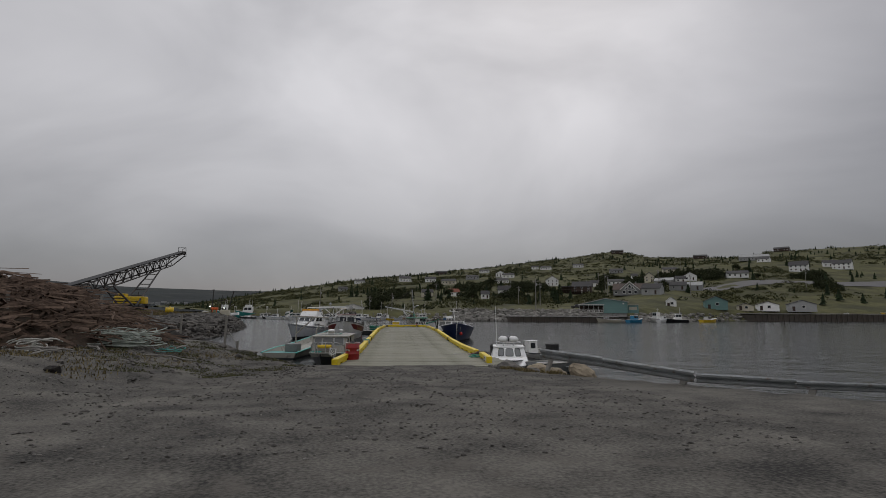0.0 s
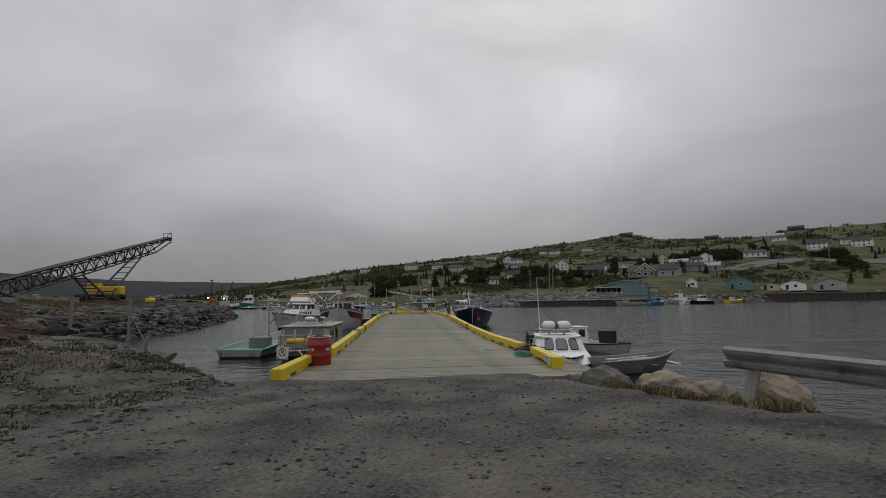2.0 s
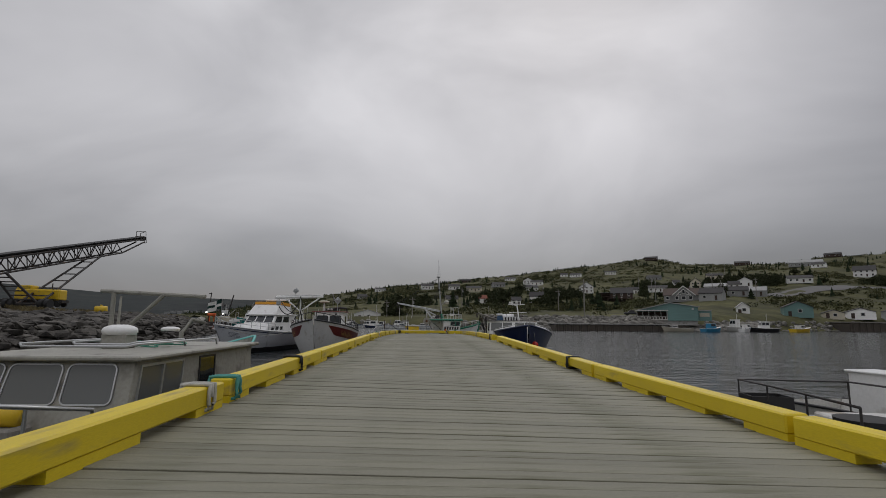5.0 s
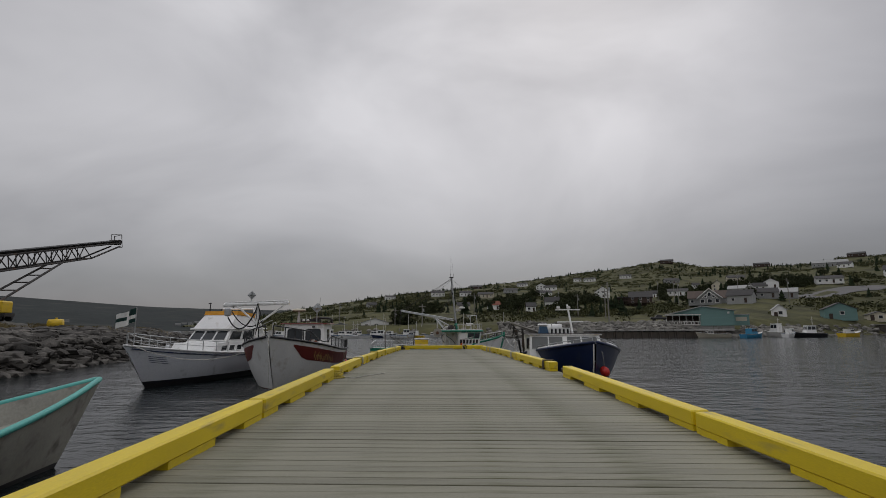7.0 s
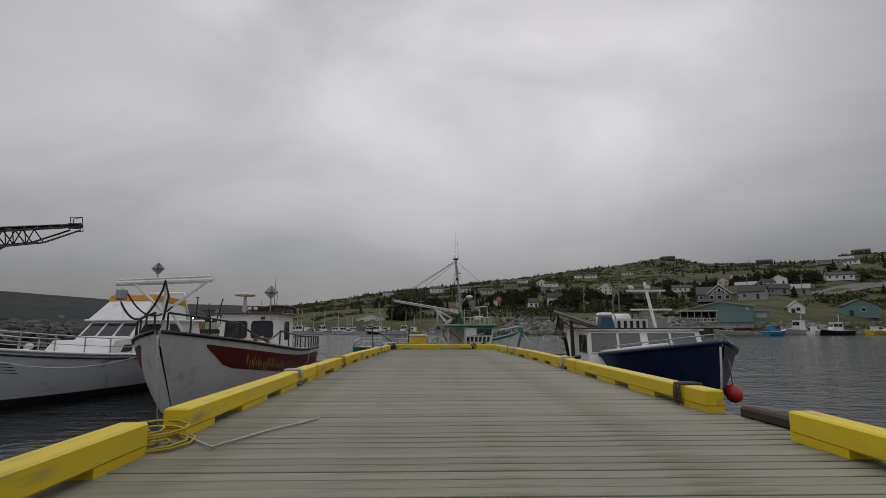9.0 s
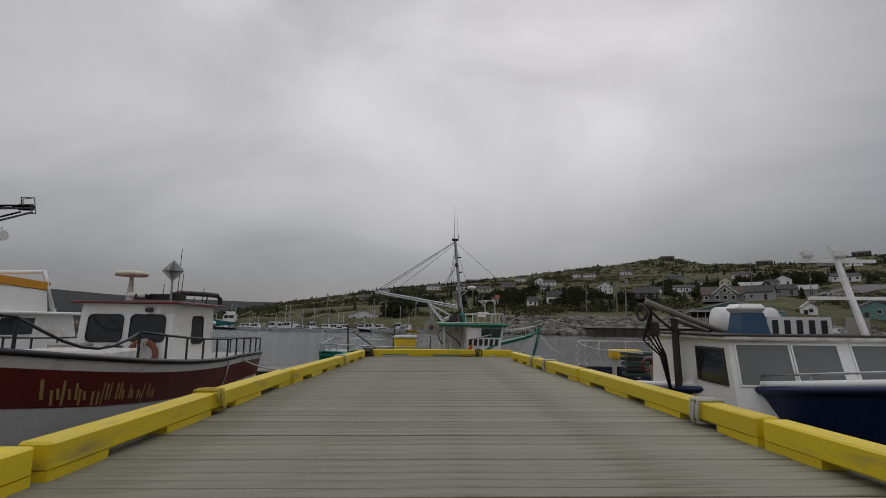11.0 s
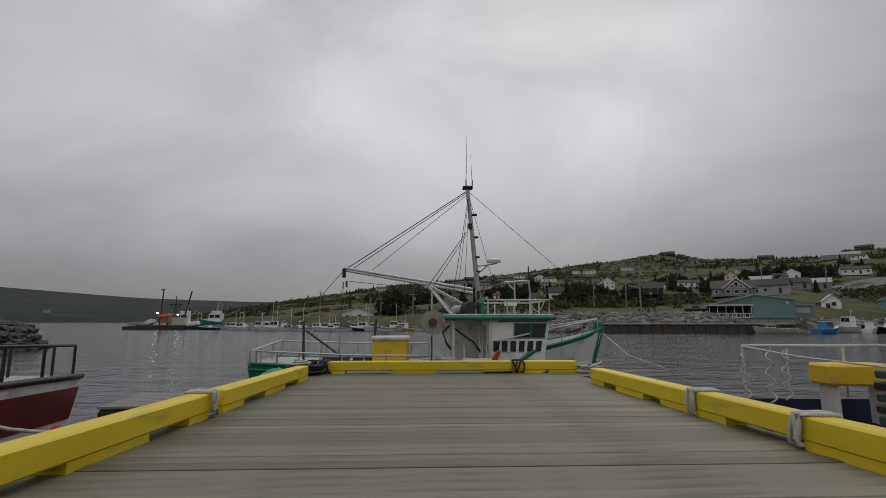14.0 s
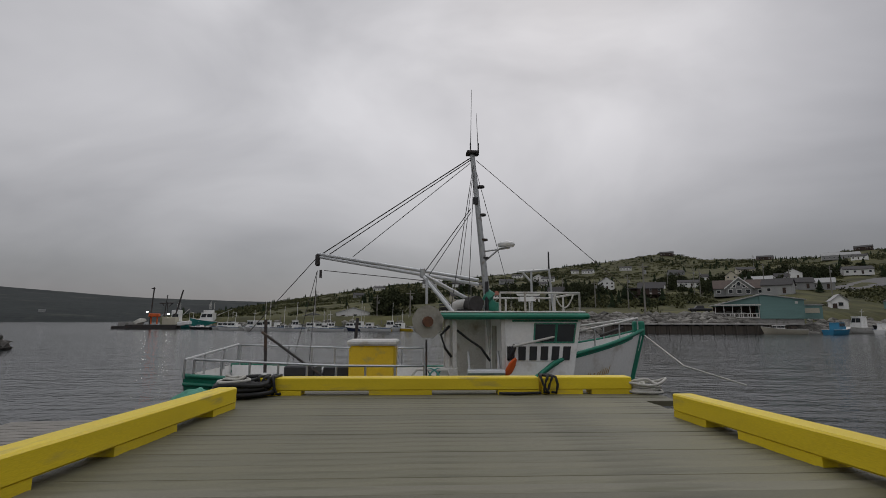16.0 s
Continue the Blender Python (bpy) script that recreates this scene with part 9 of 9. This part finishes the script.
# ---- deck planks, each its own piece ----
step = (Y1 - Y0) / 290
plank_me = {}
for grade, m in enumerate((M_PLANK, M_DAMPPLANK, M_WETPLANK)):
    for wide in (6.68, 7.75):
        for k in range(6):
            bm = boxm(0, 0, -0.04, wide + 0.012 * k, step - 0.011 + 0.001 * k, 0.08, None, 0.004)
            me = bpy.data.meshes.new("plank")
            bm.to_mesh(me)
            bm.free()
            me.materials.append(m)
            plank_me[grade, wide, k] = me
rnd = random.Random(11)
for i in range(290):
    y = Y0 + step * (i + 0.5)
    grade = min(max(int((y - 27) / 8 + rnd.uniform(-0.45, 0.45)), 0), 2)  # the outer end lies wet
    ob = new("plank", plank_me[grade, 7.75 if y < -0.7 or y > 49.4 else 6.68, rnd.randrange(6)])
    ob.parent = wharf
    fall = cross_fall(y)
    ob.matrix_basis = pose(rnd.uniform(-0.02, 0.02), y, deck_z(y) - fall / 2 + rnd.uniform(-0.005, 0.004), 0, math.degrees(math.atan2(fall, 6.4)), rnd.uniform(-0.08, 0.08))


# ---- armour rocks of the bank, nearest ones as pieces ----
arnd = np.random.default_rng(12)
riprap = empty("riprap", Matrix(), "grey armour rocks along the bank", "rocks", "", "structure")
rock_me = []
lrnd = random.Random(14)
for k in range(8):
    bm = lump(bmesh.new(), 0, 0, 0, 1.5, 1.0, 0.55, lrnd, 1, 0.28)
    me = bpy.data.meshes.new("rock")
    bm.to_mesh(me)
    bm.free()
    me.materials.append(M_ROCK)
    rock_me.append(me)
rest, count = [], 0
for i in range(6400):
    y = 3 + 88 * arnd.uniform()
    back = arnd.uniform(-0.6, 6.5 if y > 18 else 3.5)
    x = bank_shore(y) - back
    s = 0.14 + 0.5 * arnd.uniform() ** 2.2
    z = near_z(x, y) + s * 0.25
    if count < 290 and 20 < y < 52 and i % 6 == 0:
        ob = new("rock", rock_me[int(arnd.integers(8))])
        ob.parent = riprap
        ob.matrix_basis = pose(x, y, z, arnd.uniform(-30, 30), arnd.uniform(-30, 30), arnd.uniform(0, 360)) @ Matrix.Diagonal((s, s, s, 1))
        count += 1
    else:
        v = LV * arnd.uniform(0.68, 1.3, (len(LV), 1)) * np.array([s * 1.5, s * 0.95, s * 0.55])
        a = arnd.uniform(0, 6.28)
        rot = np.array([[math.cos(a), -math.sin(a), 0], [math.sin(a), math.cos(a), 0], [0, 0, 1]])
        rest.append((v @ rot.T + np.array([x, y, z]), LF))
ob = merged("rocks", rest, M_ROCKS, "")
ob["category"] = ""
del ob["category"]
ob.parent = riprap
